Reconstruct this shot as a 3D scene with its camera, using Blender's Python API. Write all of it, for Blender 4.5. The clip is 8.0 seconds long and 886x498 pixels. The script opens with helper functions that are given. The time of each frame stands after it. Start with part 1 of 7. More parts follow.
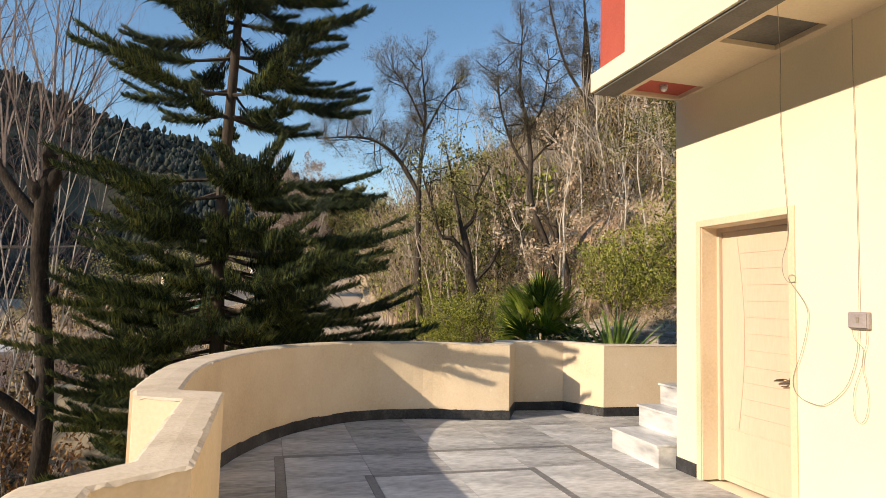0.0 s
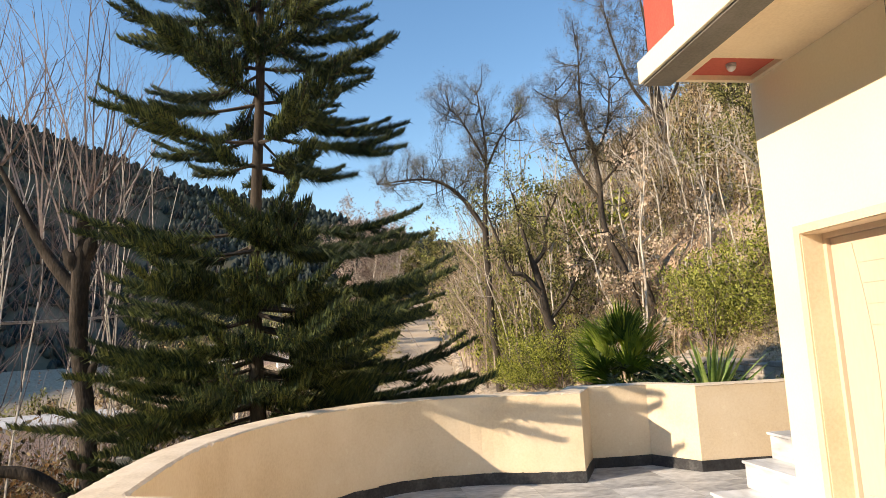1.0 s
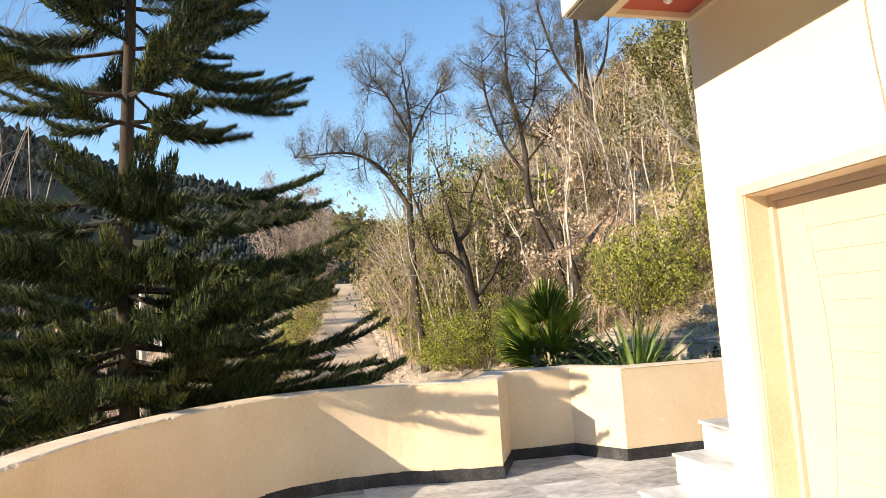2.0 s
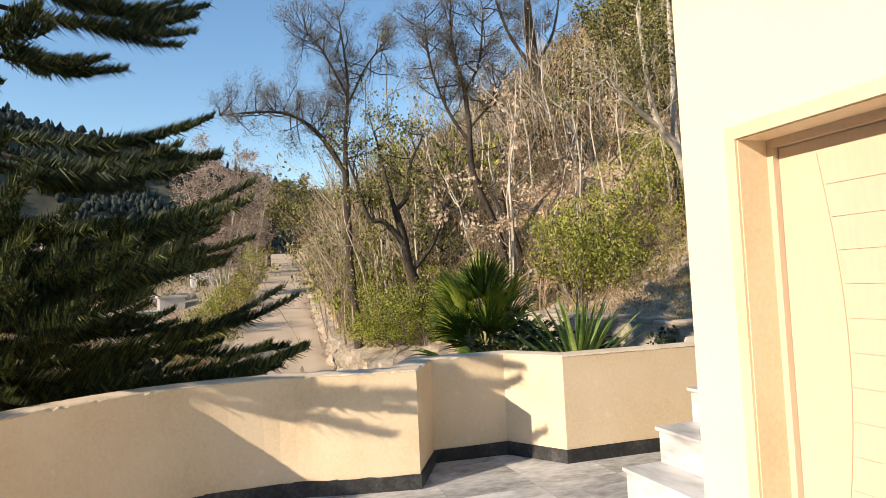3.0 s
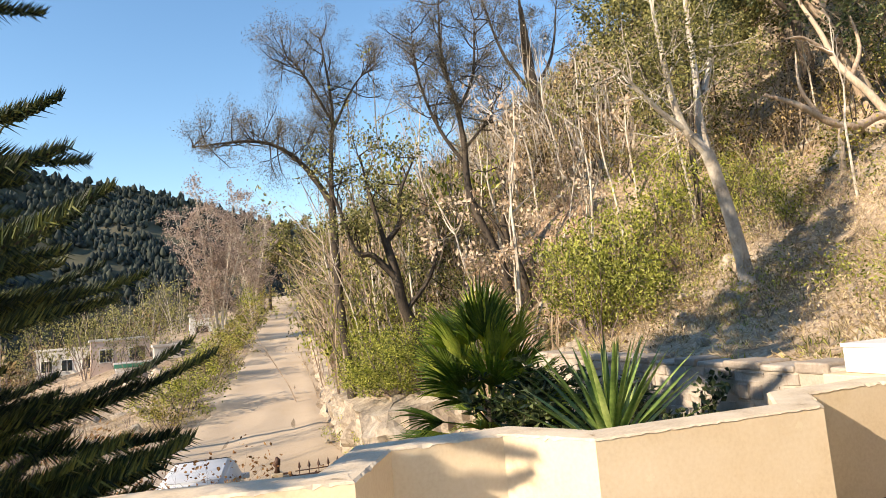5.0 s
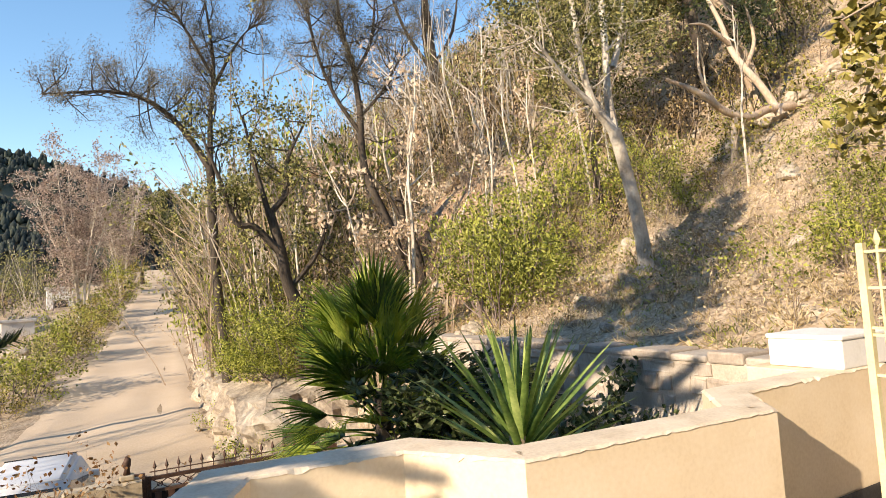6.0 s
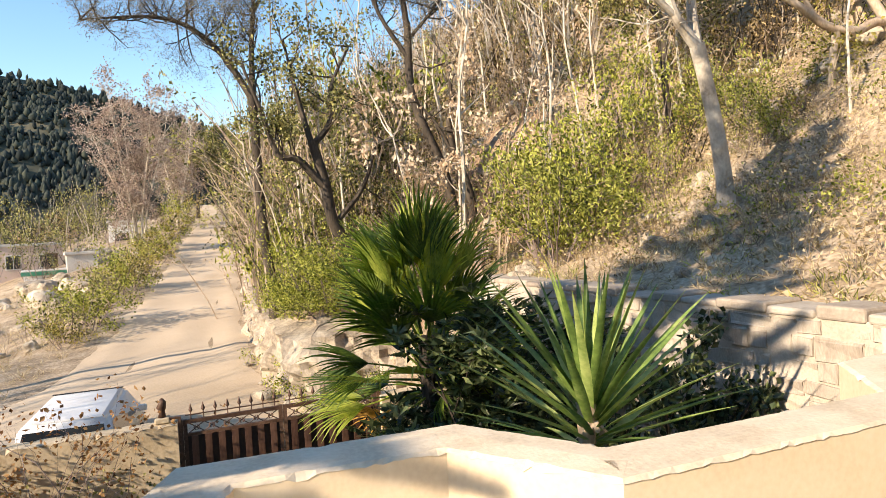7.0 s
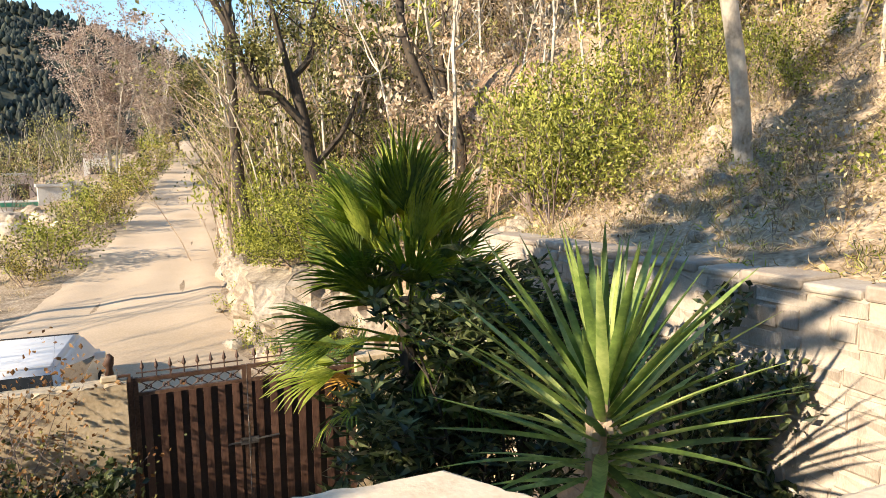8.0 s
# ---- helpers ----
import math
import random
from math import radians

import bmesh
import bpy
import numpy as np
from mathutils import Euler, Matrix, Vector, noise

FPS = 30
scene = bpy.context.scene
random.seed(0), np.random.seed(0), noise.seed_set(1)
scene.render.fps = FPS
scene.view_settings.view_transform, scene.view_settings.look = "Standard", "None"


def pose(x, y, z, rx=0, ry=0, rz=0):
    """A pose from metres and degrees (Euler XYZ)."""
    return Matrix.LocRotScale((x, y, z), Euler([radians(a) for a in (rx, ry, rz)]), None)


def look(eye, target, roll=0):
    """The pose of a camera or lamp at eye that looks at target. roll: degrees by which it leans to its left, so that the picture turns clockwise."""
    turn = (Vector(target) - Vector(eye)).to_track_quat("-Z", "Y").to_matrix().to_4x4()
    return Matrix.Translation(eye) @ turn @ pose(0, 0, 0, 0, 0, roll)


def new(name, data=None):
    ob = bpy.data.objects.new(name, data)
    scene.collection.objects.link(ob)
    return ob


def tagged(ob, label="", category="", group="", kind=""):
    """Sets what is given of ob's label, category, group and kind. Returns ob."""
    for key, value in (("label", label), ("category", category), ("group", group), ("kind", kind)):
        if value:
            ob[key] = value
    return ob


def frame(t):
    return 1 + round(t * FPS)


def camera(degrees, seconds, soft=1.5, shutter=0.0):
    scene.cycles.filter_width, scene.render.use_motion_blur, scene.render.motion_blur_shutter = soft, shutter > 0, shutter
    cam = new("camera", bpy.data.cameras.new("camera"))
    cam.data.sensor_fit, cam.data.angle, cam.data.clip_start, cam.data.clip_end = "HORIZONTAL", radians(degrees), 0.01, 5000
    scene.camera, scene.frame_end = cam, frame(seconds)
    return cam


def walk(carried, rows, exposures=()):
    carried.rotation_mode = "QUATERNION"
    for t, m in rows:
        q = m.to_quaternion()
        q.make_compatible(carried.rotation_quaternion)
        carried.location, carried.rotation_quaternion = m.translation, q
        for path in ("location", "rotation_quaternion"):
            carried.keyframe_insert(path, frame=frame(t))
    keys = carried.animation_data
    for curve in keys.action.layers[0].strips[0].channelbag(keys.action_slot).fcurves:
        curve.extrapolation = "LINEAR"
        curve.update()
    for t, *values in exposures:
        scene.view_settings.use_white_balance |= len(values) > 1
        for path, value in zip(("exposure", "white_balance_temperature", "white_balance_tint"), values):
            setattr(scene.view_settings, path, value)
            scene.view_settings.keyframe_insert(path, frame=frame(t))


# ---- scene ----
cam = camera(69.9, 8.0, 0.7)
PATH = [
    (0, (-3.48, -4.875, 1.432), (-2.961, -2.95, 1.585), 1.5),
    (0.5, (-3.154, -4.54, 1.428), (-2.764, -2.596, 1.691), -4.2),
    (1, (-2.907, -4.105, 1.499), (-2.639, -2.143, 1.779), -2.6),
    (1.5, (-2.727, -3.671, 1.526), (-2.384, -1.715, 1.765), -3.9),
    (1.7, (-2.657, -3.569, 1.506), (-2.197, -1.636, 1.726), -4.5),
    (2.8, (-2.108, -2.538, 1.536), (-1.627, -0.602, 1.679), -1.3),
    (3, (-2.013, -2.383, 1.535), (-1.371, -0.491, 1.645), -2.6),
    (3.5, (-1.785, -1.974, 1.542), (-1.256, -0.065, 1.817), -0.7),
    (4, (-1.602, -1.542, 1.575), (-1.181, 0.399, 1.814), -2.4),
    (4.5, (-1.348, -1.125, 1.589), (-0.73, 0.769, 1.767), -3.3),
    (4.7, (-1.269, -0.954, 1.579), (-0.678, 0.946, 1.786), -5.3),
    (5.8, (-0.895, 0.052, 1.582), (-0.081, 1.863, 1.817), -1.5),
    (6, (-0.862, 0.194, 1.593), (0.074, 1.956, 1.728), -3.7),
    (6.5, (-0.678, 0.577, 1.602), (0.013, 2.447, 1.752), -4.0),
    (7, (-0.492, 0.971, 1.602), (0.292, 2.81, 1.548), -3.1),
    (7.5, (-0.37, 1.38, 1.622), (0.551, 3.153, 1.518), -1.6),
    (8, (-0.183, 1.733, 1.613), (0.636, 3.544, 1.393), -0.7),
]
walk(cam, [(t, look(eye, target, roll)) for t, eye, target, roll in PATH],
     [(0, 0.22, 6840, 13.5), (1.0, 0.64, 6800, 13), (1.7, 0.86, 6800, 13), (3.0, 0.48, 6780, 13), (3.5, 0.27, 6790, 13.5), (4.5, 0.76, 6840, 13), (6.5, 0.93, 6900, 13.5), (8.0, 1.14, 6920, 11.5)])

# ---- light ----
SUN = Vector((-1.06, -0.33, 0.49)).normalized()
world = bpy.data.worlds.new("sky")
scene.world = world
world.use_nodes = True
wn = world.node_tree.nodes
sky = wn.new("ShaderNodeTexSky")
sky.sky_type = "NISHITA"
sky.sun_disc = False
sky.sun_elevation = math.asin(SUN.z)
sky.sun_rotation = math.atan2(SUN.x, SUN.y) % (2 * math.pi)
sky.altitude = 1500
sky.air_density, sky.dust_density, sky.ozone_density = 1.35, 0.0, 1.2
clear = wn.new("ShaderNodeHueSaturation")
clear.inputs["Saturation"].default_value = 1.22
world.node_tree.links.new(sky.outputs[0], clear.inputs["Color"])
world.node_tree.links.new(clear.outputs[0], wn["Background"].inputs[0])
wn["Background"].inputs[1].default_value = 0.15
sun_data = bpy.data.lights.new("sun", "SUN")
sun_data.energy, sun_data.angle, sun_data.color = 5.0, radians(0.55), (1.0, 0.855, 0.66)
sun = new("sun", sun_data)
sun.matrix_world = look(SUN * 60, (0, 0, 0))


# ---- small tools ----
def rng(seed):
    return np.random.default_rng(seed)


class Mesh:
    """Collects vertices and faces and makes one mesh of them."""

    def __init__(self):
        self.v, self.f, self.n = [], [], 0

    def add(self, verts, faces):
        verts = np.asarray(verts, dtype=float).reshape(-1, 3)
        self.v.append(verts)
        self.f += [tuple(i + self.n for i in f) for f in faces]
        self.n += len(verts)
        return self

    def box(self, x0, x1, y0, y1, z0, z1, m=None):
        v = np.array([(x, y, z) for z in (z0, z1) for y in (y0, y1) for x in (x0, x1)], dtype=float)
        if m is not None:
            v = np.array([m @ Vector(p) for p in v])
        return self.add(v, [(0, 2, 3, 1), (4, 5, 7, 6), (0, 1, 5, 4), (2, 6, 7, 3), (0, 4, 6, 2), (1, 3, 7, 5)])

    def tube(self, pts, radii, sides=6, cap=True):
        pts = np.asarray(pts, dtype=float)
        k = len(pts)
        radii = np.broadcast_to(np.asarray(radii, dtype=float), (k,))
        d = np.gradient(pts, axis=0)
        d /= np.linalg.norm(d, axis=1)[:, None] + 1e-9
        ref = np.array((0.0, 0, 1)) if abs(d[0][2]) < 0.9 else np.array((1.0, 0, 0))
        u = np.cross(d, ref)
        u /= np.linalg.norm(u, axis=1)[:, None] + 1e-9
        w = np.cross(d, u)
        a = np.arange(sides) * 2 * math.pi / sides
        ring = pts[:, None] + radii[:, None, None] * (u[:, None] * np.cos(a)[None, :, None] + w[:, None] * np.sin(a)[None, :, None])
        faces = [(i * sides + j, i * sides + (j + 1) % sides, (i + 1) * sides + (j + 1) % sides, (i + 1) * sides + j)
                 for i in range(k - 1) for j in range(sides)]
        if cap:
            faces += [tuple(range(sides))[::-1], tuple(range((k - 1) * sides, k * sides))]
        return self.add(ring, faces)

    def quads(self, v):
        """v: n x 4 x 3 corners, one quad each."""
        n = len(v)
        base = self.n
        self.v.append(np.asarray(v, dtype=float).reshape(-1, 3))
        idx = (np.arange(4 * n) + base).reshape(-1, 4)
        self.f += [tuple(q) for q in idx.tolist()]
        self.n += 4 * n
        return self

    def data(self, name, smooth=False):
        me = bpy.data.meshes.new(name)
        me.from_pydata(np.concatenate(self.v), [], self.f) if self.v else None
        if smooth:
            me.polygons.foreach_set("use_smooth", [True] * len(me.polygons))
        me.update()
        return me


def thing(name, label="", category="", at=(0, 0, 0), group="", kind=""):
    ob = new(name)
    ob.location = at
    ob.empty_display_size = 0.2
    return tagged(ob, label, category, group, kind)


def part(name, mesh, material, parent, label="", smooth=False):
    """Links a Mesh, a bmesh or mesh data as one object under a thing."""
    if isinstance(mesh, Mesh):
        mesh = mesh.data(name, smooth)
    elif isinstance(mesh, bmesh.types.BMesh):
        bm, mesh = mesh, bpy.data.meshes.new(name)
        bm.to_mesh(mesh)
        bm.free()
        if smooth:
            mesh.polygons.foreach_set("use_smooth", [True] * len(mesh.polygons))
    if material and not mesh.materials:
        mesh.materials.append(material)
    ob = new(name, mesh)
    ob.parent = parent
    return tagged(ob, label)


def single(name, mesh, material, label="", category="", kind="", group="", smooth=False):
    ob = part(name, mesh, material, None, smooth=smooth)
    return tagged(ob, label, category, group, kind)


def rounded_box(x0, x1, y0, y1, z0, z1, r=0.01, seg=2):
    bm = bmesh.new()
    bmesh.ops.create_cube(bm, size=1)
    for v in bm.verts:
        v.co = Vector((x0 + (v.co.x + 0.5) * (x1 - x0), y0 + (v.co.y + 0.5) * (y1 - y0), z0 + (v.co.z + 0.5) * (z1 - z0)))
    bmesh.ops.bevel(bm, geom=bm.edges[:], offset=r, segments=seg, affect="EDGES", profile=0.5)
    return bm


def smooth_noise(x, y, seed=0.0):
    return noise.noise(Vector((x, y, seed)))


# ---- materials ----
def material(name, stops, scale=4.0, fine=60.0, rough=0.8, bump=0.3, bump_fine=None, metal=0.0, mix=0.35, per_object=0.0, per_island=0.0,
             translucent=0.0, spec=0.3, stretch=(1, 1, 1), dist=0.02, detail=6.0, pits=None):
    """A surface with broad blotches and fine grain. stops: colours from dark to light."""
    m = bpy.data.materials.new(name)
    m.use_nodes = True
    nt = m.node_tree
    n, link = nt.nodes, nt.links.new
    b = n["Principled BSDF"]
    co = n.new("ShaderNodeTexCoord")
    mp = n.new("ShaderNodeMapping")
    mp.inputs["Scale"].default_value = stretch
    link(co.outputs["Object"], mp.inputs[0])
    broad = n.new("ShaderNodeTexNoise")
    broad.inputs["Scale"].default_value, broad.inputs["Detail"].default_value = scale, detail
    grain = n.new("ShaderNodeTexNoise")
    grain.inputs["Scale"].default_value, grain.inputs["Detail"].default_value = fine, 4.0
    for t in (broad, grain):
        link(mp.outputs[0], t.inputs["Vector"])
    add = n.new("ShaderNodeMix")
    add.inputs[0].default_value = mix
    link(broad.outputs[0], add.inputs[2])
    link(grain.outputs[0], add.inputs[3])
    value = add.outputs[0]
    extra = []
    if per_object:
        info = n.new("ShaderNodeObjectInfo")
        extra.append((info.outputs["Random"], per_object))
    if per_island:
        geo = n.new("ShaderNodeNewGeometry")
        extra.append((geo.outputs["Random Per Island"], per_island))
    for out, amount in extra:
        ma = n.new("ShaderNodeMath")
        ma.operation = "MULTIPLY_ADD"
        ma.inputs[1].default_value, ma.inputs[2].default_value = amount, -amount / 2
        link(out, ma.inputs[0])
        su = n.new("ShaderNodeMath")
        link(value, su.inputs[0])
        link(ma.outputs[0], su.inputs[1])
        value = su.outputs[0]
    ramp = n.new("ShaderNodeValToRGB")
    el = ramp.color_ramp.elements
    k = len(stops)
    while len(el) < k:
        el.new(0.5)
    for i, c in enumerate(stops):
        el[i].position = 0.32 + 0.36 * i / max(1, k - 1)
        el[i].color = (*c, 1)
    link(value, ramp.inputs[0])
    colour, relief = ramp.outputs[0], None
    if pits:
        # small flaked spots that show the paler ground coat
        vo = n.new("ShaderNodeTexVoronoi")
        vo.inputs["Scale"].default_value = 7.0
        wob = n.new("ShaderNodeMix")
        wob.data_type = "VECTOR"
        wob.inputs[0].default_value = 0.06
        link(mp.outputs[0], wob.inputs[4])
        link(grain.outputs["Color"], wob.inputs[5])
        link(wob.outputs[1], vo.inputs["Vector"])
        lt = n.new("ShaderNodeMath")
        lt.operation = "LESS_THAN"
        lt.inputs[1].default_value = 0.15
        link(vo.outputs["Distance"], lt.inputs[0])
        gt = n.new("ShaderNodeMath")
        gt.operation = "GREATER_THAN"
        gt.inputs[1].default_value = 0.56
        link(broad.outputs[0], gt.inputs[0])
        relief = n.new("ShaderNodeMath")
        relief.operation = "MULTIPLY"
        link(lt.outputs[0], relief.inputs[0])
        link(gt.outputs[0], relief.inputs[1])
        cm = n.new("ShaderNodeMix")
        cm.data_type = "RGBA"
        cm.inputs[7].default_value = (*pits, 1)
        link(relief.outputs[0], cm.inputs[0])
        link(colour, cm.inputs[6])
        colour = cm.outputs[2]
    link(colour, b.inputs["Base Color"])
    b.inputs["Roughness"].default_value, b.inputs["Metallic"].default_value = rough, metal
    b.inputs["Specular IOR Level"].default_value = spec
    if bump:
        bp = n.new("ShaderNodeBump")
        bp.inputs["Strength"].default_value, bp.inputs["Distance"].default_value = bump, dist
        link(value if not extra else add.outputs[0], bp.inputs["Height"])
        link(bp.outputs[0], b.inputs["Normal"])
    if translucent:
        tr = n.new("ShaderNodeBsdfTranslucent")
        br = n.new("ShaderNodeHueSaturation")
        br.inputs["Value"].default_value = 1.6
        br.inputs["Saturation"].default_value = 1.15
        link(ramp.outputs[0], br.inputs["Color"])
        link(br.outputs[0], tr.inputs[0])
        mx = n.new("ShaderNodeMixShader")
        mx.inputs[0].default_value = translucent
        link(b.outputs[0], mx.inputs[1])
        link(tr.outputs[0], mx.inputs[2])
        link(mx.outputs[0], n["Material Output"].inputs[0])
    return m


PLASTER = material("cream_plaster", [(0.65, 0.505, 0.33), (0.745, 0.605, 0.425), (0.805, 0.675, 0.505)], 1.6, 45, 0.85, 0.25, dist=0.006, pits=(0.80, 0.68, 0.50))
WALL = material("cream_wall_paint", [(0.79, 0.69, 0.49), (0.84, 0.74, 0.54), (0.87, 0.78, 0.59)], 0.9, 60, 0.8, 0.12, dist=0.004)
CAP = material("bare_cement_cap", [(0.56, 0.455, 0.33), (0.71, 0.60, 0.455), (0.80, 0.695, 0.555)], 5, 55, 0.9, 0.5, dist=0.01)
TRIM = material("ochre_paint", [(0.62, 0.49, 0.325), (0.71, 0.575, 0.395), (0.77, 0.64, 0.455)], 2, 60, 0.75, 0.15, dist=0.004)
DOOR = material("door_paint", [(0.57, 0.445, 0.325), (0.62, 0.49, 0.365), (0.66, 0.535, 0.405)], 1.2, 50, 0.5, 0.08, stretch=(1, 1, 0.2))
RED = material("red_paint", [(0.35, 0.07, 0.05), (0.44, 0.095, 0.065), (0.50, 0.12, 0.08)], 2, 60, 0.7, 0.1)
GREY = material("grey_cement_paint", [(0.10, 0.09, 0.08), (0.15, 0.14, 0.12), (0.2, 0.18, 0.16)], 3, 60, 0.8, 0.2)
MARBLE = material("grey_marble", [(0.17, 0.17, 0.17), (0.47, 0.467, 0.455), (0.78, 0.772, 0.755)], 2.2, 18, 0.5, 0.05, mix=0.3, per_object=0.12, spec=0.25, stretch=(0.6, 1.4, 1))
MARBLE_DARK = material("dark_marble", [(0.02, 0.02, 0.022), (0.04, 0.04, 0.043), (0.09, 0.09, 0.09)], 5, 40, 0.4, 0.1)
MARBLE_WHITE = material("white_marble", [(0.32, 0.32, 0.33), (0.60, 0.60, 0.59), (0.75, 0.75, 0.74)], 5, 14, 0.4, 0.08, mix=0.3, spec=0.5, stretch=(1, 0.4, 1.5))
GROUND = material("dry_hill_ground", [(0.12, 0.085, 0.05), (0.37, 0.285, 0.195), (0.63, 0.52, 0.39)], 1.5, 16, 0.95, 0.8, mix=0.5, dist=0.08)
ROAD = material("gravel_road", [(0.44, 0.345, 0.24), (0.54, 0.43, 0.31), (0.62, 0.51, 0.38)], 0.35, 22, 0.95, 0.25, mix=0.35, dist=0.03)
ROCK = material("pale_rock", [(0.22, 0.18, 0.14), (0.45, 0.385, 0.30), (0.62, 0.55, 0.45)], 1.6, 14, 0.9, 0.9, mix=0.35, dist=0.08, per_object=0.15)
STONE = material("dressed_stone", [(0.30, 0.25, 0.205), (0.40, 0.345, 0.285), (0.49, 0.44, 0.375)], 3, 30, 0.9, 0.7, mix=0.4, dist=0.02, per_object=0.2)
MORTAR = material("mortar", [(0.36, 0.31, 0.25), (0.46, 0.40, 0.33), (0.54, 0.48, 0.40)], 4, 50, 0.95, 0.5)
BARK_DARK = material("dark_bark", [(0.025, 0.02, 0.016), (0.06, 0.048, 0.038), (0.11, 0.09, 0.07)], 6, 50, 0.9, 0.6, stretch=(1, 1, 0.25))
BARK_BLACK = material("blackish_bark", [(0.012, 0.01, 0.008), (0.03, 0.023, 0.017), (0.085, 0.065, 0.05)], 5, 40, 0.95, 0.9, stretch=(1, 1, 0.4), dist=0.03)
BARK_PALE = material("pale_bark", [(0.26, 0.22, 0.175), (0.54, 0.48, 0.40), (0.73, 0.68, 0.59)], 4, 30, 0.85, 0.7, stretch=(1, 1, 0.7))
BARK_TAN = material("tan_stems", [(0.22, 0.155, 0.105), (0.46, 0.355, 0.26), (0.66, 0.55, 0.43)], 2, 30, 0.85, 0.3, per_island=0.3, stretch=(1, 1, 0.3))
NEEDLE = material("araucaria_needles", [(0.012, 0.025, 0.013), (0.031, 0.052, 0.021), (0.14, 0.16, 0.045)], 1.5, 8, 0.55, 0, per_island=0.35, translucent=0.18)
LEAF_GREEN = material("green_leaves", [(0.06, 0.08, 0.012), (0.27, 0.30, 0.05), (0.50, 0.51, 0.12)], 1.2, 9, 0.55, 0, per_island=0.5, translucent=0.25)
LEAF_OLIVE = material("olive_leaves", [(0.04, 0.045, 0.013), (0.19, 0.19, 0.06), (0.37, 0.345, 0.13)], 1.2, 9, 0.6, 0, per_island=0.5, translucent=0.14)
LEAF_DRY = material("dry_leaves", [(0.11, 0.075, 0.036), (0.33, 0.245, 0.14), (0.56, 0.45, 0.29)], 1.2, 9, 0.8, 0, per_island=0.5, translucent=0.14)
MARBLE_BAND = material("band_marble", [(0.11, 0.11, 0.113), (0.19, 0.19, 0.188), (0.30, 0.30, 0.295)], 2.5, 22, 0.4, 0.05, mix=0.4, spec=0.4)
BRONZE = material("bronze", [(0.2, 0.14, 0.09), (0.3, 0.22, 0.14), (0.4, 0.3, 0.2)], 10, 80, 0.35, 0.1, metal=0.9)
CABLE = material("cable_sheath", [(0.20, 0.17, 0.13), (0.29, 0.25, 0.20), (0.36, 0.32, 0.26)], 20, 90, 0.5, 0.05)
GREY_PLASTIC = material("grey_plastic", [(0.28, 0.24, 0.23), (0.34, 0.30, 0.29), (0.4, 0.36, 0.35)], 8, 80, 0.5, 0.05)
WHITE_PAINT = material("white_paint", [(0.68, 0.67, 0.64), (0.78, 0.77, 0.75), (0.83, 0.82, 0.8)], 3, 40, 0.7, 0.2, dist=0.006)
YELLOW_IRON = material("yellow_iron_paint", [(0.55, 0.48, 0.26), (0.68, 0.60, 0.36), (0.74, 0.67, 0.43)], 6, 60, 0.5, 0.1)
GATE_IRON = material("brown_iron_paint", [(0.05, 0.025, 0.018), (0.105, 0.056, 0.04), (0.17, 0.093, 0.067)], 4, 40, 0.55, 0.25, per_object=0.15, stretch=(1, 1, 0.3))
GATE_FRAME = material("rusty_frame", [(0.045, 0.024, 0.017), (0.10, 0.056, 0.038), (0.16, 0.10, 0.07)], 5, 40, 0.6, 0.25)
RENDER_WALL = material("weathered_wall", [(0.36, 0.28, 0.18), (0.55, 0.45, 0.31), (0.66, 0.56, 0.41)], 2, 26, 0.95, 0.6)
CAR_WHITE = material("car_sky_white", [(0.66, 0.66, 0.65), (0.75, 0.75, 0.74), (0.80, 0.80, 0.79)], 2, 30, 0.55, 0, spec=0.35)
RUBBER = material("black_rubber", [(0.01, 0.01, 0.01), (0.02, 0.02, 0.02), (0.04, 0.04, 0.04)], 8, 60, 0.8, 0.1)
GLASS_DARK = material("car_glass", [(0.02, 0.025, 0.03), (0.03, 0.035, 0.04), (0.04, 0.045, 0.05)], 1, 10, 0.06, 0, spec=0.9)
YUCCA = material("yucca_leaf", [(0.07, 0.12, 0.03), (0.18, 0.265, 0.065), (0.40, 0.47, 0.16)], 4, 30, 0.42, 0.1, per_object=0.35, translucent=0.2, spec=0.5)
PALM = material("palm_leaf", [(0.04, 0.075, 0.013), (0.14, 0.20, 0.03), (0.40, 0.45, 0.085)], 4, 30, 0.42, 0.1, per_object=0.5, translucent=0.35, spec=0.4)
PALM_DRY = material("dry_palm_leaf", [(0.32, 0.17, 0.04), (0.5, 0.29, 0.07), (0.6, 0.4, 0.14)], 4, 30, 0.6, 0.1, translucent=0.25)
LEAF_DARK = material("dark_broad_leaves", [(0.02, 0.032, 0.014), (0.055, 0.075, 0.03), (0.15, 0.18, 0.075)], 1.2, 9, 0.32, 0, per_island=0.5, translucent=0.2, spec=0.4)
LEAF_PINK = material("faded_seed_heads", [(0.20, 0.15, 0.125), (0.34, 0.265, 0.22), (0.48, 0.40, 0.345)], 1.2, 9, 0.8, 0, per_island=0.5, translucent=0.25)
LEAF_HAZE = material("grey_green_fine_leaves", [(0.08, 0.07, 0.045), (0.15, 0.13, 0.085), (0.25, 0.21, 0.15)], 1.0, 9, 0.7, 0, per_island=0.4, translucent=0.3)
TWIG_GREY = material("grey_twigs", [(0.09, 0.068, 0.062), (0.20, 0.155, 0.14), (0.34, 0.28, 0.255)], 2, 30, 0.9, 0.2, per_island=0.3)
TWIG_DARK = material("dark_violet_twigs", [(0.05, 0.037, 0.036), (0.10, 0.076, 0.072), (0.19, 0.15, 0.14)], 2, 30, 0.9, 0.2, per_island=0.3)
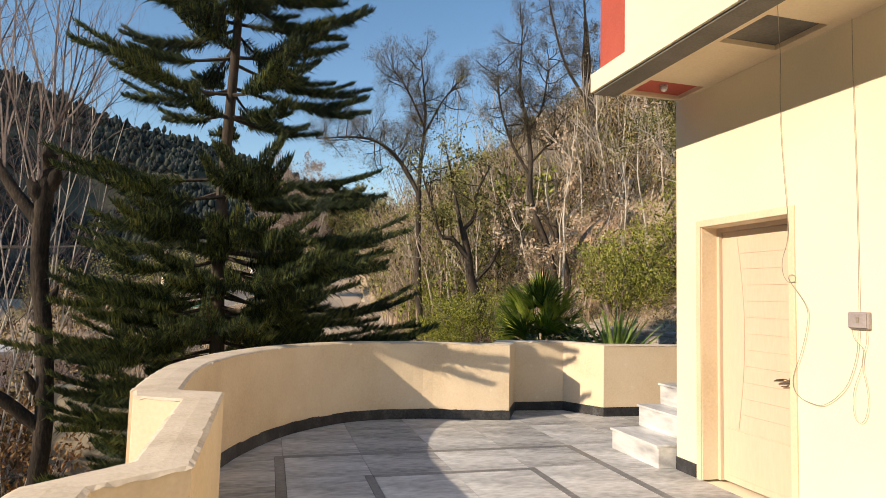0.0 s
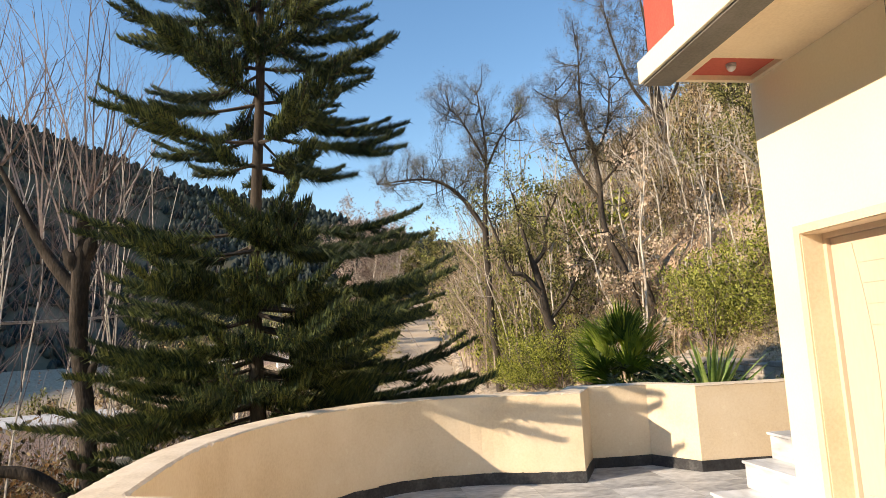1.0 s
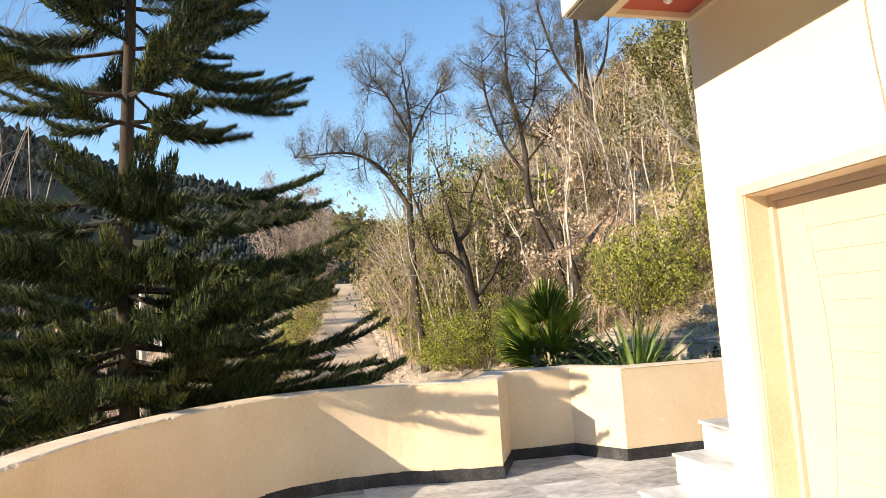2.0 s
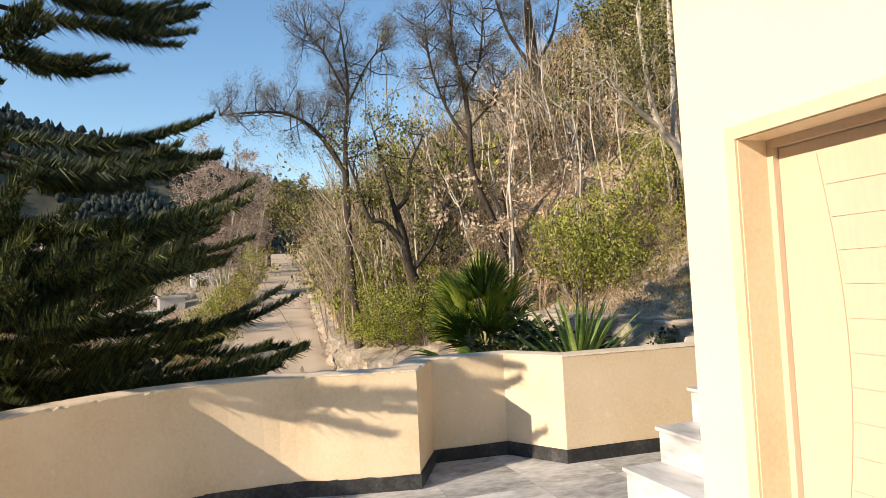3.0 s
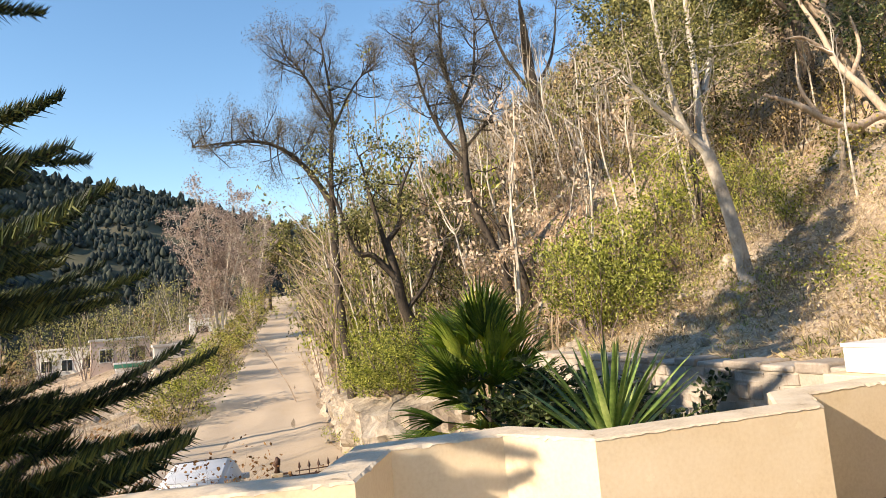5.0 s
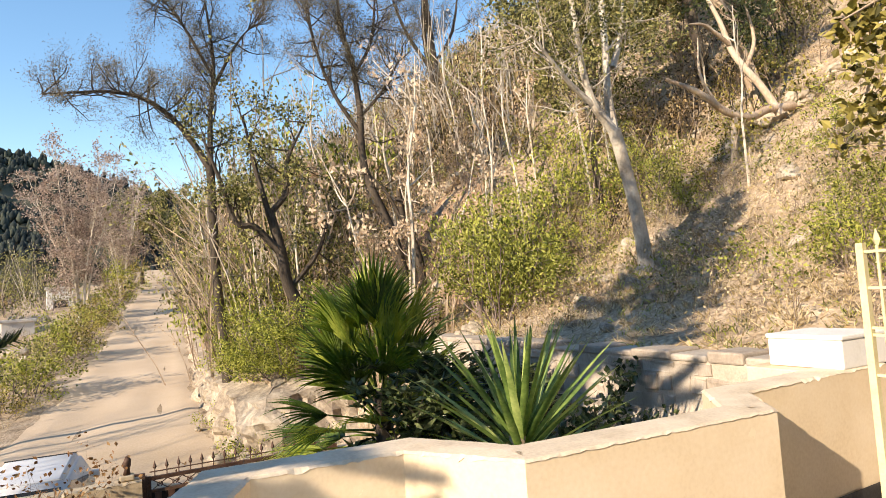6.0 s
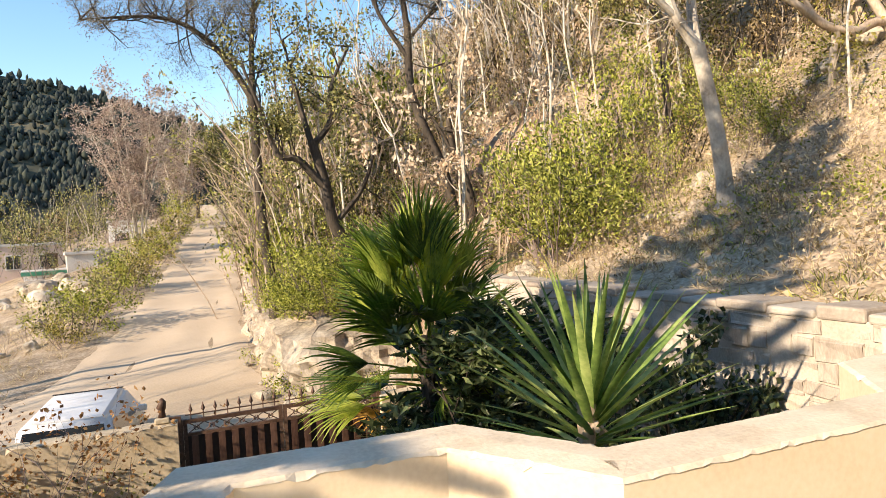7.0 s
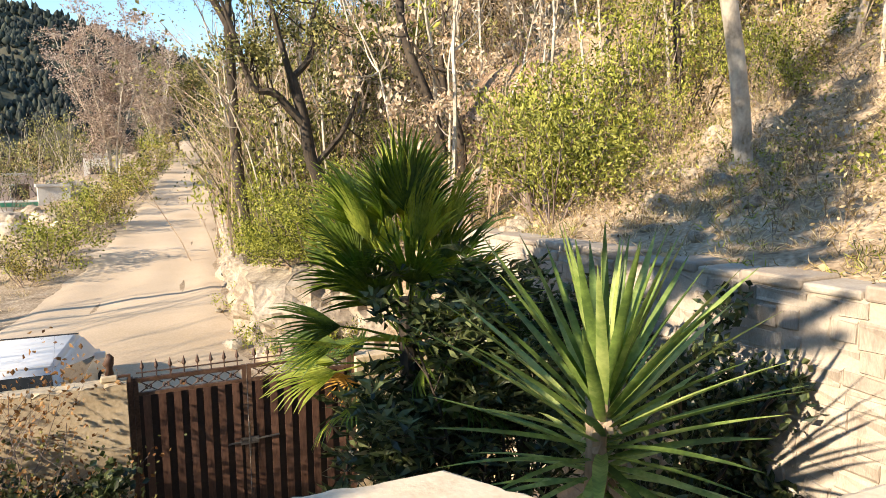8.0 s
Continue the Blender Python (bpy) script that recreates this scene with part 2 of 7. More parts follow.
STRAW = material("dry_grass", [(0.23, 0.175, 0.09), (0.42, 0.34, 0.20), (0.62, 0.53, 0.36)], 0.8, 9, 0.8, 0, per_island=0.5, translucent=0.3)
# the slope's shade and a bluish haze are mixed into this dark tone
FOREST = material("far_forest", [(0.012, 0.019, 0.020), (0.027, 0.037, 0.034), (0.06, 0.07, 0.053)], 0.05, 0.7, 0.9, 0, per_island=0.5)
MOUNTAIN = material("mountain_slope", [(0.03, 0.035, 0.025), (0.075, 0.075, 0.05), (0.17, 0.15, 0.105)], 0.012, 0.12, 0.95, 0.4, mix=0.4, dist=2.0)
ROOF_PALE = material("pale_roof", [(0.42, 0.40, 0.38), (0.56, 0.54, 0.51), (0.66, 0.64, 0.6)], 1, 12, 0.7, 0.2)
PINK_WALL = material("pink_wall", [(0.55, 0.42, 0.36), (0.66, 0.53, 0.47), (0.72, 0.6, 0.54)], 1, 14, 0.85, 0.2)
GREEN_TRIM = material("green_trim", [(0.03, 0.16, 0.10), (0.05, 0.24, 0.16), (0.08, 0.3, 0.2)], 2, 20, 0.6, 0.1)
# near black: shade between the gate slats, put into the sheet's colour
GATE_GAP_SHADE = material("gap_shade", [(0.012, 0.008, 0.007), (0.022, 0.014, 0.012), (0.035, 0.022, 0.018)], 4, 40, 0.6, 0.1)
STEEL = material("worn_steel", [(0.10, 0.09, 0.085), (0.18, 0.17, 0.165), (0.28, 0.27, 0.26)], 10, 80, 0.4, 0.1, metal=0.8)
LEAF_RUST = material("rust_leaves", [(0.13, 0.06, 0.025), (0.26, 0.14, 0.06), (0.40, 0.25, 0.12)], 1.2, 9, 0.8, 0, per_island=0.5, translucent=0.25)
LEAF_SEED = material("cream_seed_heads", [(0.40, 0.29, 0.19), (0.58, 0.46, 0.34), (0.70, 0.59, 0.46)], 1.2, 9, 0.8, 0, per_island=0.4, translucent=0.25)
TWIG_PALE = material("pale_twigs", [(0.16, 0.12, 0.09), (0.31, 0.24, 0.185), (0.48, 0.40, 0.33)], 2, 30, 0.85, 0.2, per_island=0.3)
GLASS_PALE = material("pale_windscreen", [(0.55, 0.56, 0.57), (0.66, 0.67, 0.68), (0.74, 0.75, 0.76)], 3, 12, 0.4, 0, spec=0.4)
LEAF_SCRUB = material("brown_olive_scrub", [(0.03, 0.022, 0.01), (0.18, 0.128, 0.054), (0.50, 0.38, 0.20)], 1.2, 9, 0.7, 0, per_island=0.5, translucent=0.14)
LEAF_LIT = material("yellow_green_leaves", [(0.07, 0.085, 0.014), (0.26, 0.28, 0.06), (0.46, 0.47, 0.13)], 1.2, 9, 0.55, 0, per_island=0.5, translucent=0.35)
LEAF_AUTUMN = material("yellowing_leaves", [(0.06, 0.055, 0.014), (0.24, 0.205, 0.05), (0.42, 0.365, 0.11)], 1.2, 9, 0.6, 0, per_island=0.5, translucent=0.25)
EARTH = material("reddish_earth", [(0.12, 0.078, 0.05), (0.37, 0.255, 0.165), (0.60, 0.46, 0.33)], 1.3, 14, 0.95, 0.9, mix=0.5, dist=0.08)


# ---- the lie of the land ----
YARD = -2.4


def lerp_table(table, y):
    ys = [p[0] for p in table]
    return float(np.interp(y, ys, [p[1] for p in table]))


ROAD_Z = [(-60, -2.6), (9, -2.4), (42, 0.6), (80, 6.2), (130, 9.0), (500, 10)]
ROAD_R = [(9, 1.9), (15, 1.45), (21, 1.5), (31, 2.3), (45, 3.4), (62, 4.6), (80, 5.6), (100, 9), (130, 18)]
ROAD_L = [(9, -7.0), (14, -5.6), (17, -4.2), (19, -3.3), (21, -2.9), (28, -2.0), (40, -1.0), (55, 0.6), (68, 1.9), (80, 3.0), (100, 6), (130, 15)]
FOOT = [(-60, 14), (-9, 9), (-4, 4.2), (10, 4.25), (12.8, 4.2), (13.9, 3.2), (14.6, 2.2), (16, 1.95), (21, 2.05), (31, 2.8), (45, 3.9), (62, 5.0), (80, 6.2), (100, 10), (130, 19)]


def hill_base(y):
    return float(np.interp(y, [9, 13.5, 14, 27, 42, 80], [0.75, 0.1, -0.2, -0.15, 0.85, 6.5])) if y < 80 else lerp_table(ROAD_Z, y) + 0.3


def hill_rise(s):
    if s < 6:
        return 0.31 * s + 0.03 * s * s
    if s < 45:
        return 2.94 + 0.73 * (s - 6)
    return 31.4 + 14 * (1 - math.exp(-(s - 45) / 25))


def height(x, y):
    """The ground's height: yard, road, the hill on one side and the valley on the other."""
    foot = lerp_table(FOOT, y)
    if x > foot:
        s = x - foot
        z = hill_base(y) + hill_rise(s)
        # above the road the foot of the slope is a steep bank
        z += min(1.0, max(0.0, (y - 11) / 4)) * (0.49 * min(s, 6) - 0.03 * min(s, 6) ** 2)
        z += min(s, 4) * (0.09 * smooth_noise(x * 0.55, y * 0.55) + 0.03 * smooth_noise(x * 1.7, y * 1.7, 3)) + min(s * 0.05, 1.2) * smooth_noise(x * 0.09, y * 0.09, 7)
        return z
    rz = lerp_table(ROAD_Z, y)
    left = lerp_table(ROAD_L, y)
    if x > left:
        return rz + 0.025 * smooth_noise(x * 0.8, y * 0.5)
    s = left - x
    if y < 9:
        near = YARD
    else:
        near = rz
    drop = 0.07 * min(s, 6) + 0.26 * max(0, min(s - 6, 40)) if y >= 9 else 0.2 * max(0, s - 2.5)
    drop += max(0, min(1, (y - 18) / 8)) * 0.22 * max(0, min(s - 1.2, 4))
    drop = min(drop, 9 + 0.02 * y)
    return near - drop + min(s, 3) * 0.06 * smooth_noise(x * 0.5, y * 0.5, 5)


def spaced(a, b, near, step, grow):
    """Steps from a to b, fine round near, growing outward."""
    out, v, d = [near], near, step
    while v < b:
        v += d
        d *= grow
        out.append(v)
    v, d = near, step
    while v > a:
        v -= d
        d *= grow
        out.insert(0, v)
    return out


xs = sorted(set(spaced(-420, 420, 3.0, 0.22, 1.028)))
ys = sorted(set(spaced(-120, 900, 9.0, 0.26, 1.022)))
land, nx = Mesh(), len(xs)
land.add([(x, y, height(x, y)) for y in ys for x in xs],
         [(j * nx + i, j * nx + i + 1, (j + 1) * nx + i + 1, (j + 1) * nx + i) for j in range(len(ys) - 1) for i in range(nx - 1)])
ground = single("ground", land, GROUND, "dry brown hillside and valley ground with litter", "ground", "structure", smooth=True)

road_mesh = Mesh()
ry = list(np.arange(9.6, 60, 0.5)) + list(np.arange(60, 96, 1.5))
cols = 13
rows_v = []
for y in ry:
    l, r = lerp_table(ROAD_L, y), lerp_table(ROAD_R, y)
    for i in range(cols):
        x = l + (r - l) * i / (cols - 1)
        edge = 0.5 * smooth_noise(0, y * 0.7, 11 + (i > 6)) if i in (0, cols - 1) else 0
        rows_v.append((x + edge, y, max(height(min(max(x, l + 0.02), r - 0.02), y), lerp_table(ROAD_Z, y)) + (0.035 if 0 < i < cols - 1 else -0.03)
                       + 0.03 * smooth_noise(x * 1.5, y * 0.4, 2) - 0.025 * math.exp(-((i - 4) ** 2)) - 0.025 * math.exp(-((i - 9) ** 2))))
road_mesh.add(rows_v, [(j * cols + i, j * cols + i + 1, (j + 1) * cols + i + 1, (j + 1) * cols + i) for j in range(len(ry) - 1) for i in range(cols - 1)])
road = single("road", road_mesh, ROAD, "pale gravel track climbing along the hillside", "road", "structure", smooth=True)

# ---- terrace ----
PAR_H, PAR_T = 0.89, 0.255
CURVE = [(-3.935, -1.065), (-3.945, -0.75), (-3.95, -0.3), (-3.9, 0.35), (-3.66, 1.15), (-3.2, 1.93), (-2.55, 2.45), (-1.8, 2.56), (-1.15, 2.42), (-0.68, 2.315)]
ZIGZAG = [(-0.68, 2.315), (-0.37, 2.93), (0.295, 2.88), (0.615, 2.385), (2.13, 2.32), (2.49, 2.74), (4.02, 2.78)]


def spline(pts, per=6):
    """Catmull-Rom through 2D points."""
    p = [np.array(q, dtype=float) for q in pts]
    p = [2 * p[0] - p[1]] + p + [2 * p[-1] - p[-2]]
    out = []
    for i in range(1, len(p) - 2):
        for k in range(per):
            t = k / per
            a, b, c, d = p[i - 1], p[i], p[i + 1], p[i + 2]
            out.append(0.5 * (2 * b + (c - a) * t + (2 * a - 5 * b + 4 * c - d) * t * t + (3 * b - a - 3 * c + d) * t ** 3))
    return out + [p[-2]]


def offset(line, d):
    """The line moved to its left by d, with mitred corners."""
    line = [np.array(q, dtype=float) for q in line]
    out = []
    for i, q in enumerate(line):
        dirs = []
        if i:
            dirs.append(q - line[i - 1])
        if i < len(line) - 1:
            dirs.append(line[i + 1] - q)
        ns = [np.array((-v[1], v[0])) / np.linalg.norm(v) for v in dirs]
        m = sum(ns)
        m = m / np.linalg.norm(m)
        out.append(q + m * d / max(0.5, float(m @ ns[0])))
    return out


def dense(line, step):
    out = []
    for a, b in zip(line[:-1], line[1:]):
        a, b = np.array(a), np.array(b)
        k = max(1, int(np.linalg.norm(b - a) / step))
        out += [a + (b - a) * i / k for i in range(k)]
    return out + [np.array(line[-1])]


def wall_run(line, thick, z0, z1, rag=0.0, step=0.12, seed=1, left=True, back=None):
    """An upright wall along a line; rag roughens its top edges. Gives the body and the cap."""
    inner = dense(line, step)
    outer = offset(inner, thick if left else -thick)
    if back:
        outer = []
        for (a, b), (c, d) in zip(zip(line[:-1], line[1:]), zip(back[:-1], back[1:])):
            n = max(1, int(np.linalg.norm(np.array(b) - np.array(a)) / step))
            outer += [np.array(c) + (np.array(d) - np.array(c)) * i / n for i in range(n)]
        outer.append(np.array(back[-1]))
    g, k = rng(seed), len(inner)
    e1, e2 = g.normal(0, 1, k) * rag, g.normal(0, 1, k) * rag
    chip = np.where(g.random(k) < 0.09, g.uniform(2.0, 6.0, k) * rag, 0)
    e1, e2 = e1 - chip, e2 - np.roll(chip, 3)
    body, cap = Mesh(), Mesh()
    bulge = 0.006
    rows = []
    for i in range(k):
        a, b = inner[i], outer[i]
        n = (b - a) / np.linalg.norm(b - a)
        w = bulge * smooth_noise(a[0] * 2, a[1] * 2, 4)
        rows += [(*(a - n * w), z0), (*(a - n * w), z1 - 0.011 + min(e1[i], 0.005)), (*(b + n * w), z1 - 0.011 + min(e2[i], 0.005)), (*b, z0)]
    faces = []
    for i in range(k - 1):
        j, q = i * 4, i * 4 + 4
        faces += [(j, q, q + 1, j + 1), (j + 2, q + 2, q + 3, j + 3)]
    faces += [(0, 1, 2, 3), (4 * k - 1, 4 * k - 2, 4 * k - 3, 4 * k - 4)]
    body.add(rows, faces)
    top = []
    for i in range(k):
        a, b = inner[i], outer[i]
        n = (b - a) / np.linalg.norm(b - a)
        za, zb = z1 - 0.011 + min(e1[i], 0.005), z1 - 0.011 + min(e2[i], 0.005)
        top += [(*(a - n * 0.004), za), (*(a + n * (0.014 + abs(e1[i]))), z1 - 0.001), (*((a + b) / 2), z1 + 0.003),
                (*(b - n * (0.014 + abs(e2[i]))), z1 - 0.001), (*(b + n * 0.004), zb)]
    faces = [(i * 5 + c, i * 5 + 5 + c, i * 5 + 6 + c, i * 5 + 1 + c) for i in range(k - 1) for c in range(4)]
    faces += [(0, 1, 2, 3, 4), tuple((k - 1) * 5 + c for c in (4, 3, 2, 1, 0))]
    cap.add(top, faces)
    return body, cap


curve_line = spline(CURVE)
par_line = [tuple(p) for p in curve_line] + ZIGZAG[1:]
side_in = [(-3.93, -9.0), (-3.93, -2.90), (-3.69, -2.72), (-3.70, -1.17), (-3.93, -1.075), (-3.935, -1.066)]
side_out = [(-4.15, -9.0), (-4.13, -2.87), (-3.88, -2.63), (-3.89, -1.41), (-4.13, -1.29), (-4.175, -1.066)]
for idx, (nm, line, back) in enumerate((("parapet_curved", par_line, None), ("parapet_side", side_in, side_out))):
    body, cap = wall_run(line, PAR_T, -0.02, PAR_H, 0.0026, 0.03, idx + 3, True, back)
    ob = single(nm, body, PLASTER, "cream plastered terrace parapet with a rough cement top", "parapet", "structure")
    part("coping", cap, CAP, ob, "bare pale cement coping, chipped at the edge")

skirt_line = offset(dense(par_line[2:], 0.3), -0.012)
skirt, _ = wall_run([tuple(p) for p in skirt_line], 0.011, 0.0, 0.125, 0.003, 0.3, 9)
single("baseboard_terrace", skirt, MARBLE_DARK, "black marble skirting along the foot of the parapet", "baseboard", "structure")

# slab and lower storey
outline = [(0.0, -9.0), (-4.1, -9.0)] + [tuple(p) for p in offset(par_line, PAR_T)] + [(4.02, 0.0), (0.0, 0.0)]


def prism(poly, z0, z1):
    bm = bmesh.new()
    vs = [bm.verts.new((x, y, z1)) for x, y in poly]
    f = bm.faces.new(vs)
    r = bmesh.ops.extrude_face_region(bm, geom=[f])
    for v in r["geom"]:
        if isinstance(v, bmesh.types.BMVert):
            v.co.z = z0
    bmesh.ops.recalc_face_normals(bm, faces=bm.faces[:])
    return bm


single("wall_lower", prism(outline, YARD - 0.3, -0.2), PLASTER, "cream plastered lower storey wall under the terrace", "wall", "structure")
floor = single("floor", prism([(x * 0.999, y * 0.999) for x, y in outline], -0.199, -0.008), MARBLE_DARK, "polished grey marble terrace floor", "floor", "structure")

# ---- house ----
D0, D1, DH = -1.25, -0.31, 2.08
ROOF = 6.6
CY = 0.025
west = Mesh()
west.box(0, 0.25, D1, CY, 0, ROOF).box(0, 0.25, -9, D0, 0, ROOF).box(0, 0.25, D0, D1, DH, ROOF)
single("wall_west", west, WALL, "bright cream painted house wall", "wall", "structure")
shell = Mesh()
shell.box(0.25, 7.5, -0.25, CY, -2.4, ROOF).box(7.25, 7.5, -9, -0.25, -2.4, ROOF).box(0, 7.5, -9.25, -9, -2.4, ROOF).box(0.0, 0.25, -9, CY, -2.4, -0.02)
single("wall_north", shell, WALL, "cream painted outer walls of the house", "wall", "structure")
single("house_roof", Mesh().box(-0.7, 7.5, -9.25, -0.64, ROOF, ROOF + 0.2), GREY, "flat concrete roof slab", "roof", "structure")

EAVE = 3.255
END = -0.01
single("trim_fascia", Mesh().box(-0.88, -0.65, -9.25, END, EAVE - 0.02, EAVE + 0.14), WALL, "cream painted ledge round the upper storey", "ledge", "structure")
single("trim_drip", Mesh().box(-0.855, -0.655, -9.25, END - 0.02, EAVE - 0.04, EAVE - 0.021), GREY, "dark grey painted underside of the ledge", "trim", "structure")
single("wall_upper", Mesh().box(-0.85, -0.60, -9.25, -0.51, EAVE + 0.141, ROOF), WALL, "cream painted upper storey wall", "wall", "structure")
single("trim_red_column", rounded_box(-0.83, -0.4, -0.505, -0.06, EAVE + 0.141, ROOF, 0.03), RED, "red painted corner column of the upper storey", "column", "structure")
RP, GP = (-0.55, -0.04, -0.41, -0.05), (-0.55, -0.08, -1.68, -1.23)
sof = Mesh()
sof.box(-0.649, -0.55, -9.25, END, EAVE, EAVE + 0.05)
for a, b in ((-9.25, GP[2]), (GP[3], RP[2]), (RP[3], END)):
    sof.box(-0.55, 0.0, a, b, EAVE, EAVE + 0.05)
sof.box(GP[1], 0.0, GP[2], GP[3], EAVE, EAVE + 0.05).box(RP[1], 0.0, RP[2], RP[3], EAVE, EAVE + 0.05)
sof.box(-0.649, 0.0, -9.25, END, EAVE + 0.051, EAVE + 0.14)
single("ceiling", sof, TRIM, "ochre painted soffit under the overhanging storey", "soffit", "structure")
single("trim_red_panel", Mesh().box(RP[0] + 0.002, RP[1] - 0.002, RP[2] + 0.002, RP[3] - 0.002, EAVE + 0.036, EAVE + 0.05), RED, "recessed red panel in the soffit", "panel", "structure")
single("trim_grey_panel", Mesh().box(GP[0] + 0.002, GP[1] - 0.002, GP[2] + 0.002, GP[3] - 0.002, EAVE + 0.036, EAVE + 0.05), GREY, "recessed grey panel in the soffit", "panel", "structure")


# ---- growing things ----
def unit(v):
    v = np.asarray(v, dtype=float)
    return v / (np.linalg.norm(v) + 1e-9)


def leaf_quads(g, centres, dirs, length, width, spread=0.6, curl=0.25, rows=1):
    """Leaves: each a pair of quads folded along its length, growing from its centre about dirs."""
    n = len(centres)
    d = dirs + g.normal(0, spread, (n, 3))
    d /= np.linalg.norm(d, axis=1)[:, None] + 1e-9
    side = np.cross(d, g.normal(0, 1, (n, 3)))
    side /= np.linalg.norm(side, axis=1)[:, None] + 1e-9
    up = np.cross(side, d)
    ln = length * g.uniform(0.6, 1.25, (n, 1))
    wd = width * g.uniform(0.7, 1.2, (n, 1))
    a = centres
    b = centres + d * ln * 0.5 + up * ln * curl * 0.3
    c = centres + d * ln - up * ln * curl * 0.2
    q = np.stack([a, b + side * wd, c, b - side * wd], axis=1)
    return q


def grow(g, wood, start, direction, length, radius, level, tips, bend=0.25, up=0.15, kids=(4, 4, 3), shrink=0.62, angle=0.8, sides=(7, 5, 4, 3), from_t=0.3, segs=6, root=None):
    """A limb with its branches; tips collects (place, direction); root may take the first limb alone."""
    pts, d = [np.array(start, dtype=float)], unit(direction)
    for i in range(segs):
        d = unit(d + g.normal(0, bend, 3) * 0.5 + np.array((0, 0, up)) * 0.3)
        pts.append(pts[-1] + d * length / segs)
    radii = radius * np.linspace(1, 0.35 if level < len(kids) else 0.2, segs + 1)
    (wood if root is None else root).tube(pts, radii, sides[min(level, len(sides) - 1)], cap=False)
    if level >= len(kids):
        for k in (segs // 2, segs - 1, segs):
            tips.append((pts[k], d))
        return
    for i in range(kids[level]):
        t = from_t + (1 - from_t) * (i + g.uniform(0.1, 0.9)) / kids[level]
        k = min(int(t * segs), segs - 1)
        p = pts[k] + (pts[k + 1] - pts[k]) * (t * segs - k)
        axis = unit(np.cross(d, g.normal(0, 1, 3)))
        nd = unit(unit(pts[k + 1] - pts[k]) * math.cos(angle) + axis * math.sin(angle) * g.uniform(0.7, 1.2))
        grow(g, wood, p, nd, length * shrink * g.uniform(0.7, 1.15) * (1.15 - 0.4 * t), radii[k] * 0.55, level + 1, tips, bend, up, kids, shrink, angle, sides, 0.25, max(3, segs - 1))
    tips.append((pts[-1], d))


def inside(poly, x, y):
    hit = False
    for (x0, y0), (x1, y1) in zip(poly, poly[1:] + poly[:1]):
        if (y0 > y) != (y1 > y) and x < x0 + (y - y0) / (y1 - y0) * (x1 - x0):
            hit = not hit
    return hit


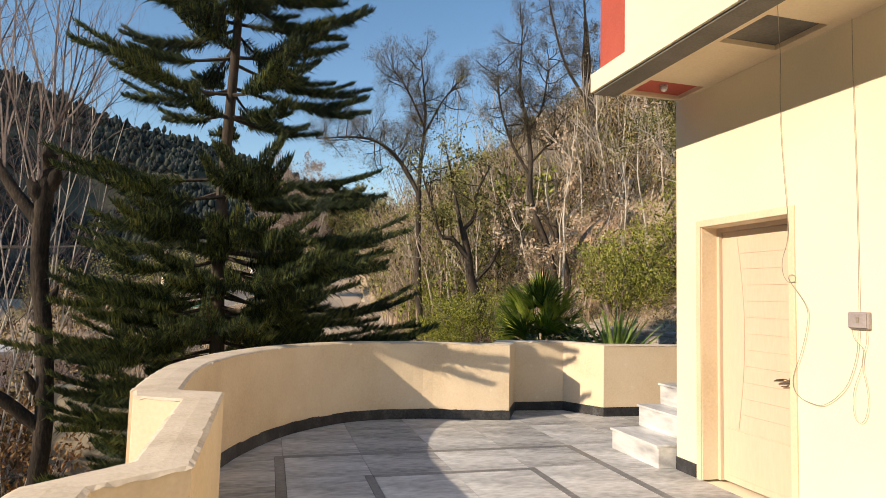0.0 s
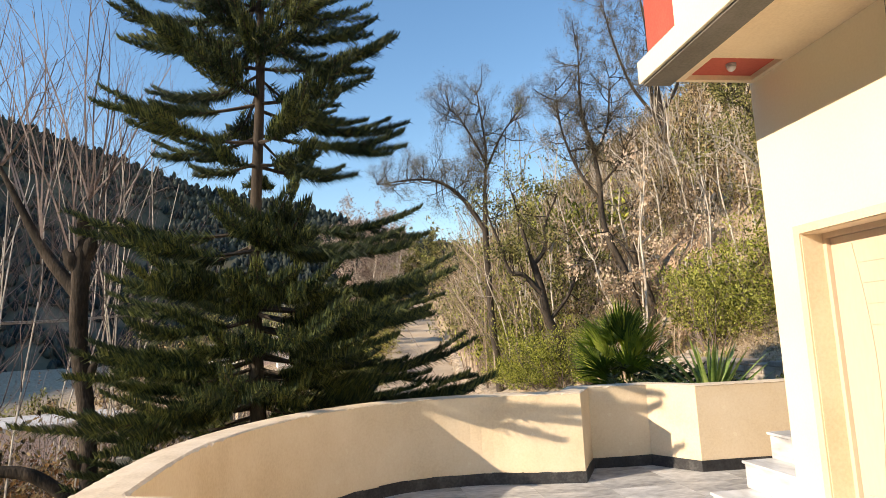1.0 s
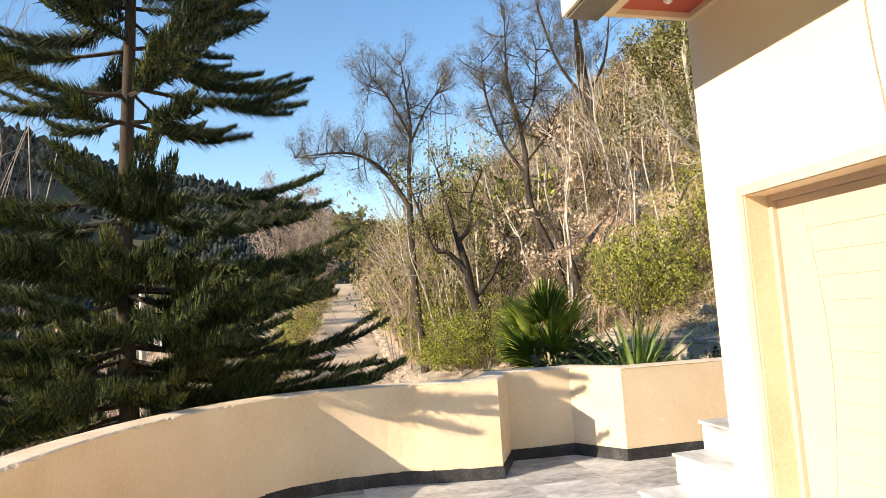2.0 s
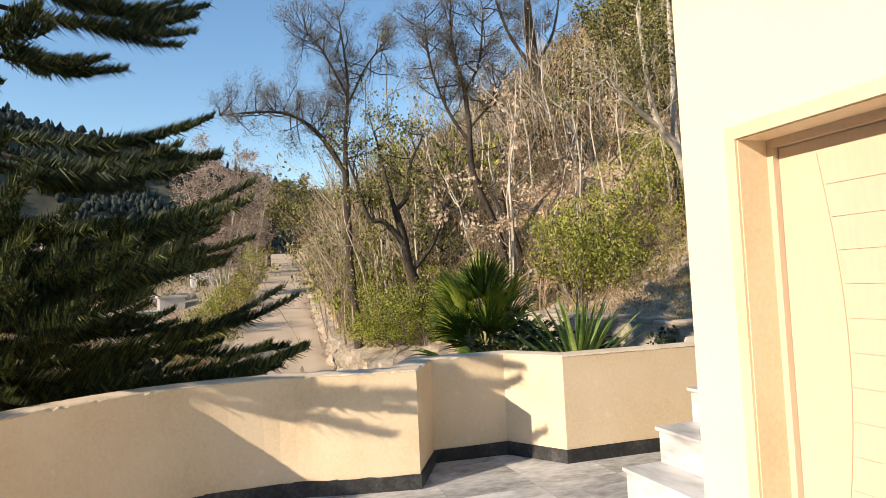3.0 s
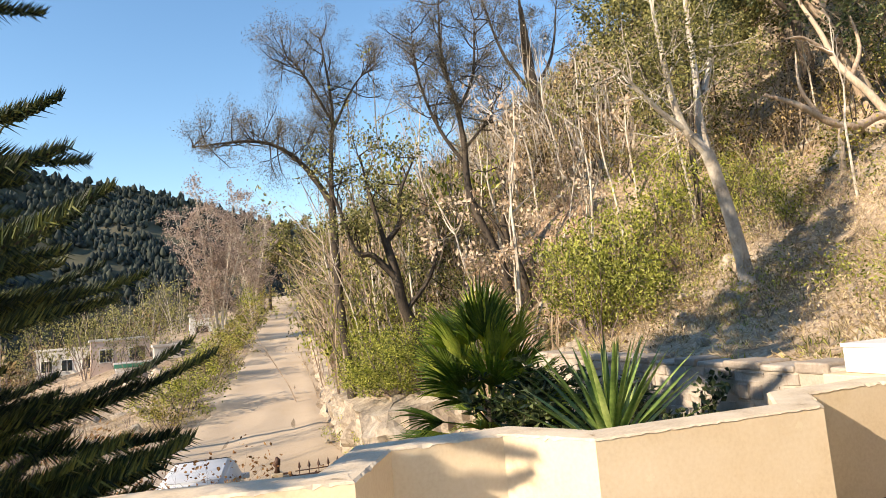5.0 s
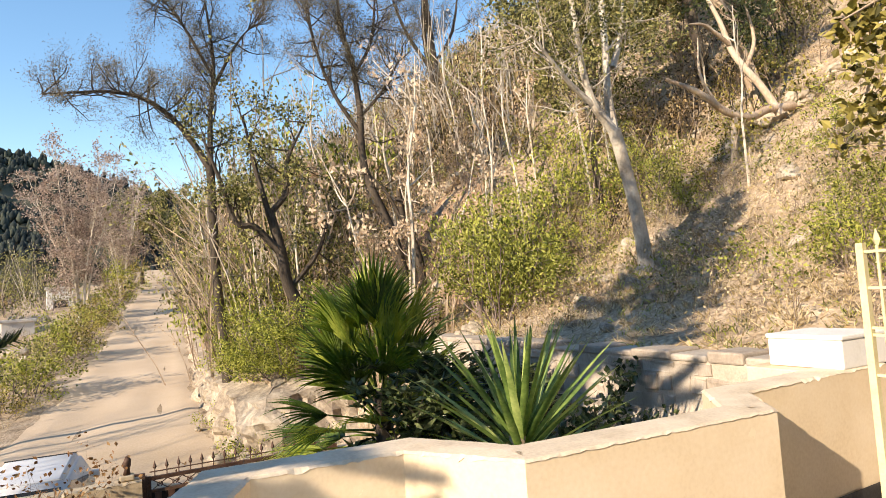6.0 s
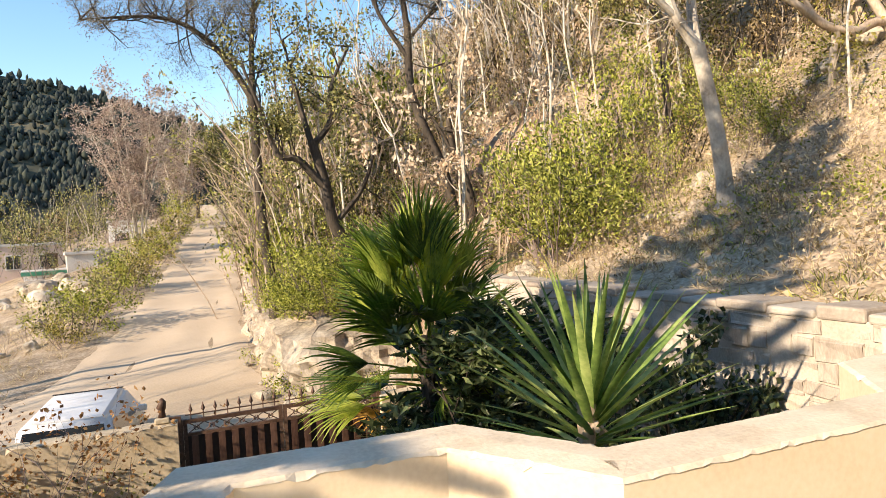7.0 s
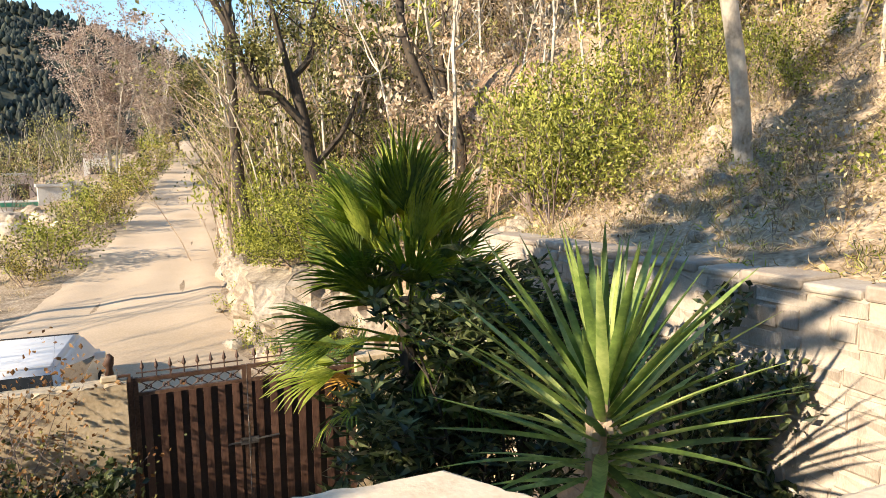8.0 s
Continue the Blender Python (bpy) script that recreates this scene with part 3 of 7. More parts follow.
def araucaria(at, top, seed=5):
    """A tall conifer: open whorls of limbs above, crowded ones below, each limb ending in plumes of short upright cords."""
    g = rng(seed)
    tree = thing("araucaria_tree", "tall dark green tiered conifer standing below the terrace", "tree", at)
    h = top - at[2]
    trunk, needles = Mesh(), Mesh()
    tp = [(0.05 * math.sin(z), 0.04 * math.cos(z * 1.3), z) for z in np.linspace(0, h, 28)]
    trunk.tube(tp, np.linspace(0.125, 0.012, 28), 9)
    part("trunk", trunk, BARK_DARK, tree, "rough dark trunk", True)
    up = np.array((0.0, 0, 1))

    def cords(pts, bare, wide, gap):
        """Short pointed cords along a limb, most of them standing up from it, some hanging."""
        k = len(pts)
        m = int(float(np.linalg.norm(pts[-1] - pts[0])) * (1 - bare) / gap) + 12
        u = ((np.arange(m) + g.uniform(0, 1, m)) / m) ** 0.78
        q = (bare + (1 - bare) * u) * (k - 1)
        f = np.minimum(q.astype(int), k - 2)
        step = pts[f + 1] - pts[f]
        p = pts[f] + step * (q - f)[:, None]
        along = step / np.linalg.norm(step, axis=1)[:, None]
        across = np.stack([-along[:, 1], along[:, 0], 0 * u], axis=1) * np.where(np.arange(m) % 2, 1, -1)[:, None]
        swell = (0.35 + 0.65 * np.sin(math.pi * np.minimum(1, 0.25 + 0.72 * u))) * np.where(u < 0.93, 1, 1.0 - 5.0 * (u - 0.93))
        far = g.uniform(0, 1, m) ** 0.7
        low = g.random(m) < np.where(u < 0.5, 0.30, 0.12)
        tl = g.uniform(0.075, 0.145, m) * (1.2 - 0.6 * u) * np.where(low, 1.2, 1.0)
        base = p + across * (wide * far * swell * 0.7)[:, None] + along * (wide * far * 0.35)[:, None]
        d = along * np.where(low, 0.95, 0.66)[:, None] + across * (0.25 * far)[:, None] + up * np.where(low, -0.75, 0.82)[:, None] + g.normal(0, 0.12, (m, 3))
        d /= np.linalg.norm(d, axis=1)[:, None]
        s1 = np.cross(d, g.normal(0, 1, (m, 3)))
        s1 /= np.linalg.norm(s1, axis=1)[:, None]
        s2 = np.cross(d, s1)
        r = 0.0072
        root = base - d * 0.02
        v = np.stack([root + s1 * r, root - s1 * r * 0.5 + s2 * r * 0.87, root - s1 * r * 0.5 - s2 * r * 0.87, base + d * tl[:, None]], axis=1)
        o = 4 * np.arange(m)[:, None, None]
        needles.add(v, (o + np.array([[[0, 1, 3], [1, 2, 3], [2, 0, 3]]])).reshape(-1, 3).tolist())

    def limb(zw, a, ln, lift, droop, open_crown):
        out = np.array((math.cos(a), math.sin(a), 0))
        while zw < 1.3 and ln > 0.4 and inside(YARD_EDGE, at[0] + out[0] * (ln + 0.25), at[1] + out[1] * (ln + 0.25)):
            ln *= 0.9
        k = 10
        t = np.linspace(0, 1, k)
        side = np.array((-out[1], out[0], 0))
        pts = out[None] * (t * ln)[:, None] + (side * g.normal(0, 0.10))[None] * (t ** 2 * ln)[:, None]
        pts[:, 2] = zw - at[2] + ln * (lift * t - droop * np.sin(t * math.pi) + 0.10 * t ** 4)
        part("branch", Mesh().tube(pts, np.linspace(0.026, 0.006, k), 4, cap=False), BARK_DARK, tree)
        gap = 0.003 if zw < 5.6 else 0.005
        cords(pts, g.uniform(0.16, 0.28) * (1.0 if zw < 4.6 else 0.35), 0.16, gap)
        # side shoots make the broad end of the limb
        shoots = Mesh()
        n_side = int(1 + ln * (2.4 if open_crown else 2.0))
        for i in range(n_side):
            q = 0.28 + 0.5 * (i + g.uniform(0, 1)) / n_side
            f = min(int(q * (k - 1)), k - 2)
            turn = (1 if i % 2 else -1) * g.uniform(0.25, 0.55)
            d = unit(out * math.cos(turn) + side * math.sin(turn) + up * g.normal(0.0, 0.10))
            sl = ln * g.uniform(0.28, 0.5) * (1.15 - 0.5 * q)
            tt = np.linspace(0, 1, 6)
            sp = pts[f][None] + d[None] * (tt * sl)[:, None] + (out * 0.18 * sl)[None] * (tt ** 2)[:, None]
            sp[:, 2] += 0.10 * sl * tt ** 2 - 0.06 * np.sin(tt * math.pi) * sl
            shoots.tube(sp, np.linspace(0.012, 0.004, 6), 3, cap=False)
            cords(sp, 0.1, 0.125, gap)
        part("side_growth", shoots, BARK_DARK, tree)["kind"] = "stuff"

    right = [(-2, 1.8), (0.2, 2.0), (0.8, 2.6), (1.1, 2.75), (2.0, 2.4), (3.0, 2.2), (4.1, 2.15), (4.7, 1.85), (5.3, 1.6), (6.2, 1.45), (7.4, 1.05), (8.6, 0.5), (9.4, 0.15)]
    left = [(-2, 2.5), (1.0, 2.35), (2.5, 2.0), (3.5, 1.75), (4.1, 1.85), (4.7, 1.95), (5.3, 1.7), (6.2, 1.45), (7.4, 1.0), (8.6, 0.5), (9.4, 0.15)]
    turn = 0.0
    for zw in (-1.2, -0.75, -0.3, 0.1, 0.5, 0.85, 1.2, 1.55, 1.95, 2.3, 2.65, 2.95):
        count = 13 if zw < 2.2 else (8 if zw < 2.5 else 5)
        turn = turn + 0.62 if zw < 2.5 else 0.04
        for i in range(count):
            a = turn + i * 2 * math.pi / count + g.normal(0, 0.2)
            c = 0.5 + 0.5 * math.cos(a)
            ln = (lerp_table(right, zw) * c + lerp_table(left, zw) * (1 - c)) * g.uniform(0.5 if zw < 2.5 else 0.86, 1.04) * (1 + 0.04 * max(0.0, -math.sin(a)))
            limb(zw + g.normal(0, 0.14), a, ln, -0.05 + g.normal(0, 0.06), 0.05, False)
    # the open whorls of the upper crown
    for i, zw in enumerate((3.68, 4.05, 4.5, 4.95, 5.4, 5.75, 6.1, 6.45, 6.8, 7.15, 7.5, 7.85, 8.2, 8.55, 8.9, 9.15)):
        count = 5 if i < 4 else 7
        turn = (0.5, 0.05, 0.6, -0.1, 0.8, 0.25, 1.0)[i % 7]
        for n in range(count):
            a = turn + n * 2 * math.pi / count + g.normal(0, 0.14)
            c = 0.5 + 0.5 * math.cos(a)
            ln = (lerp_table(right, zw) * c + lerp_table(left, zw) * (1 - c)) * g.uniform(0.84, 1.06) * (1 - 0.2 * max(0.0, -math.sin(a))) * (0.6 if i == 0 else 1.0)
            limb(zw + g.normal(0, 0.05), a, ln, 0.0 + 0.012 * i + g.normal(0, 0.03), 0.07, True)
    part("crown", needles, NEEDLE, tree, "level plumes of dark green upright cords")
    return tree


YARD_EDGE = [(0.0, -9.0), (-4.3, -9.0)] + [tuple(p) for p in offset(par_line, PAR_T + 0.12)] + [(4.2, 0.0)]
araucaria((-4.1, 3.72, YARD - 0.1), 9.4)


# ---- on the terrace ----
# floor tiles, with dark bands that frame the middle of the floor
bands = [(-3.3, 0.94, -0.52, 1.02), (-0.60, -9.0, -0.52, 0.94), (-3.38, -9.0, -3.3, 1.02), (-2.62, 0.22, -1.22, 0.29), (-1.29, -9.0, -1.22, 0.22), (-2.69, -9.0, -2.62, 0.29)]
for x0, y0, x1, y1 in bands:
    part("band", Mesh().box(x0 + 0.003, x1 - 0.003, y0 + 0.003, y1 - 0.003, -0.0075, 0.0), MARBLE_BAND, floor, "darker grey marble band")
fields = [(-4.0, 1.02, 2.2, 2.95), (-0.52, -9.0, 0.0, 1.02), (0.0, 0.0, 4.0, 1.02), (-4.0, -9.0, -3.38, 1.02), (-3.3, 0.29, -0.6, 0.94), (-3.3, -9.0, -2.69, 0.29), (-1.22, -9.0, -0.6, 0.29), (-2.62, -9.0, -1.29, 0.22),
          (2.2, 1.02, 4.0, 2.6)]
for x0, y0, x1, y1 in fields:
    kx, ky = max(1, round((x1 - x0) / 0.66)), max(1, round((y1 - y0) / 0.95))
    sx, sy = (x1 - x0) / kx, (y1 - y0) / ky
    tile = Mesh().box(0.0015, sx - 0.0015, 0.0015, sy - 0.0015, -0.0078, 0.0).data("tile")
    tile.materials.append(MARBLE)
    for i in range(kx):
        for j in range(ky):
            cx, cy = x0 + i * sx, y0 + j * sy
            if not inside(outline, cx + sx / 2, cy + sy / 2) and not inside(outline, cx + sx * 0.1, cy + sy * 0.1) and not inside(outline, cx + sx * 0.9, cy + sy * 0.1):
                continue
            t = part("tile", tile, None, floor)
            t.location = (cx, cy, 0)


def stair():
    s = thing("marble_steps", "white marble steps rising beside the house corner", "steps", (0, 0, 0))
    for x, z, y1 in ((-0.17, 0.2, 0.84), (0.165, 0.41, 0.9), (0.41, 0.62, 0.9), (0.66, 0.83, 0.9)):
        bm = rounded_box(x, 4.0 if z > 0.8 else 1.2, 0.05, y1 - 0.02, 0.001 if z < 0.3 else z - 0.209, z - 0.024, 0.004, 1)
        part("riser", bm, MARBLE_WHITE, s)
        part("tread", rounded_box(x - 0.015, 4.0 if z > 0.8 else 1.2, 0.047, y1, z - 0.023, z, 0.005, 2), MARBLE_WHITE, s)
    return s


stair()


def door():
    d = thing("door_1", "closed cream painted panelled wooden door in a plastered recess", "door", (0, 0, 0), kind="structure")
    fr = Mesh().box(0.15, 0.24, D1 - 0.035, D1, 0, DH).box(0.15, 0.24, D0, D0 + 0.035, 0, DH).box(0.15, 0.24, D0 + 0.035, D1 - 0.035, DH - 0.04, DH)
    part("door_frame", fr, DOOR, d)
    y0, y1 = D0 + 0.037, D1 - 0.037
    part("door_leaf", Mesh().box(0.18, 0.22, y0, y1, 0.008, DH - 0.043), DOOR, d)
    # raised fields with thin grooves between them; the stile has a bowed edge
    stile = Mesh()
    bow = []
    n = 16
    for i in range(n + 1):
        z = 0.44 + (DH - 0.1 - 0.44) * i / n
        w = 0.13 + 0.075 * math.sin(math.pi * i / n)
        bow.append((z, w))
    v, f = [], []
    for z, w in bow:
        v += [(0.1745, y1 - 0.05, z), (0.1745, y1 - 0.05 - w, z), (0.181, y1 - 0.05, z), (0.181, y1 - 0.05 - w, z)]
    for i in range(n):
        a, b = i * 4, i * 4 + 4
        f += [(a, a + 1, b + 1, b), (a + 1, a + 3, b + 3, b + 1), (a, b, b + 2, a + 2)]
    f += [(0, 2, 3, 1), (n * 4, n * 4 + 1, n * 4 + 3, n * 4 + 2)]
    part("stile", stile.add(v, f), DOOR, d)
    zs = np.linspace(0.44, DH - 0.1, 13)
    for i in range(12):
        za, zb = zs[i] + 0.0012, zs[i + 1] - 0.0012
        def edge(z):
            return y1 - 0.0565 - 0.13 - 0.075 * math.sin(math.pi * (z - 0.44) / (DH - 0.54))
        pts = [(y0 + 0.012, za), (edge(za), za), (edge((za + zb) / 2), (za + zb) / 2), (edge(zb), zb), (y0 + 0.012, zb)]
        m = Mesh().add([(0.1765, y, z) for y, z in pts] + [(0.181, y, z) for y, z in pts], [(4, 3, 2, 1, 0)] + [(k, (k + 1) % 5, (k + 1) % 5 + 5, k + 5) for k in range(5)])
        part("panel", m, DOOR, d)
    part("panel", rounded_box(0.1745, 0.181, y0 + 0.012, y1 - 0.05, 0.06, 0.43, 0.003, 1), DOOR, d)
    rose = Mesh().tube([(0.18, -1.085, 0.9), (0.162, -1.085, 0.9)], 0.026, 14).tube([(0.168, -1.085, 0.9), (0.125, -1.085, 0.9)], 0.009, 8)
    rose.tube([(0.128, -1.085, 0.9), (0.124, -1.05, 0.902), (0.12, -0.985, 0.892), (0.122, -0.965, 0.885)], (0.009, 0.011, 0.009, 0.006), 8)
    rose.tube([(0.162, -1.085, 0.9), (0.15, -1.06, 0.86), (0.15, -1.0, 0.85)], (0.006, 0.006, 0.004), 6)
    part("door_handle", rose, BRONZE, d, "dark bronze lever handle", True)
    return d


door()
# plaster band round the doorway
band = Mesh()
band.box(-0.012, 0.0, D1, D1 + 0.055, 0.0, DH + 0.055).box(-0.012, 0.0, D0 - 0.055, D0, 0.0, DH + 0.055).box(-0.012, 0.0, D0, D1, DH, DH + 0.055)
single("trim_doorway", band, TRIM, "ochre painted band round the doorway", "trim", "structure")
# the reveal's shade is put into its colour, a plaster darker than the wall
rev = Mesh().box(0.001, 0.15, D1 - 0.004, D1, 0.0, DH).box(0.001, 0.15, D0, D0 + 0.004, 0, DH).box(0.001, 0.15, D0 + 0.004, D1 - 0.004, DH - 0.004, DH)
single("trim_reveal", rev, PLASTER, "doorway reveal in a plaster toned down for its shade", "trim", "structure")
single("baseboard_house", Mesh().box(-0.012, 0.0, -0.24, 0.024, 0.0, 0.11), MARBLE_DARK, "short black marble skirting at the house corner", "baseboard", "structure")


def cable(name, pts, r, mat, label, per=5):
    """A hanging cable through points."""
    cu = bpy.data.curves.new(name, "CURVE")
    cu.dimensions, cu.bevel_depth, cu.bevel_resolution = "3D", r, 2
    sp = cu.splines.new("NURBS")
    sp.points.add(len(pts) - 1)
    for q, p in zip(sp.points, pts):
        q.co = (*p, 1)
    sp.use_endpoint_u, sp.order_u, sp.resolution_u = True, 3, per
    dg = new(name, cu)
    me = bpy.data.meshes.new_from_object(dg)
    bpy.data.objects.remove(dg)
    me.materials.clear()
    me.materials.append(mat)
    ob = new(name, me)
    return tagged(ob, label, "cable")


cable("hanging_cable", [(-0.9, -2.12, 4.6), (-0.9, -2.12, 3.4), (-0.9, -2.11, 3.2), (-0.80, -2.02, 3.21), (-0.46, -1.67, 3.243), (-0.2, -1.40, 3.245), (-0.012, -1.21, 3.245), (-0.012, -1.20, 3.0), (-0.012, -1.20, 2.7), (-0.012, -1.22, 2.4), (-0.016, -1.25, 2.15), (-0.02, -1.27, 1.9), (-0.02, -1.19, 1.74), (-0.02, -1.23, 1.60),
                        (-0.02, -1.33, 1.60), (-0.02, -1.31, 1.66), (-0.02, -1.24, 1.64), (-0.02, -1.32, 1.55), (-0.02, -1.42, 1.43), (-0.02, -1.42, 1.33), (-0.02, -1.36, 1.12), (-0.02, -1.27, 0.94), (-0.02, -1.31, 0.83),
                        (-0.02, -1.44, 0.80), (-0.02, -1.54, 0.80), (-0.02, -1.70, 0.93), (-0.02, -1.76, 1.08), (-0.02, -1.79, 1.2), (-0.03, -1.80, 1.31)], 0.002, CABLE, "grey electric cable looped along the house wall")
cable("hanging_cable", [(-0.02, -1.80, 3.26), (-0.014, -1.79, 2.9), (-0.014, -1.80, 2.3), (-0.014, -1.80, 1.7), (-0.02, -1.80, 1.42)], 0.0019, CABLE, "grey electric cable running down the house wall")
cable("hanging_cable", [(-0.03, -1.76, 1.32), (-0.02, -1.75, 1.24), (-0.02, -1.83, 1.20), (-0.02, -1.82, 1.1), (-0.02, -1.74, 0.92), (-0.02, -1.75, 0.75), (-0.02, -1.82, 0.74), (-0.02, -1.86, 0.9), (-0.02, -1.80, 1.12),
                        (-0.02, -1.86, 1.24), (-0.02, -1.84, 1.32)], 0.0015, CABLE, "tangled loose cable hanging from the switch box")
sb = thing("switch_box", "small grey electric switch box on the cream wall", "switch box", (0, -1.8, 1.36))
part("back_box", rounded_box(-0.03, -0.001, -0.07, 0.07, -0.052, 0.052, 0.006), GREY_PLASTIC, sb)
part("cover", rounded_box(-0.042, -0.031, -0.062, 0.062, -0.045, 0.045, 0.004), GREY_PLASTIC, sb)
part("switch", rounded_box(-0.049, -0.043, -0.02, 0.0, -0.015, 0.02, 0.002), CABLE, sb, "dark rocker switch")
sl = thing("soffit_lamp", "small round white lamp holder on the red panel", "lamp", (-0.31, -0.24, EAVE + 0.036))
part("base", Mesh().tube([(0, 0, 0.0), (0, 0, -0.018)], 0.035, 16), GREY_PLASTIC, sl)
part("bulb", Mesh().tube([(0, 0, -0.018), (0, 0, -0.03), (0, 0, -0.045), (0, 0, -0.055)], (0.028, 0.03, 0.022, 0.006), 12), MARBLE_WHITE, sl, "white glass cap", True)

# end wall and white block
single("wall_end_pier", rounded_box(3.4, 4.06, 3.03, 3.45, YARD - 0.2, 0.885, 0.012), PLASTER, "cream plastered pier that ends the parapet", "wall", "structure")
block = thing("white_block", "white painted masonry block on the end of the wall", "block", (3.80, 3.06, 0.888))
part("body", rounded_box(-0.27, 0.27, -0.27, 0.28, 0, 0.2, 0.012), WHITE_PAINT, block)
part("lid", rounded_box(-0.28, 0.28, -0.28, 0.29, 0.2, 0.235, 0.01), WHITE_PAINT, block)


def metal_gate():
    """A light yellow side gate of thin bars with spear points."""
    gt = thing("side_gate", "pale yellow painted iron gate with spear points by the steps", "gate", (3.02, 2.32, 0))
    part("post", Mesh().box(-0.02, 0.02, -0.02, 0.02, 0.005, 1.72), YELLOW_IRON, gt)
    part("post", Mesh().box(-0.02, 0.02, -1.22, -1.18, 0.835, 1.72), YELLOW_IRON, gt)
    for z in (0.95, 1.18, 1.22, 1.45, 1.66):
        part("rail", Mesh().box(-0.008, 0.008, -1.18, -0.02, z, z + 0.016), YELLOW_IRON, gt)
    for i in range(9):
        y = -0.09 - i * 0.12
        part("bar", Mesh().box(-0.007, 0.007, y - 0.007, y + 0.007, 0.86, 1.70), YELLOW_IRON, gt)
        part("spear", Mesh().tube([(0, y, 1.70), (0, y, 1.73), (0, y, 1.80)], (0.008, 0.022, 0.001), 4), YELLOW_IRON, gt)
    return gt


metal_gate()


# ---- yard below the terrace ----
def sword_leaf(length, width, droop, n=6):
    """A stiff pointed leaf along +x, channelled, bending down towards its tip."""
    m = Mesh()
    v = []
    for i in range(n + 1):
        t = i / n
        x, z = length * t * (1 - 0.15 * droop * t), -droop * length * t * t * 0.45
        w = width * (0.55 + 0.45 * min(1, t * 4)) * (1 - t ** 2.6) + 0.0015
        v += [(x, -w, z + w * 0.45), (x, 0, z), (x, w, z + w * 0.45)]
    f = []
    for i in range(n):
        a = i * 3
        f += [(a, a + 1, a + 4, a + 3), (a + 1, a + 2, a + 5, a + 4)]
    return m.add(v, f).data("leaf", True)


def aim(p, az, el, roll=0):
    return Matrix.Translation(p) @ Euler((0, 0, az)).to_matrix().to_4x4() @ Euler((0, -el, 0)).to_matrix().to_4x4() @ Euler((roll, 0, 0)).to_matrix().to_4x4()


def yucca(at, hub, count, length, seed, label):
    g = rng(seed)
    y = thing("yucca_plant", label, "plant", at)
    h = hub[2] - at[2]
    off = (hub[0] - at[0], hub[1] - at[1])
    st = Mesh()
    pts = [(off[0] * t + 0.04 * math.sin(5 * t), off[1] * t, h * t + 0.05) for t in np.linspace(0, 1, 12)]
    st.tube(pts, [0.055 + 0.012 * (i % 2) for i in range(12)], 9)
    for i in range(70):
        t = g.uniform(0.45, 1.0)
        a = g.uniform(0, 6.283)
        c = np.array((off[0] * t, off[1] * t, h * t))
        o = np.array((math.cos(a), math.sin(a), 0))
        s = np.array((-o[1], o[0], 0)) * 0.025
        st.quads(np.array([[c + o * 0.05 - s, c + o * 0.05 + s, c + o * 0.11 + (0, 0, -0.06) + s * 0.6, c + o * 0.11 + (0, 0, -0.06) - s * 0.6]]))
    part("stem", st, BARK_TAN, y, "pale scarred stem")
    kinds = [sword_leaf(1.0, 0.032, d, 6) for d in (0.05, 0.16, 0.3)]
    for k in kinds:
        k.materials.append(YUCCA)
    for i in range(count):
        u = (i + 0.5) / count
        az = i * 2.39996 + g.normal(0, 0.1)
        el = math.radians(84 - 98 * u ** 0.95) + g.normal(0, 0.07)
        kd = kinds[0 if u < 0.3 else (1 if u < 0.7 else 2)]
        lf = part("leaf", kd, None, y)
        ln = length * g.uniform(0.85, 1.12) * (0.85 + 0.3 * math.sin(math.pi * min(1, u * 1.1)))
        lf.matrix_basis = aim((off[0] + 0.03 * math.cos(az), off[1] + 0.03 * math.sin(az), h + 0.12 - 0.58 * u), az, el, g.normal(0, 0.15)) @ Matrix.Diagonal((ln, ln * 1.0, ln, 1))
    return y


yucca((1.93, 4.40, YARD), (1.93, 4.36, 0.40), 84, 0.98, 3, "large spiky green yucca beside the parapet")


def fan_leaf(radius, fingers, seed, spread=2.3, petiole=0.5):
    """A fan palm leaf: a stalk along +x and a pleated fan of drooping fingers."""
    g = rng(seed)
    m = Mesh().tube([(0, 0, 0), (petiole * 0.6, 0, 0.03), (petiole, 0, 0.02)], (0.016, 0.011, 0.008), 5)
    c = np.array((petiole, 0, 0.02))
    for i in range(fingers):
        a = (i / (fingers - 1) - 0.5) * 2 * spread + g.normal(0, 0.02)
        ln = radius * (1 - 0.28 * abs(a) / spread) * g.uniform(0.92, 1.06)
        d = np.array((math.cos(a), math.sin(a), 0))
        s = np.array((-d[1], d[0], 0))
        v, n = [], 5
        dr = g.uniform(0.1, 0.5)
        for k in range(n + 1):
            t = k / n
            w = (0.0155 * min(1, 0.3 + t * 2.2) * (1 - t ** 4) + 0.0015) * radius / 0.7
            z = 0.10 * ln * math.cos(a) * t - dr * ln * max(0, t - 0.55) ** 2 * 2.2 - 0.06 * abs(a) * t
            p = c + d * ln * t + np.array((0, 0, z))
            v += [p - s * w + (0, 0, w * 0.5), p, p + s * w + (0, 0, w * 0.5)]
        f = []
        for k in range(n):
            b = k * 3
            f += [(b, b + 1, b + 4, b + 3), (b + 1, b + 2, b + 5, b + 4)]
        m.add(v, f)
    return m.data("frond", False)


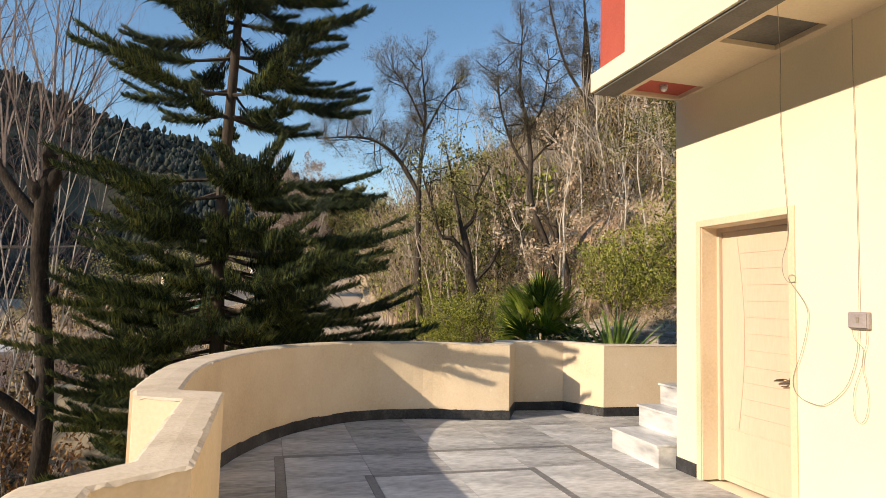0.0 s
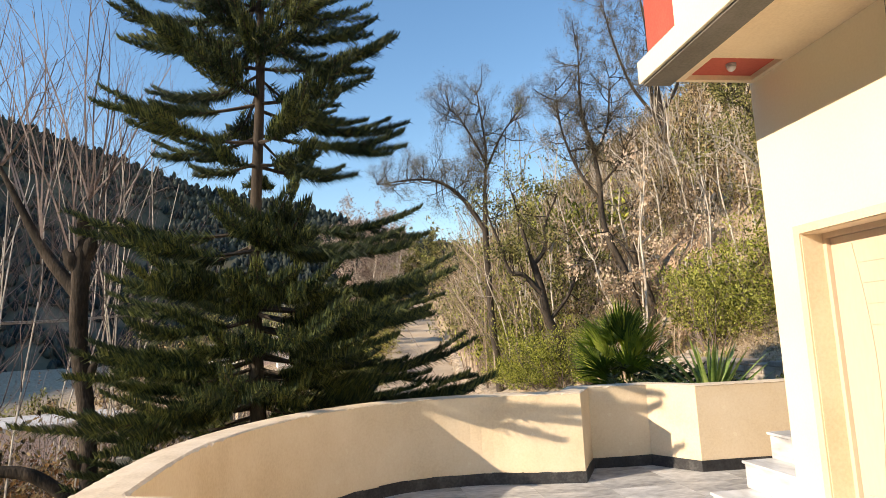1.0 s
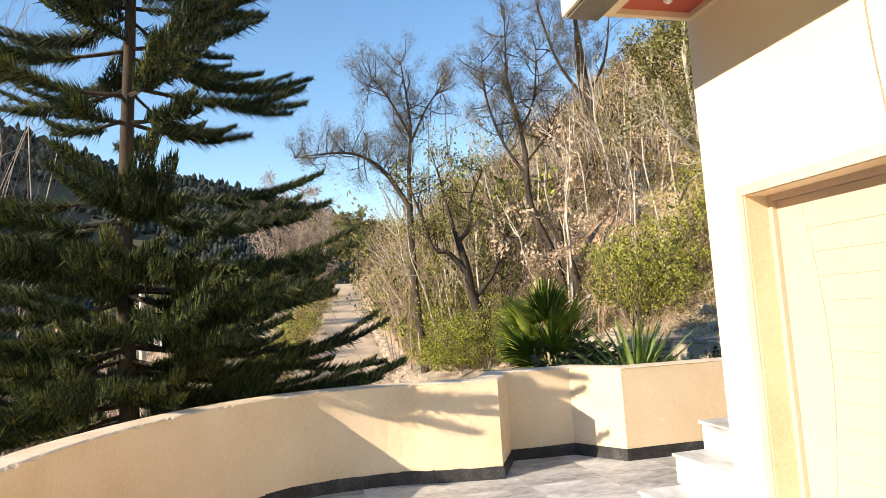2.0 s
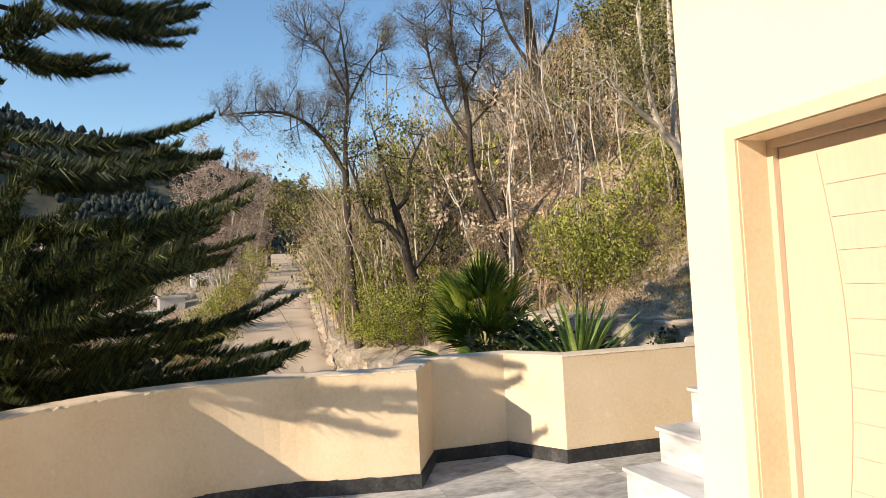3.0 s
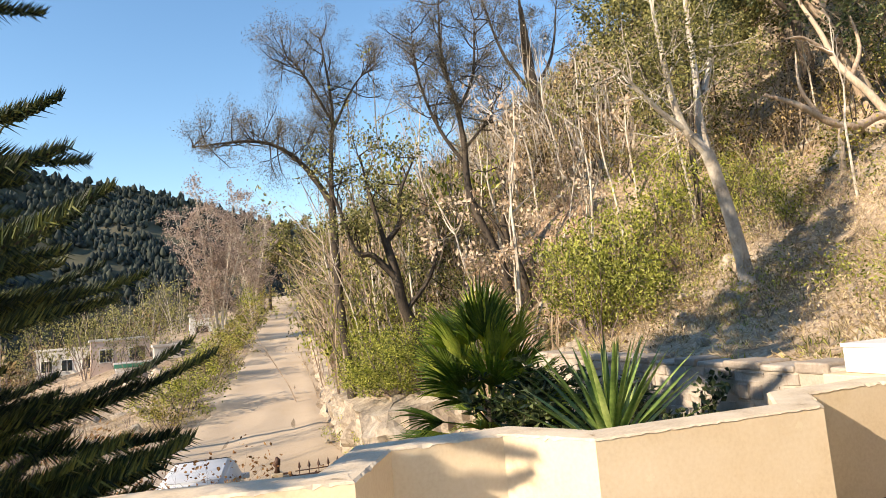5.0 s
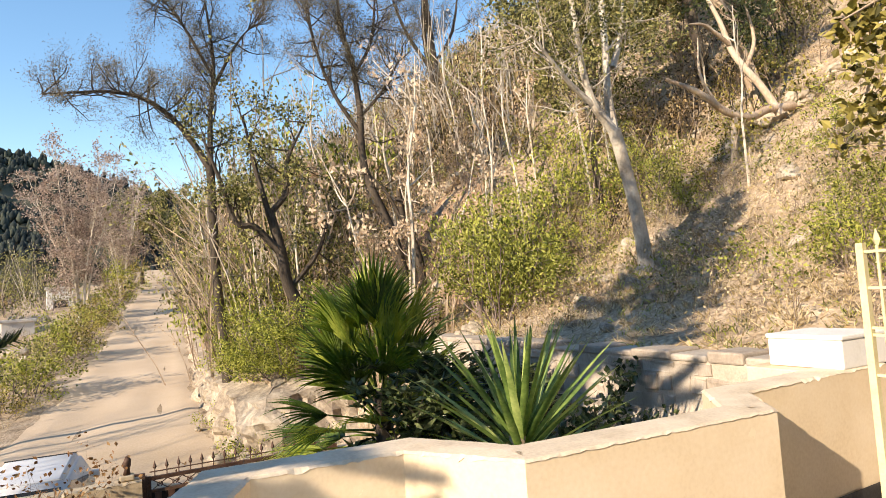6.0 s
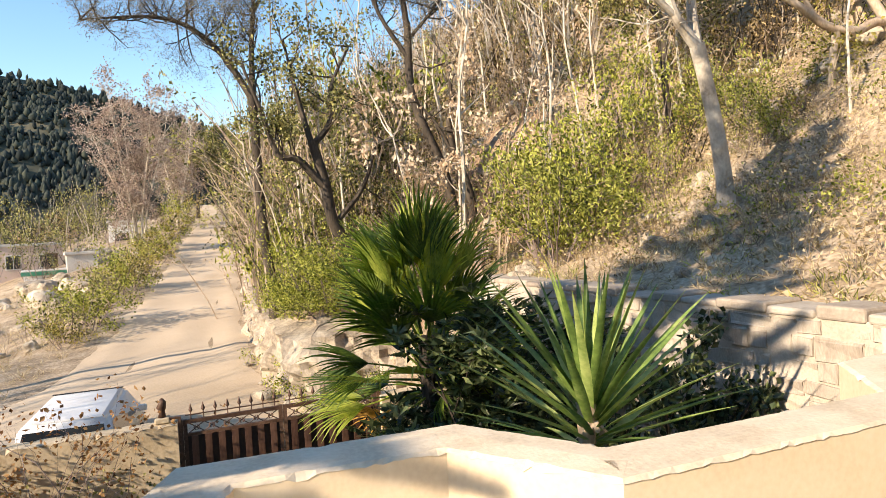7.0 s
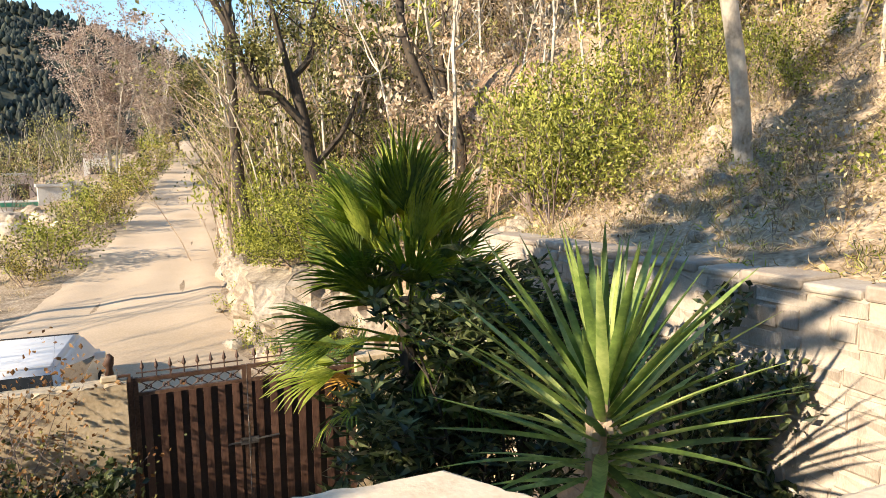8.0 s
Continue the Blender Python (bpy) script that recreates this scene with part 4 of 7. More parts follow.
def fan_palm(at, top, fans, radius, seed, label, dry=0):
    g = rng(seed)
    p = thing("fan_palm", label, "palm", at)
    h = top - at[2]
    tr = Mesh().tube([(0, 0, 0), (0.03, 0, h * 0.5), (0, 0.02, h)], (0.12, 0.11, 0.1), 10)
    for i in range(120):
        z, a = g.uniform(0.2, 1) * h, g.uniform(0, 6.28)
        o = np.array((math.cos(a), math.sin(a), 0))
        s = np.array((-o[1], o[0], 0)) * 0.03
        c = np.array((0.02, 0, z))
        tr.quads(np.array([[c + o * 0.09 - s, c + o * 0.09 + s, c + o * 0.15 + (0, 0, 0.1) + s * 0.3, c + o * 0.15 + (0, 0, 0.1) - s * 0.3]]))
    part("trunk", tr, BARK_DARK, p, "fibrous brown trunk")
    kinds = [fan_leaf(radius, 20, seed + k, 0.85, 0.6) for k in range(3)]
    for k in kinds:
        k.materials.append(PALM)
    for i in range(fans):
        u = (i + 0.5) / fans
        az = i * 2.39996 + g.normal(0, 0.15)
        el = math.radians(86 - 96 * u) + g.normal(0, 0.2)
        fr = part("frond", kinds[i % 3], None, p)
        s = g.uniform(0.85, 1.15)
        fr.matrix_basis = aim((0.1 * math.cos(az), 0.1 * math.sin(az), h + 0.25 - 0.95 * u), az, el, g.normal(0, 0.6)) @ Matrix.Diagonal((s, s, s, 1))
    if dry:
        kd = fan_leaf(radius * 0.75, 26, seed + 9)
        kd.materials.append(PALM_DRY)
        fr = part("dry_frond", kd, None, p, "withered orange frond")
        fr.matrix_basis = aim((-0.15, 0.25, h - 0.75), math.radians(120), math.radians(-25), 0.8)
    return p


fan_palm((1.95, 7.25, YARD), 0.5, 58, 0.74, 12, "bushy green fan palm in the yard corner", 1)


def leafy_shrub(name, at, size, stems, leaves, leaf, mat_leaf, mat_wood, seed, label, spread=0.5, whorl=1, up=0.35, kids=(4, 3), shrink=0.6, cat="shrub"):
    """A shrub: several branching stems and leaves in bunches along the twigs."""
    g = rng(seed)
    s = thing(name, label, cat, at)
    wood, tips = Mesh(), []
    for i in range(stems):
        a = g.uniform(0, 6.283)
        d = np.array((math.cos(a) * size[0], math.sin(a) * size[1], size[2] * g.uniform(0.8, 1.5)))
        grow(g, wood, (math.cos(a) * 0.1, math.sin(a) * 0.1, 0), d, np.linalg.norm(d) * 0.75 * g.uniform(0.7, 1.1), 0.022 * size[2] ** 0.5, 0, tips, 0.3, up, kids, shrink, 0.75, (5, 4, 3), 0.2, 5)
    part("branchwork", wood, mat_wood, s)
    c = np.array([t[0] for t in tips])
    d = np.array([t[1] for t in tips])
    pick = g.integers(0, len(c), leaves)
    jitter = g.normal(0, spread * 0.22, (leaves, 3))
    base = c[pick] + jitter
    base[:, 2] = np.maximum(base[:, 2], 0.03)
    dirs = d[pick] * 0.5 + np.array((0, 0, 0.1))
    crown = Mesh().quads(leaf_quads(g, base, dirs, leaf[0], leaf[1], 0.75))
    part("foliage", crown, mat_leaf, s)
    return s


# broad dark shrub between the palm and the yucca, and a small one by the stone wall
def whorled_shrub(at, size, seed, label, rosettes=230, leaf=(0.2, 0.026)):
    g = rng(seed)
    s = thing("broadleaf_shrub", label, "shrub", at)
    wood, tips = Mesh(), []
    for i in range(9):
        a = i * 0.7 + g.normal(0, 0.2)
        d = np.array((math.cos(a) * size[0], math.sin(a) * size[1], size[2]))
        grow(g, wood, (0, 0, 0), d, np.linalg.norm(d) * 0.8, 0.025, 0, tips, 0.25, 0.3, (6, 4), 0.33, 0.8, (6, 5, 4), 0.3, 5)
    part("branchwork", wood, BARK_DARK, s)
    crown = Mesh()
    for i in range(rosettes):
        p, d = tips[int(g.integers(0, len(tips)))]
        p = p + g.normal(0, 0.09, 3)
        n = int(g.integers(7, 12))
        a = np.arange(n) * 2.4 + g.uniform(0, 6)
        t = np.stack([np.cos(a), np.sin(a), g.uniform(-0.5, 0.5, n)], axis=1) + d * 0.4
        crown.quads(leaf_quads(g, np.repeat(p[None], n, 0), t, leaf[0], leaf[1], 0.15, 0.5))
    part("foliage", crown, LEAF_DARK, s, "long glossy dark green leaves")
    return s


whorled_shrub((2.35, 6.35, YARD), (0.6, 0.5, 3.5), 31, "dense dark broad-leaved shrub in the yard", 620, (0.19, 0.022))
whorled_shrub((1.85, 6.9, YARD), (0.45, 0.3, 2.5), 32, "broad-leaved shrub with long drooping leaves near the iron gate", 210, (0.25, 0.025))
whorled_shrub((3.05, 6.9, YARD), (0.5, 0.5, 3.3), 35, "dark broad-leaved shrub against the stone wall", 320, (0.18, 0.021))
leafy_shrub("wall_shrub", (3.72, 5.35, YARD), (0.11, 0.15, 2.75), 10, 7500, (0.09, 0.03), LEAF_DARK, BARK_DARK, 33, "small-leaved dark shrub growing against the stone wall", 0.35, 1, 0.35, (8, 3), 0.2)


def iron_gate():
    gt = thing("iron_gate", "closed brown iron double gate with spear points and slats", "gate", (0, 9.02, 0))
    top, bot = -0.46, YARD + 0.06
    for x0, x1, nm in ((-0.5, 0.646, "left"), (0.654, 1.86, "right")):
        leaf = part("gate_leaf", Mesh().box(x0, x0 + 0.045, -0.022, 0.022, bot, top + 0.02).box(x1 - 0.045, x1, -0.022, 0.022, bot, top + 0.02)
                    .box(x0 + 0.045, x1 - 0.045, -0.02, 0.02, top - 0.03, top + 0.015).box(x0 + 0.045, x1 - 0.045, -0.02, 0.02, top - 0.18, top - 0.145)
                    .box(x0 + 0.045, x1 - 0.045, -0.02, 0.02, bot, bot + 0.045), GATE_FRAME, gt, "rusty brown tube frame")
        n = 7
        w = (x1 - x0 - 0.09) / n
        sl = Mesh().box(0, w * 0.5, -0.03, -0.016, bot + 0.046, top - 0.181).data("slat")
        sl.materials.append(GATE_IRON)
        for i in range(n):
            s = part("slat", sl, None, leaf)
            s.location = (x0 + 0.045 + w * (i + 0.25), 0, 0)
        # backing sheet whose near-black colour carries the shade between the slats
        part("sheet", Mesh().box(x0 + 0.045, x1 - 0.045, -0.006, -0.002, bot + 0.046, top - 0.181), GATE_GAP_SHADE, leaf, "backing sheet coloured near black for the shade in the gaps")
        for i in range(6):
            xa = x0 + 0.06 + (x1 - x0 - 0.12) * i / 6
            xb = xa + (x1 - x0 - 0.12) / 6
            za, zb = top - 0.145, top - 0.03
            part("cross_bar", Mesh().tube([(xa, 0, za), (xb, 0, zb)], 0.006, 4), GATE_FRAME, leaf)
            part("cross_bar", Mesh().tube([(xa, 0.008, zb), (xb, 0.008, za)], 0.006, 4), GATE_FRAME, leaf)
            ring = Mesh()
            a = np.linspace(0, 2 * math.pi, 13)
            ring.tube([((xa + xb) / 2 + 0.028 * math.cos(k), -0.01, (za + zb) / 2 + 0.028 * math.sin(k)) for k in a], 0.007, 5, cap=False)
            part("ring", ring, GATE_IRON, leaf)
        part("spear_rail", Mesh().tube([(x0 + 0.03, 0, top + 0.07), (x1 - 0.03, 0, top + 0.07)], 0.008, 6), GATE_FRAME, leaf)
        sp = Mesh().tube([(0, 0, top + 0.01), (0, 0, top + 0.1)], 0.007, 6).tube([(0, 0, top + 0.1), (0, 0, top + 0.125), (0, 0, top + 0.15), (0, 0, top + 0.205)], (0.008, 0.026, 0.018, 0.001), 6).data("spear")
        sp.materials.append(GATE_IRON)
        for i in range(8):
            s = part("spear", sp, None, leaf)
            s.location = (x0 + 0.09 + (x1 - x0 - 0.18) * i / 7, 0, 0)
    for x in (-0.557, 1.864):
        part("post", Mesh().box(x, x + 0.055, -0.035, 0.035, YARD, top + 0.03), GATE_FRAME, gt, "rusty square post")
    part("bolt", Mesh().tube([(0.42, -0.05, -1.33), (0.98, -0.05, -1.30)], 0.012, 8).tube([(0.65, -0.055, -1.1), (0.65, -0.055, -1.5)], 0.011, 8), STEEL, gt, "worn steel bolt")
    part("hasp", rounded_box(0.55, 0.75, -0.06, -0.03, -1.36, -1.28, 0.006), STEEL, gt)
    return gt


iron_gate()
gw, gc = wall_run([(-7.5, 8.92), (-0.56, 8.92)], 0.26, YARD - 0.3, -0.45, 0.016, 0.07, 21)
gate_wall = single("wall_gate", gw, RENDER_WALL, "weathered plastered boundary wall beside the iron gate", "wall", "structure")
part("coping", gc, RENDER_WALL, gate_wall, "worn crumbling coping")
single("wall_gate_right", rounded_box(1.9, 4.2, 8.92, 9.18, YARD - 0.3, -0.5, 0.015), RENDER_WALL, "weathered plastered boundary wall on the hill side of the gate", "wall", "structure")
stub = thing("broken_finial", "broken dark stained finial on the gate wall", "finial", (-0.72, 9.05, -0.44))
part("base", rounded_box(-0.08, 0.08, -0.08, 0.08, 0, 0.06, 0.012), RENDER_WALL, stub)
part("neck", Mesh().tube([(0, 0, 0.06), (0.005, 0, 0.13), (-0.005, 0, 0.17), (0.015, 0, 0.24), (0.0, 0.01, 0.28)], (0.045, 0.03, 0.055, 0.04, 0.015), 9), GATE_FRAME, stub, "chipped turned neck", True)
br = thing("gate_bracket", "rusty iron bracket on top of the gate wall", "bracket", (-0.55, 9.0, -0.44))
part("arm", Mesh().box(-0.14, 0.03, -0.02, 0.02, 0.03, 0.055).box(0.005, 0.03, -0.02, 0.02, -0.28, 0.03), GATE_FRAME, br)


# pale slab added as a reflector that lifts light into the yard plants
single("floor_yard_bounce", Mesh().box(-6.0, 4.06, 2.6, 8.92, YARD - 0.2, YARD + 0.012), CAP, "pale cement slab added over the lower yard to bounce light upward", "floor", "structure")


# stone retaining wall of dressed blocks along the yard
def stone_wall():
    w = single("wall_stone", Mesh().box(4.066, 4.5, 3.0, 10.4, YARD - 0.3, 0.79), MORTAR, "pale dressed stone retaining wall below the hillside", "wall", "structure")
    g = rng(41)
    kinds = []
    for k in range(6):
        bm = rounded_box(0, 0.12, 0.004, 0.996, 0.003, 0.147, 0.022, 2)
        for v in bm.verts:
            v.co += Vector((g.normal(0, 0.008), g.normal(0, 0.012), g.normal(0, 0.008)))
        me = bpy.data.meshes.new("stone")
        bm.to_mesh(me)
        bm.free()
        me.materials.append(STONE)
        kinds.append(me)
    rest = Mesh()
    count = 0
    z = 0.62
    while z > YARD - 0.1:
        rh = float(g.uniform(0.115, 0.19))
        y = 3.05 + float(g.uniform(0, 0.2))
        while y < 10.3:
            ln = float(g.uniform(0.15, 0.44))
            if y + ln > 10.35:
                break
            if count < 290 and y < 8.2 and z > -1.35:
                s = part("stone", kinds[int(g.integers(0, 6))], None, w)
                s.location = (4.054 + float(g.normal(0, 0.008)), y, z + 0.15 - rh)
                s.rotation_euler = (float(g.normal(0, 0.012)), 0, float(g.normal(0, 0.012)))
                s.scale = (1, ln - 0.006, (rh - 0.002) / 0.15)
                count += 1
            else:
                rest.box(4.06 + float(g.normal(0, 0.008)), 4.2, y + 0.003, y + ln - 0.003, z + 0.152 - rh, z + 0.148)
            y += ln
        z -= rh + 0.004
    st = part("stones", rest, STONE, w)
    st["kind"] = "stuff"
    # flat top stones
    y = 3.02
    while y < 10.3:
        ln = float(g.uniform(0.3, 0.55))
        c = part("capstone", rounded_box(4.046 + float(g.normal(0, 0.006)), 4.5, y + 0.006, min(y + ln, 10.4) - 0.006, 0.772, 0.85 + float(g.normal(0, 0.014)), 0.022), STONE, w)
        y += ln


stone_wall()


def small_car(at, turn):
    """A small car, seen over the gate wall."""
    c = thing("parked_car", "small dusty car parked behind the gate wall, whitened for mirrored sky", "car", at)
    c.rotation_euler = (0, 0, turn)
    prof = [(-1.05, 0.25), (-1.1, 0.6), (-1.05, 0.88), (-0.78, 1.36), (-0.66, 1.42), (1.2, 1.42), (1.95, 0.95), (2.65, 0.8), (2.72, 0.5), (2.65, 0.25)]
    bm = bmesh.new()
    vs = [bm.verts.new((-0.68, y, z)) for y, z in prof]
    f = bm.faces.new(vs)
    r = bmesh.ops.extrude_face_region(bm, geom=[f])
    for v in r["geom"]:
        if isinstance(v, bmesh.types.BMVert):
            v.co.x = 0.68
    for v in bm.verts:
        if v.co.z > 0.95:
            v.co.x *= 0.84
    bmesh.ops.recalc_face_normals(bm, faces=bm.faces[:])
    bmesh.ops.bevel(bm, geom=bm.edges[:], offset=0.06, segments=3, affect="EDGES")
    # white on body and roof imitates the bright sky reflected in a windscreen
    part("body", bm, CAR_WHITE, c, "dusty body in white that stands for sky mirrored in the glass", True)
    part("roof_panel", rounded_box(-0.48, 0.48, -0.68, 1.18, 1.38, 1.428, 0.02, 2), CAR_WHITE, c, "roof in white that stands for sky mirrored in a windscreen", True)
    def pane(name, pts, lab):
        part(name, Mesh().add(pts, [tuple(range(len(pts)))]), GLASS_PALE if name == "windscreen" else GLASS_DARK, c, lab)
    pane("rear_window", [(-0.58, -1.035, 0.93), (0.58, -1.035, 0.93), (0.50, -0.82, 1.33), (-0.50, -0.82, 1.33)], "dark rear window with a green strip")
    part("green_strip", Mesh().box(-0.35, 0.05, -0.96, -0.955, 1.0, 1.12), GREEN_TRIM, c, "green strip in the rear window")
    part("roof_strip", Mesh().box(-0.53, 0.53, 1.12, 1.19, 1.4285, 1.436), RUBBER, c, "black strip at the roof edge")
    for sx in (-1, 1):
        pane("side_window", [(sx * 0.682, -0.85, 0.93), (sx * 0.585, -0.62, 1.3), (sx * 0.585, 1.15, 1.28), (sx * 0.682, 1.6, 0.95)], "dark side window")
        for y in (-0.6, 2.0):
            wh = part("wheel", Mesh().tube([(sx * 0.56, y, 0.28), (sx * 0.70, y, 0.28)], 0.28, 20), RUBBER, c, "black tyre")
            part("rim", Mesh().tube([(sx * 0.695, y, 0.28), (sx * 0.708, y, 0.28)], 0.17, 14), STEEL, wh)
        part("headlight", rounded_box(sx * 0.5 - 0.14, sx * 0.5 + 0.14, -1.8, -1.72, 0.56, 0.7, 0.03), MARBLE_WHITE, c, "clear headlight")
        part("mirror", rounded_box(sx * 0.77 - 0.08, sx * 0.77 + 0.08, 1.4, 1.48, 0.92, 1.03, 0.02), CAR_WHITE, c)
    part("bumper", rounded_box(-0.69, 0.69, -1.16, -1.0, 0.25, 0.45, 0.04), GREY, c)
    return c


small_car((-2.0, 12.05, -2.2), radians(-3))
pole = thing("utility_pole", "grey concrete utility pole in the valley", "pole", (-6.9, 17.9, height(-6.9, 17.9) - 0.2))
part("shaft", Mesh().tube([(0, 0, 0), (0, 0, 5.6)], (0.11, 0.08), 10), CAP, pole)
part("crossarm", Mesh().box(-0.6, 0.6, -0.04, 0.04, 5.0, 5.08), GATE_FRAME, pole)
for dz, k in ((0, 0.0), (0.03, 0.35), (0.0, -0.45)):
    cable("overhead_cable", [(-20, 8.2 - k, 3.6), (-15, 11.9 - k, 2.55), (-11, 14.8 - k, 2.3 + dz), (-6.9 + k, 17.9, height(-6.9, 17.9) + 4.85)], 0.014, CABLE, "black power cable running to the utility pole")


# dry climber with brown leaves tumbling over the gate wall
def climber(at, seed, label, n=26):
    g = rng(seed)
    s = thing("dry_climber", label, "climber", at)
    wood, tips = Mesh(), []
    for i in range(n):
        a = g.uniform(0, 6.283)
        st = (g.uniform(-1.3, 0.45), g.uniform(-0.3, 0.3), g.uniform(0, 0.5))
        d = (math.cos(a), math.sin(a) * 0.6, g.uniform(1.0, 2.6))
        grow(g, wood, st, d, g.uniform(1.3, 3.0), 0.008, 0, tips, 0.5, 0.04, (5, 3), 0.45, 0.9, (4, 3, 3), 0.2, 6)
    part("branchwork", wood, TWIG_GREY, s)
    c = np.array([t[0] for t in tips])
    d = np.array([t[1] for t in tips])
    k = g.integers(0, len(c), 90 * n)
    part("foliage", Mesh().quads(leaf_quads(g, c[k] + g.normal(0, 0.06, (90 * n, 3)), d[k] * 0.2 + (0, 0, -0.2), 0.055, 0.019, 0.8)), LEAF_RUST, s, "curled rust-brown leaves")
    k = g.integers(0, len(c), 3600)
    low = c[k] + g.normal(0, 0.1, (3600, 3))
    part("green_foliage", Mesh().quads(leaf_quads(g, low[low[:, 2] < 1.7], d[k][low[:, 2] < 1.7] * 0.2, 0.05, 0.018, 0.8)), LEAF_OLIVE, s, "dull green leaves")
    return s


climber((-1.75, 8.2, YARD), 51, "dry brown climber sprawling over the gate wall", 46)
leafy_shrub("yard_shrub", (-1.2, 8.25, YARD), (0.4, 0.22, 1.1), 9, 5200, (0.09, 0.034), LEAF_DARK, BARK_DARK, 53, "low dark green leafy shrub below the climber", 0.4, 1, 0.35, (5, 3), 0.4)
climber((-2.9, 7.9, YARD), 52, "dry brown climber over the boundary wall")


# ---- rocks along the road and on the slope ----
def rock_bank():
    """The rough rock face that holds the slope above the road."""
    line = dense([(4.3, 12.9), (3.4, 13.3), (2.6, 13.6), (1.9, 13.75), (1.5, 14.4), (1.42, 16), (1.45, 19), (1.55, 21.5), (1.9, 26), (2.3, 31), (2.9, 38), (3.6, 46)], 0.16)
    m, rows = Mesh(), 14
    out = offset(line, 1.0)
    v = []
    for a, b in zip(line, out):
        n = a - b
        n /= np.linalg.norm(n)
        zb = lerp_table(ROAD_Z, a[1]) - 0.15
        zt = hill_base(min(a[1], 79)) + 0.12 * smooth_noise(a[0] * 1.2, a[1] * 1.2, 8)
        zt = max(zt, zb + 0.3)
        for k in range(rows):
            t = k / (rows - 1)
            z = zb + (zt - zb) * t
            p3 = Vector((a[0] * 1.5, a[1] * 1.5, z * 1.6))
            bulge = 0.30 * noise.noise(p3) + 0.14 * noise.noise(p3 * 2.7) + 0.05 * noise.noise(p3 * 7)
            cell = noise.voronoi(p3 * 1.1)[0]
            bulge -= 0.14 * max(0, 0.12 - (cell[1] - cell[0])) / 0.12
            back = 0.22 * t + (0.75 * max(0, t - 0.85) / 0.15)
            q = a + n * (back - 0.05 - bulge * (0.4 + 0.6 * min(1, (1 - t) * 5)))
            v.append((q[0], q[1], z))
    k = len(line)
    m.add(v, [(i * rows + j, i * rows + j + 1, (i + 1) * rows + j + 1, (i + 1) * rows + j) for i in range(k - 1) for j in range(rows - 1)])
    return single("rock_bank", m, ROCK, "pale rough rock bank along the road", "rock bank", "structure", smooth=False)


rock_bank()


def rock_mesh(seed, flat=0.7):
    bm = bmesh.new()
    bmesh.ops.create_icosphere(bm, subdivisions=2 if seed > 5 else 3, radius=1)
    o = Vector((seed * 7.3, seed * 3.1, 0))
    for v in bm.verts:
        d = 0.35 * noise.noise(v.co * 0.9 + o) + 0.2 * noise.noise(v.co * 2.2 + o)
        cell = noise.voronoi(v.co * 1.0 + o)[0]
        v.co *= 1 + d - 0.25 * max(0, 0.25 - (cell[1] - cell[0]))
        v.co.z *= flat
    me = bpy.data.meshes.new("rock")
    bm.to_mesh(me)
    bm.free()
    me.materials.append(ROCK)
    return me


def rock_heap(name, n, place, size, label):
    """Many tumbled stones, too many to count, joined."""
    heap = Mesh()
    for i in range(n):
        me = ROCKS[int(g.integers(0, 6))]
        x, y, lift = place()
        k = size()
        m = Matrix.LocRotScale((x, y, height(x, y) + k * lift), Euler((g.normal(0, 0.3), g.normal(0, 0.3), g.uniform(0, 6.28))), Vector(k * g.uniform(0.8, 1.2, 3)))
        heap.add([m @ v.co for v in me.vertices], [tuple(p.vertices) for p in me.polygons])
    return single(name, heap, ROCK, label, "stones", "stuff")


ROCKS = [rock_mesh(k, 0.55 + 0.1 * (k % 4)) for k in range(6)]
g = rng(61)


def rock(x, y, size, sink=0.35, label="weathered pale rock on the dry slope"):
    ob = new("rock", ROCKS[int(g.integers(0, 6))])
    s = size * g.uniform(0.8, 1.2, 3)
    ob.matrix_basis = Matrix.LocRotScale((x, y, height(x, y) + size * 0.3 - sink * size * 0.5), Euler((g.normal(0, 0.3), g.normal(0, 0.3), g.uniform(0, 6.28))), Vector(s))
    return tagged(ob, label, "rock", "rocks on the slope")


for x, y, s in ((5.85, 8.15, 0.17), (6.0, 8.45, 0.12), (4.9, 10.1, 0.22), (4.55, 10.6, 0.2), (5.2, 10.5, 0.2), (4.5, 9.7, 0.22), (6.6, 9.0, 0.25), (6.3, 9.3, 0.16), (7.6, 8.9, 0.2), (5.0, 7.4, 0.1), (4.9, 6.6, 0.12),
                (1.2, 15.2, 0.2), (1.05, 15.5, 0.13), (1.25, 16.3, 0.1), (1.1, 18.0, 0.12), (3.2, 13.9, 0.3), (2.4, 14.3, 0.25)):
    rock(x, y, s)
for i in range(110):
    s = float(g.uniform(0.3, 12))
    y = float(g.uniform(5, 32))
    x = lerp_table(FOOT, y) + 0.6 + s
    rock(x, y, float(g.uniform(0.06, 0.2)))
for i in range(60):
    rock(float(g.uniform(4.2, 7.8)), float(g.uniform(12.8, 17.0)), float(g.uniform(0.06, 0.24)), 0.3, "broken stone on the bare reddish slip")
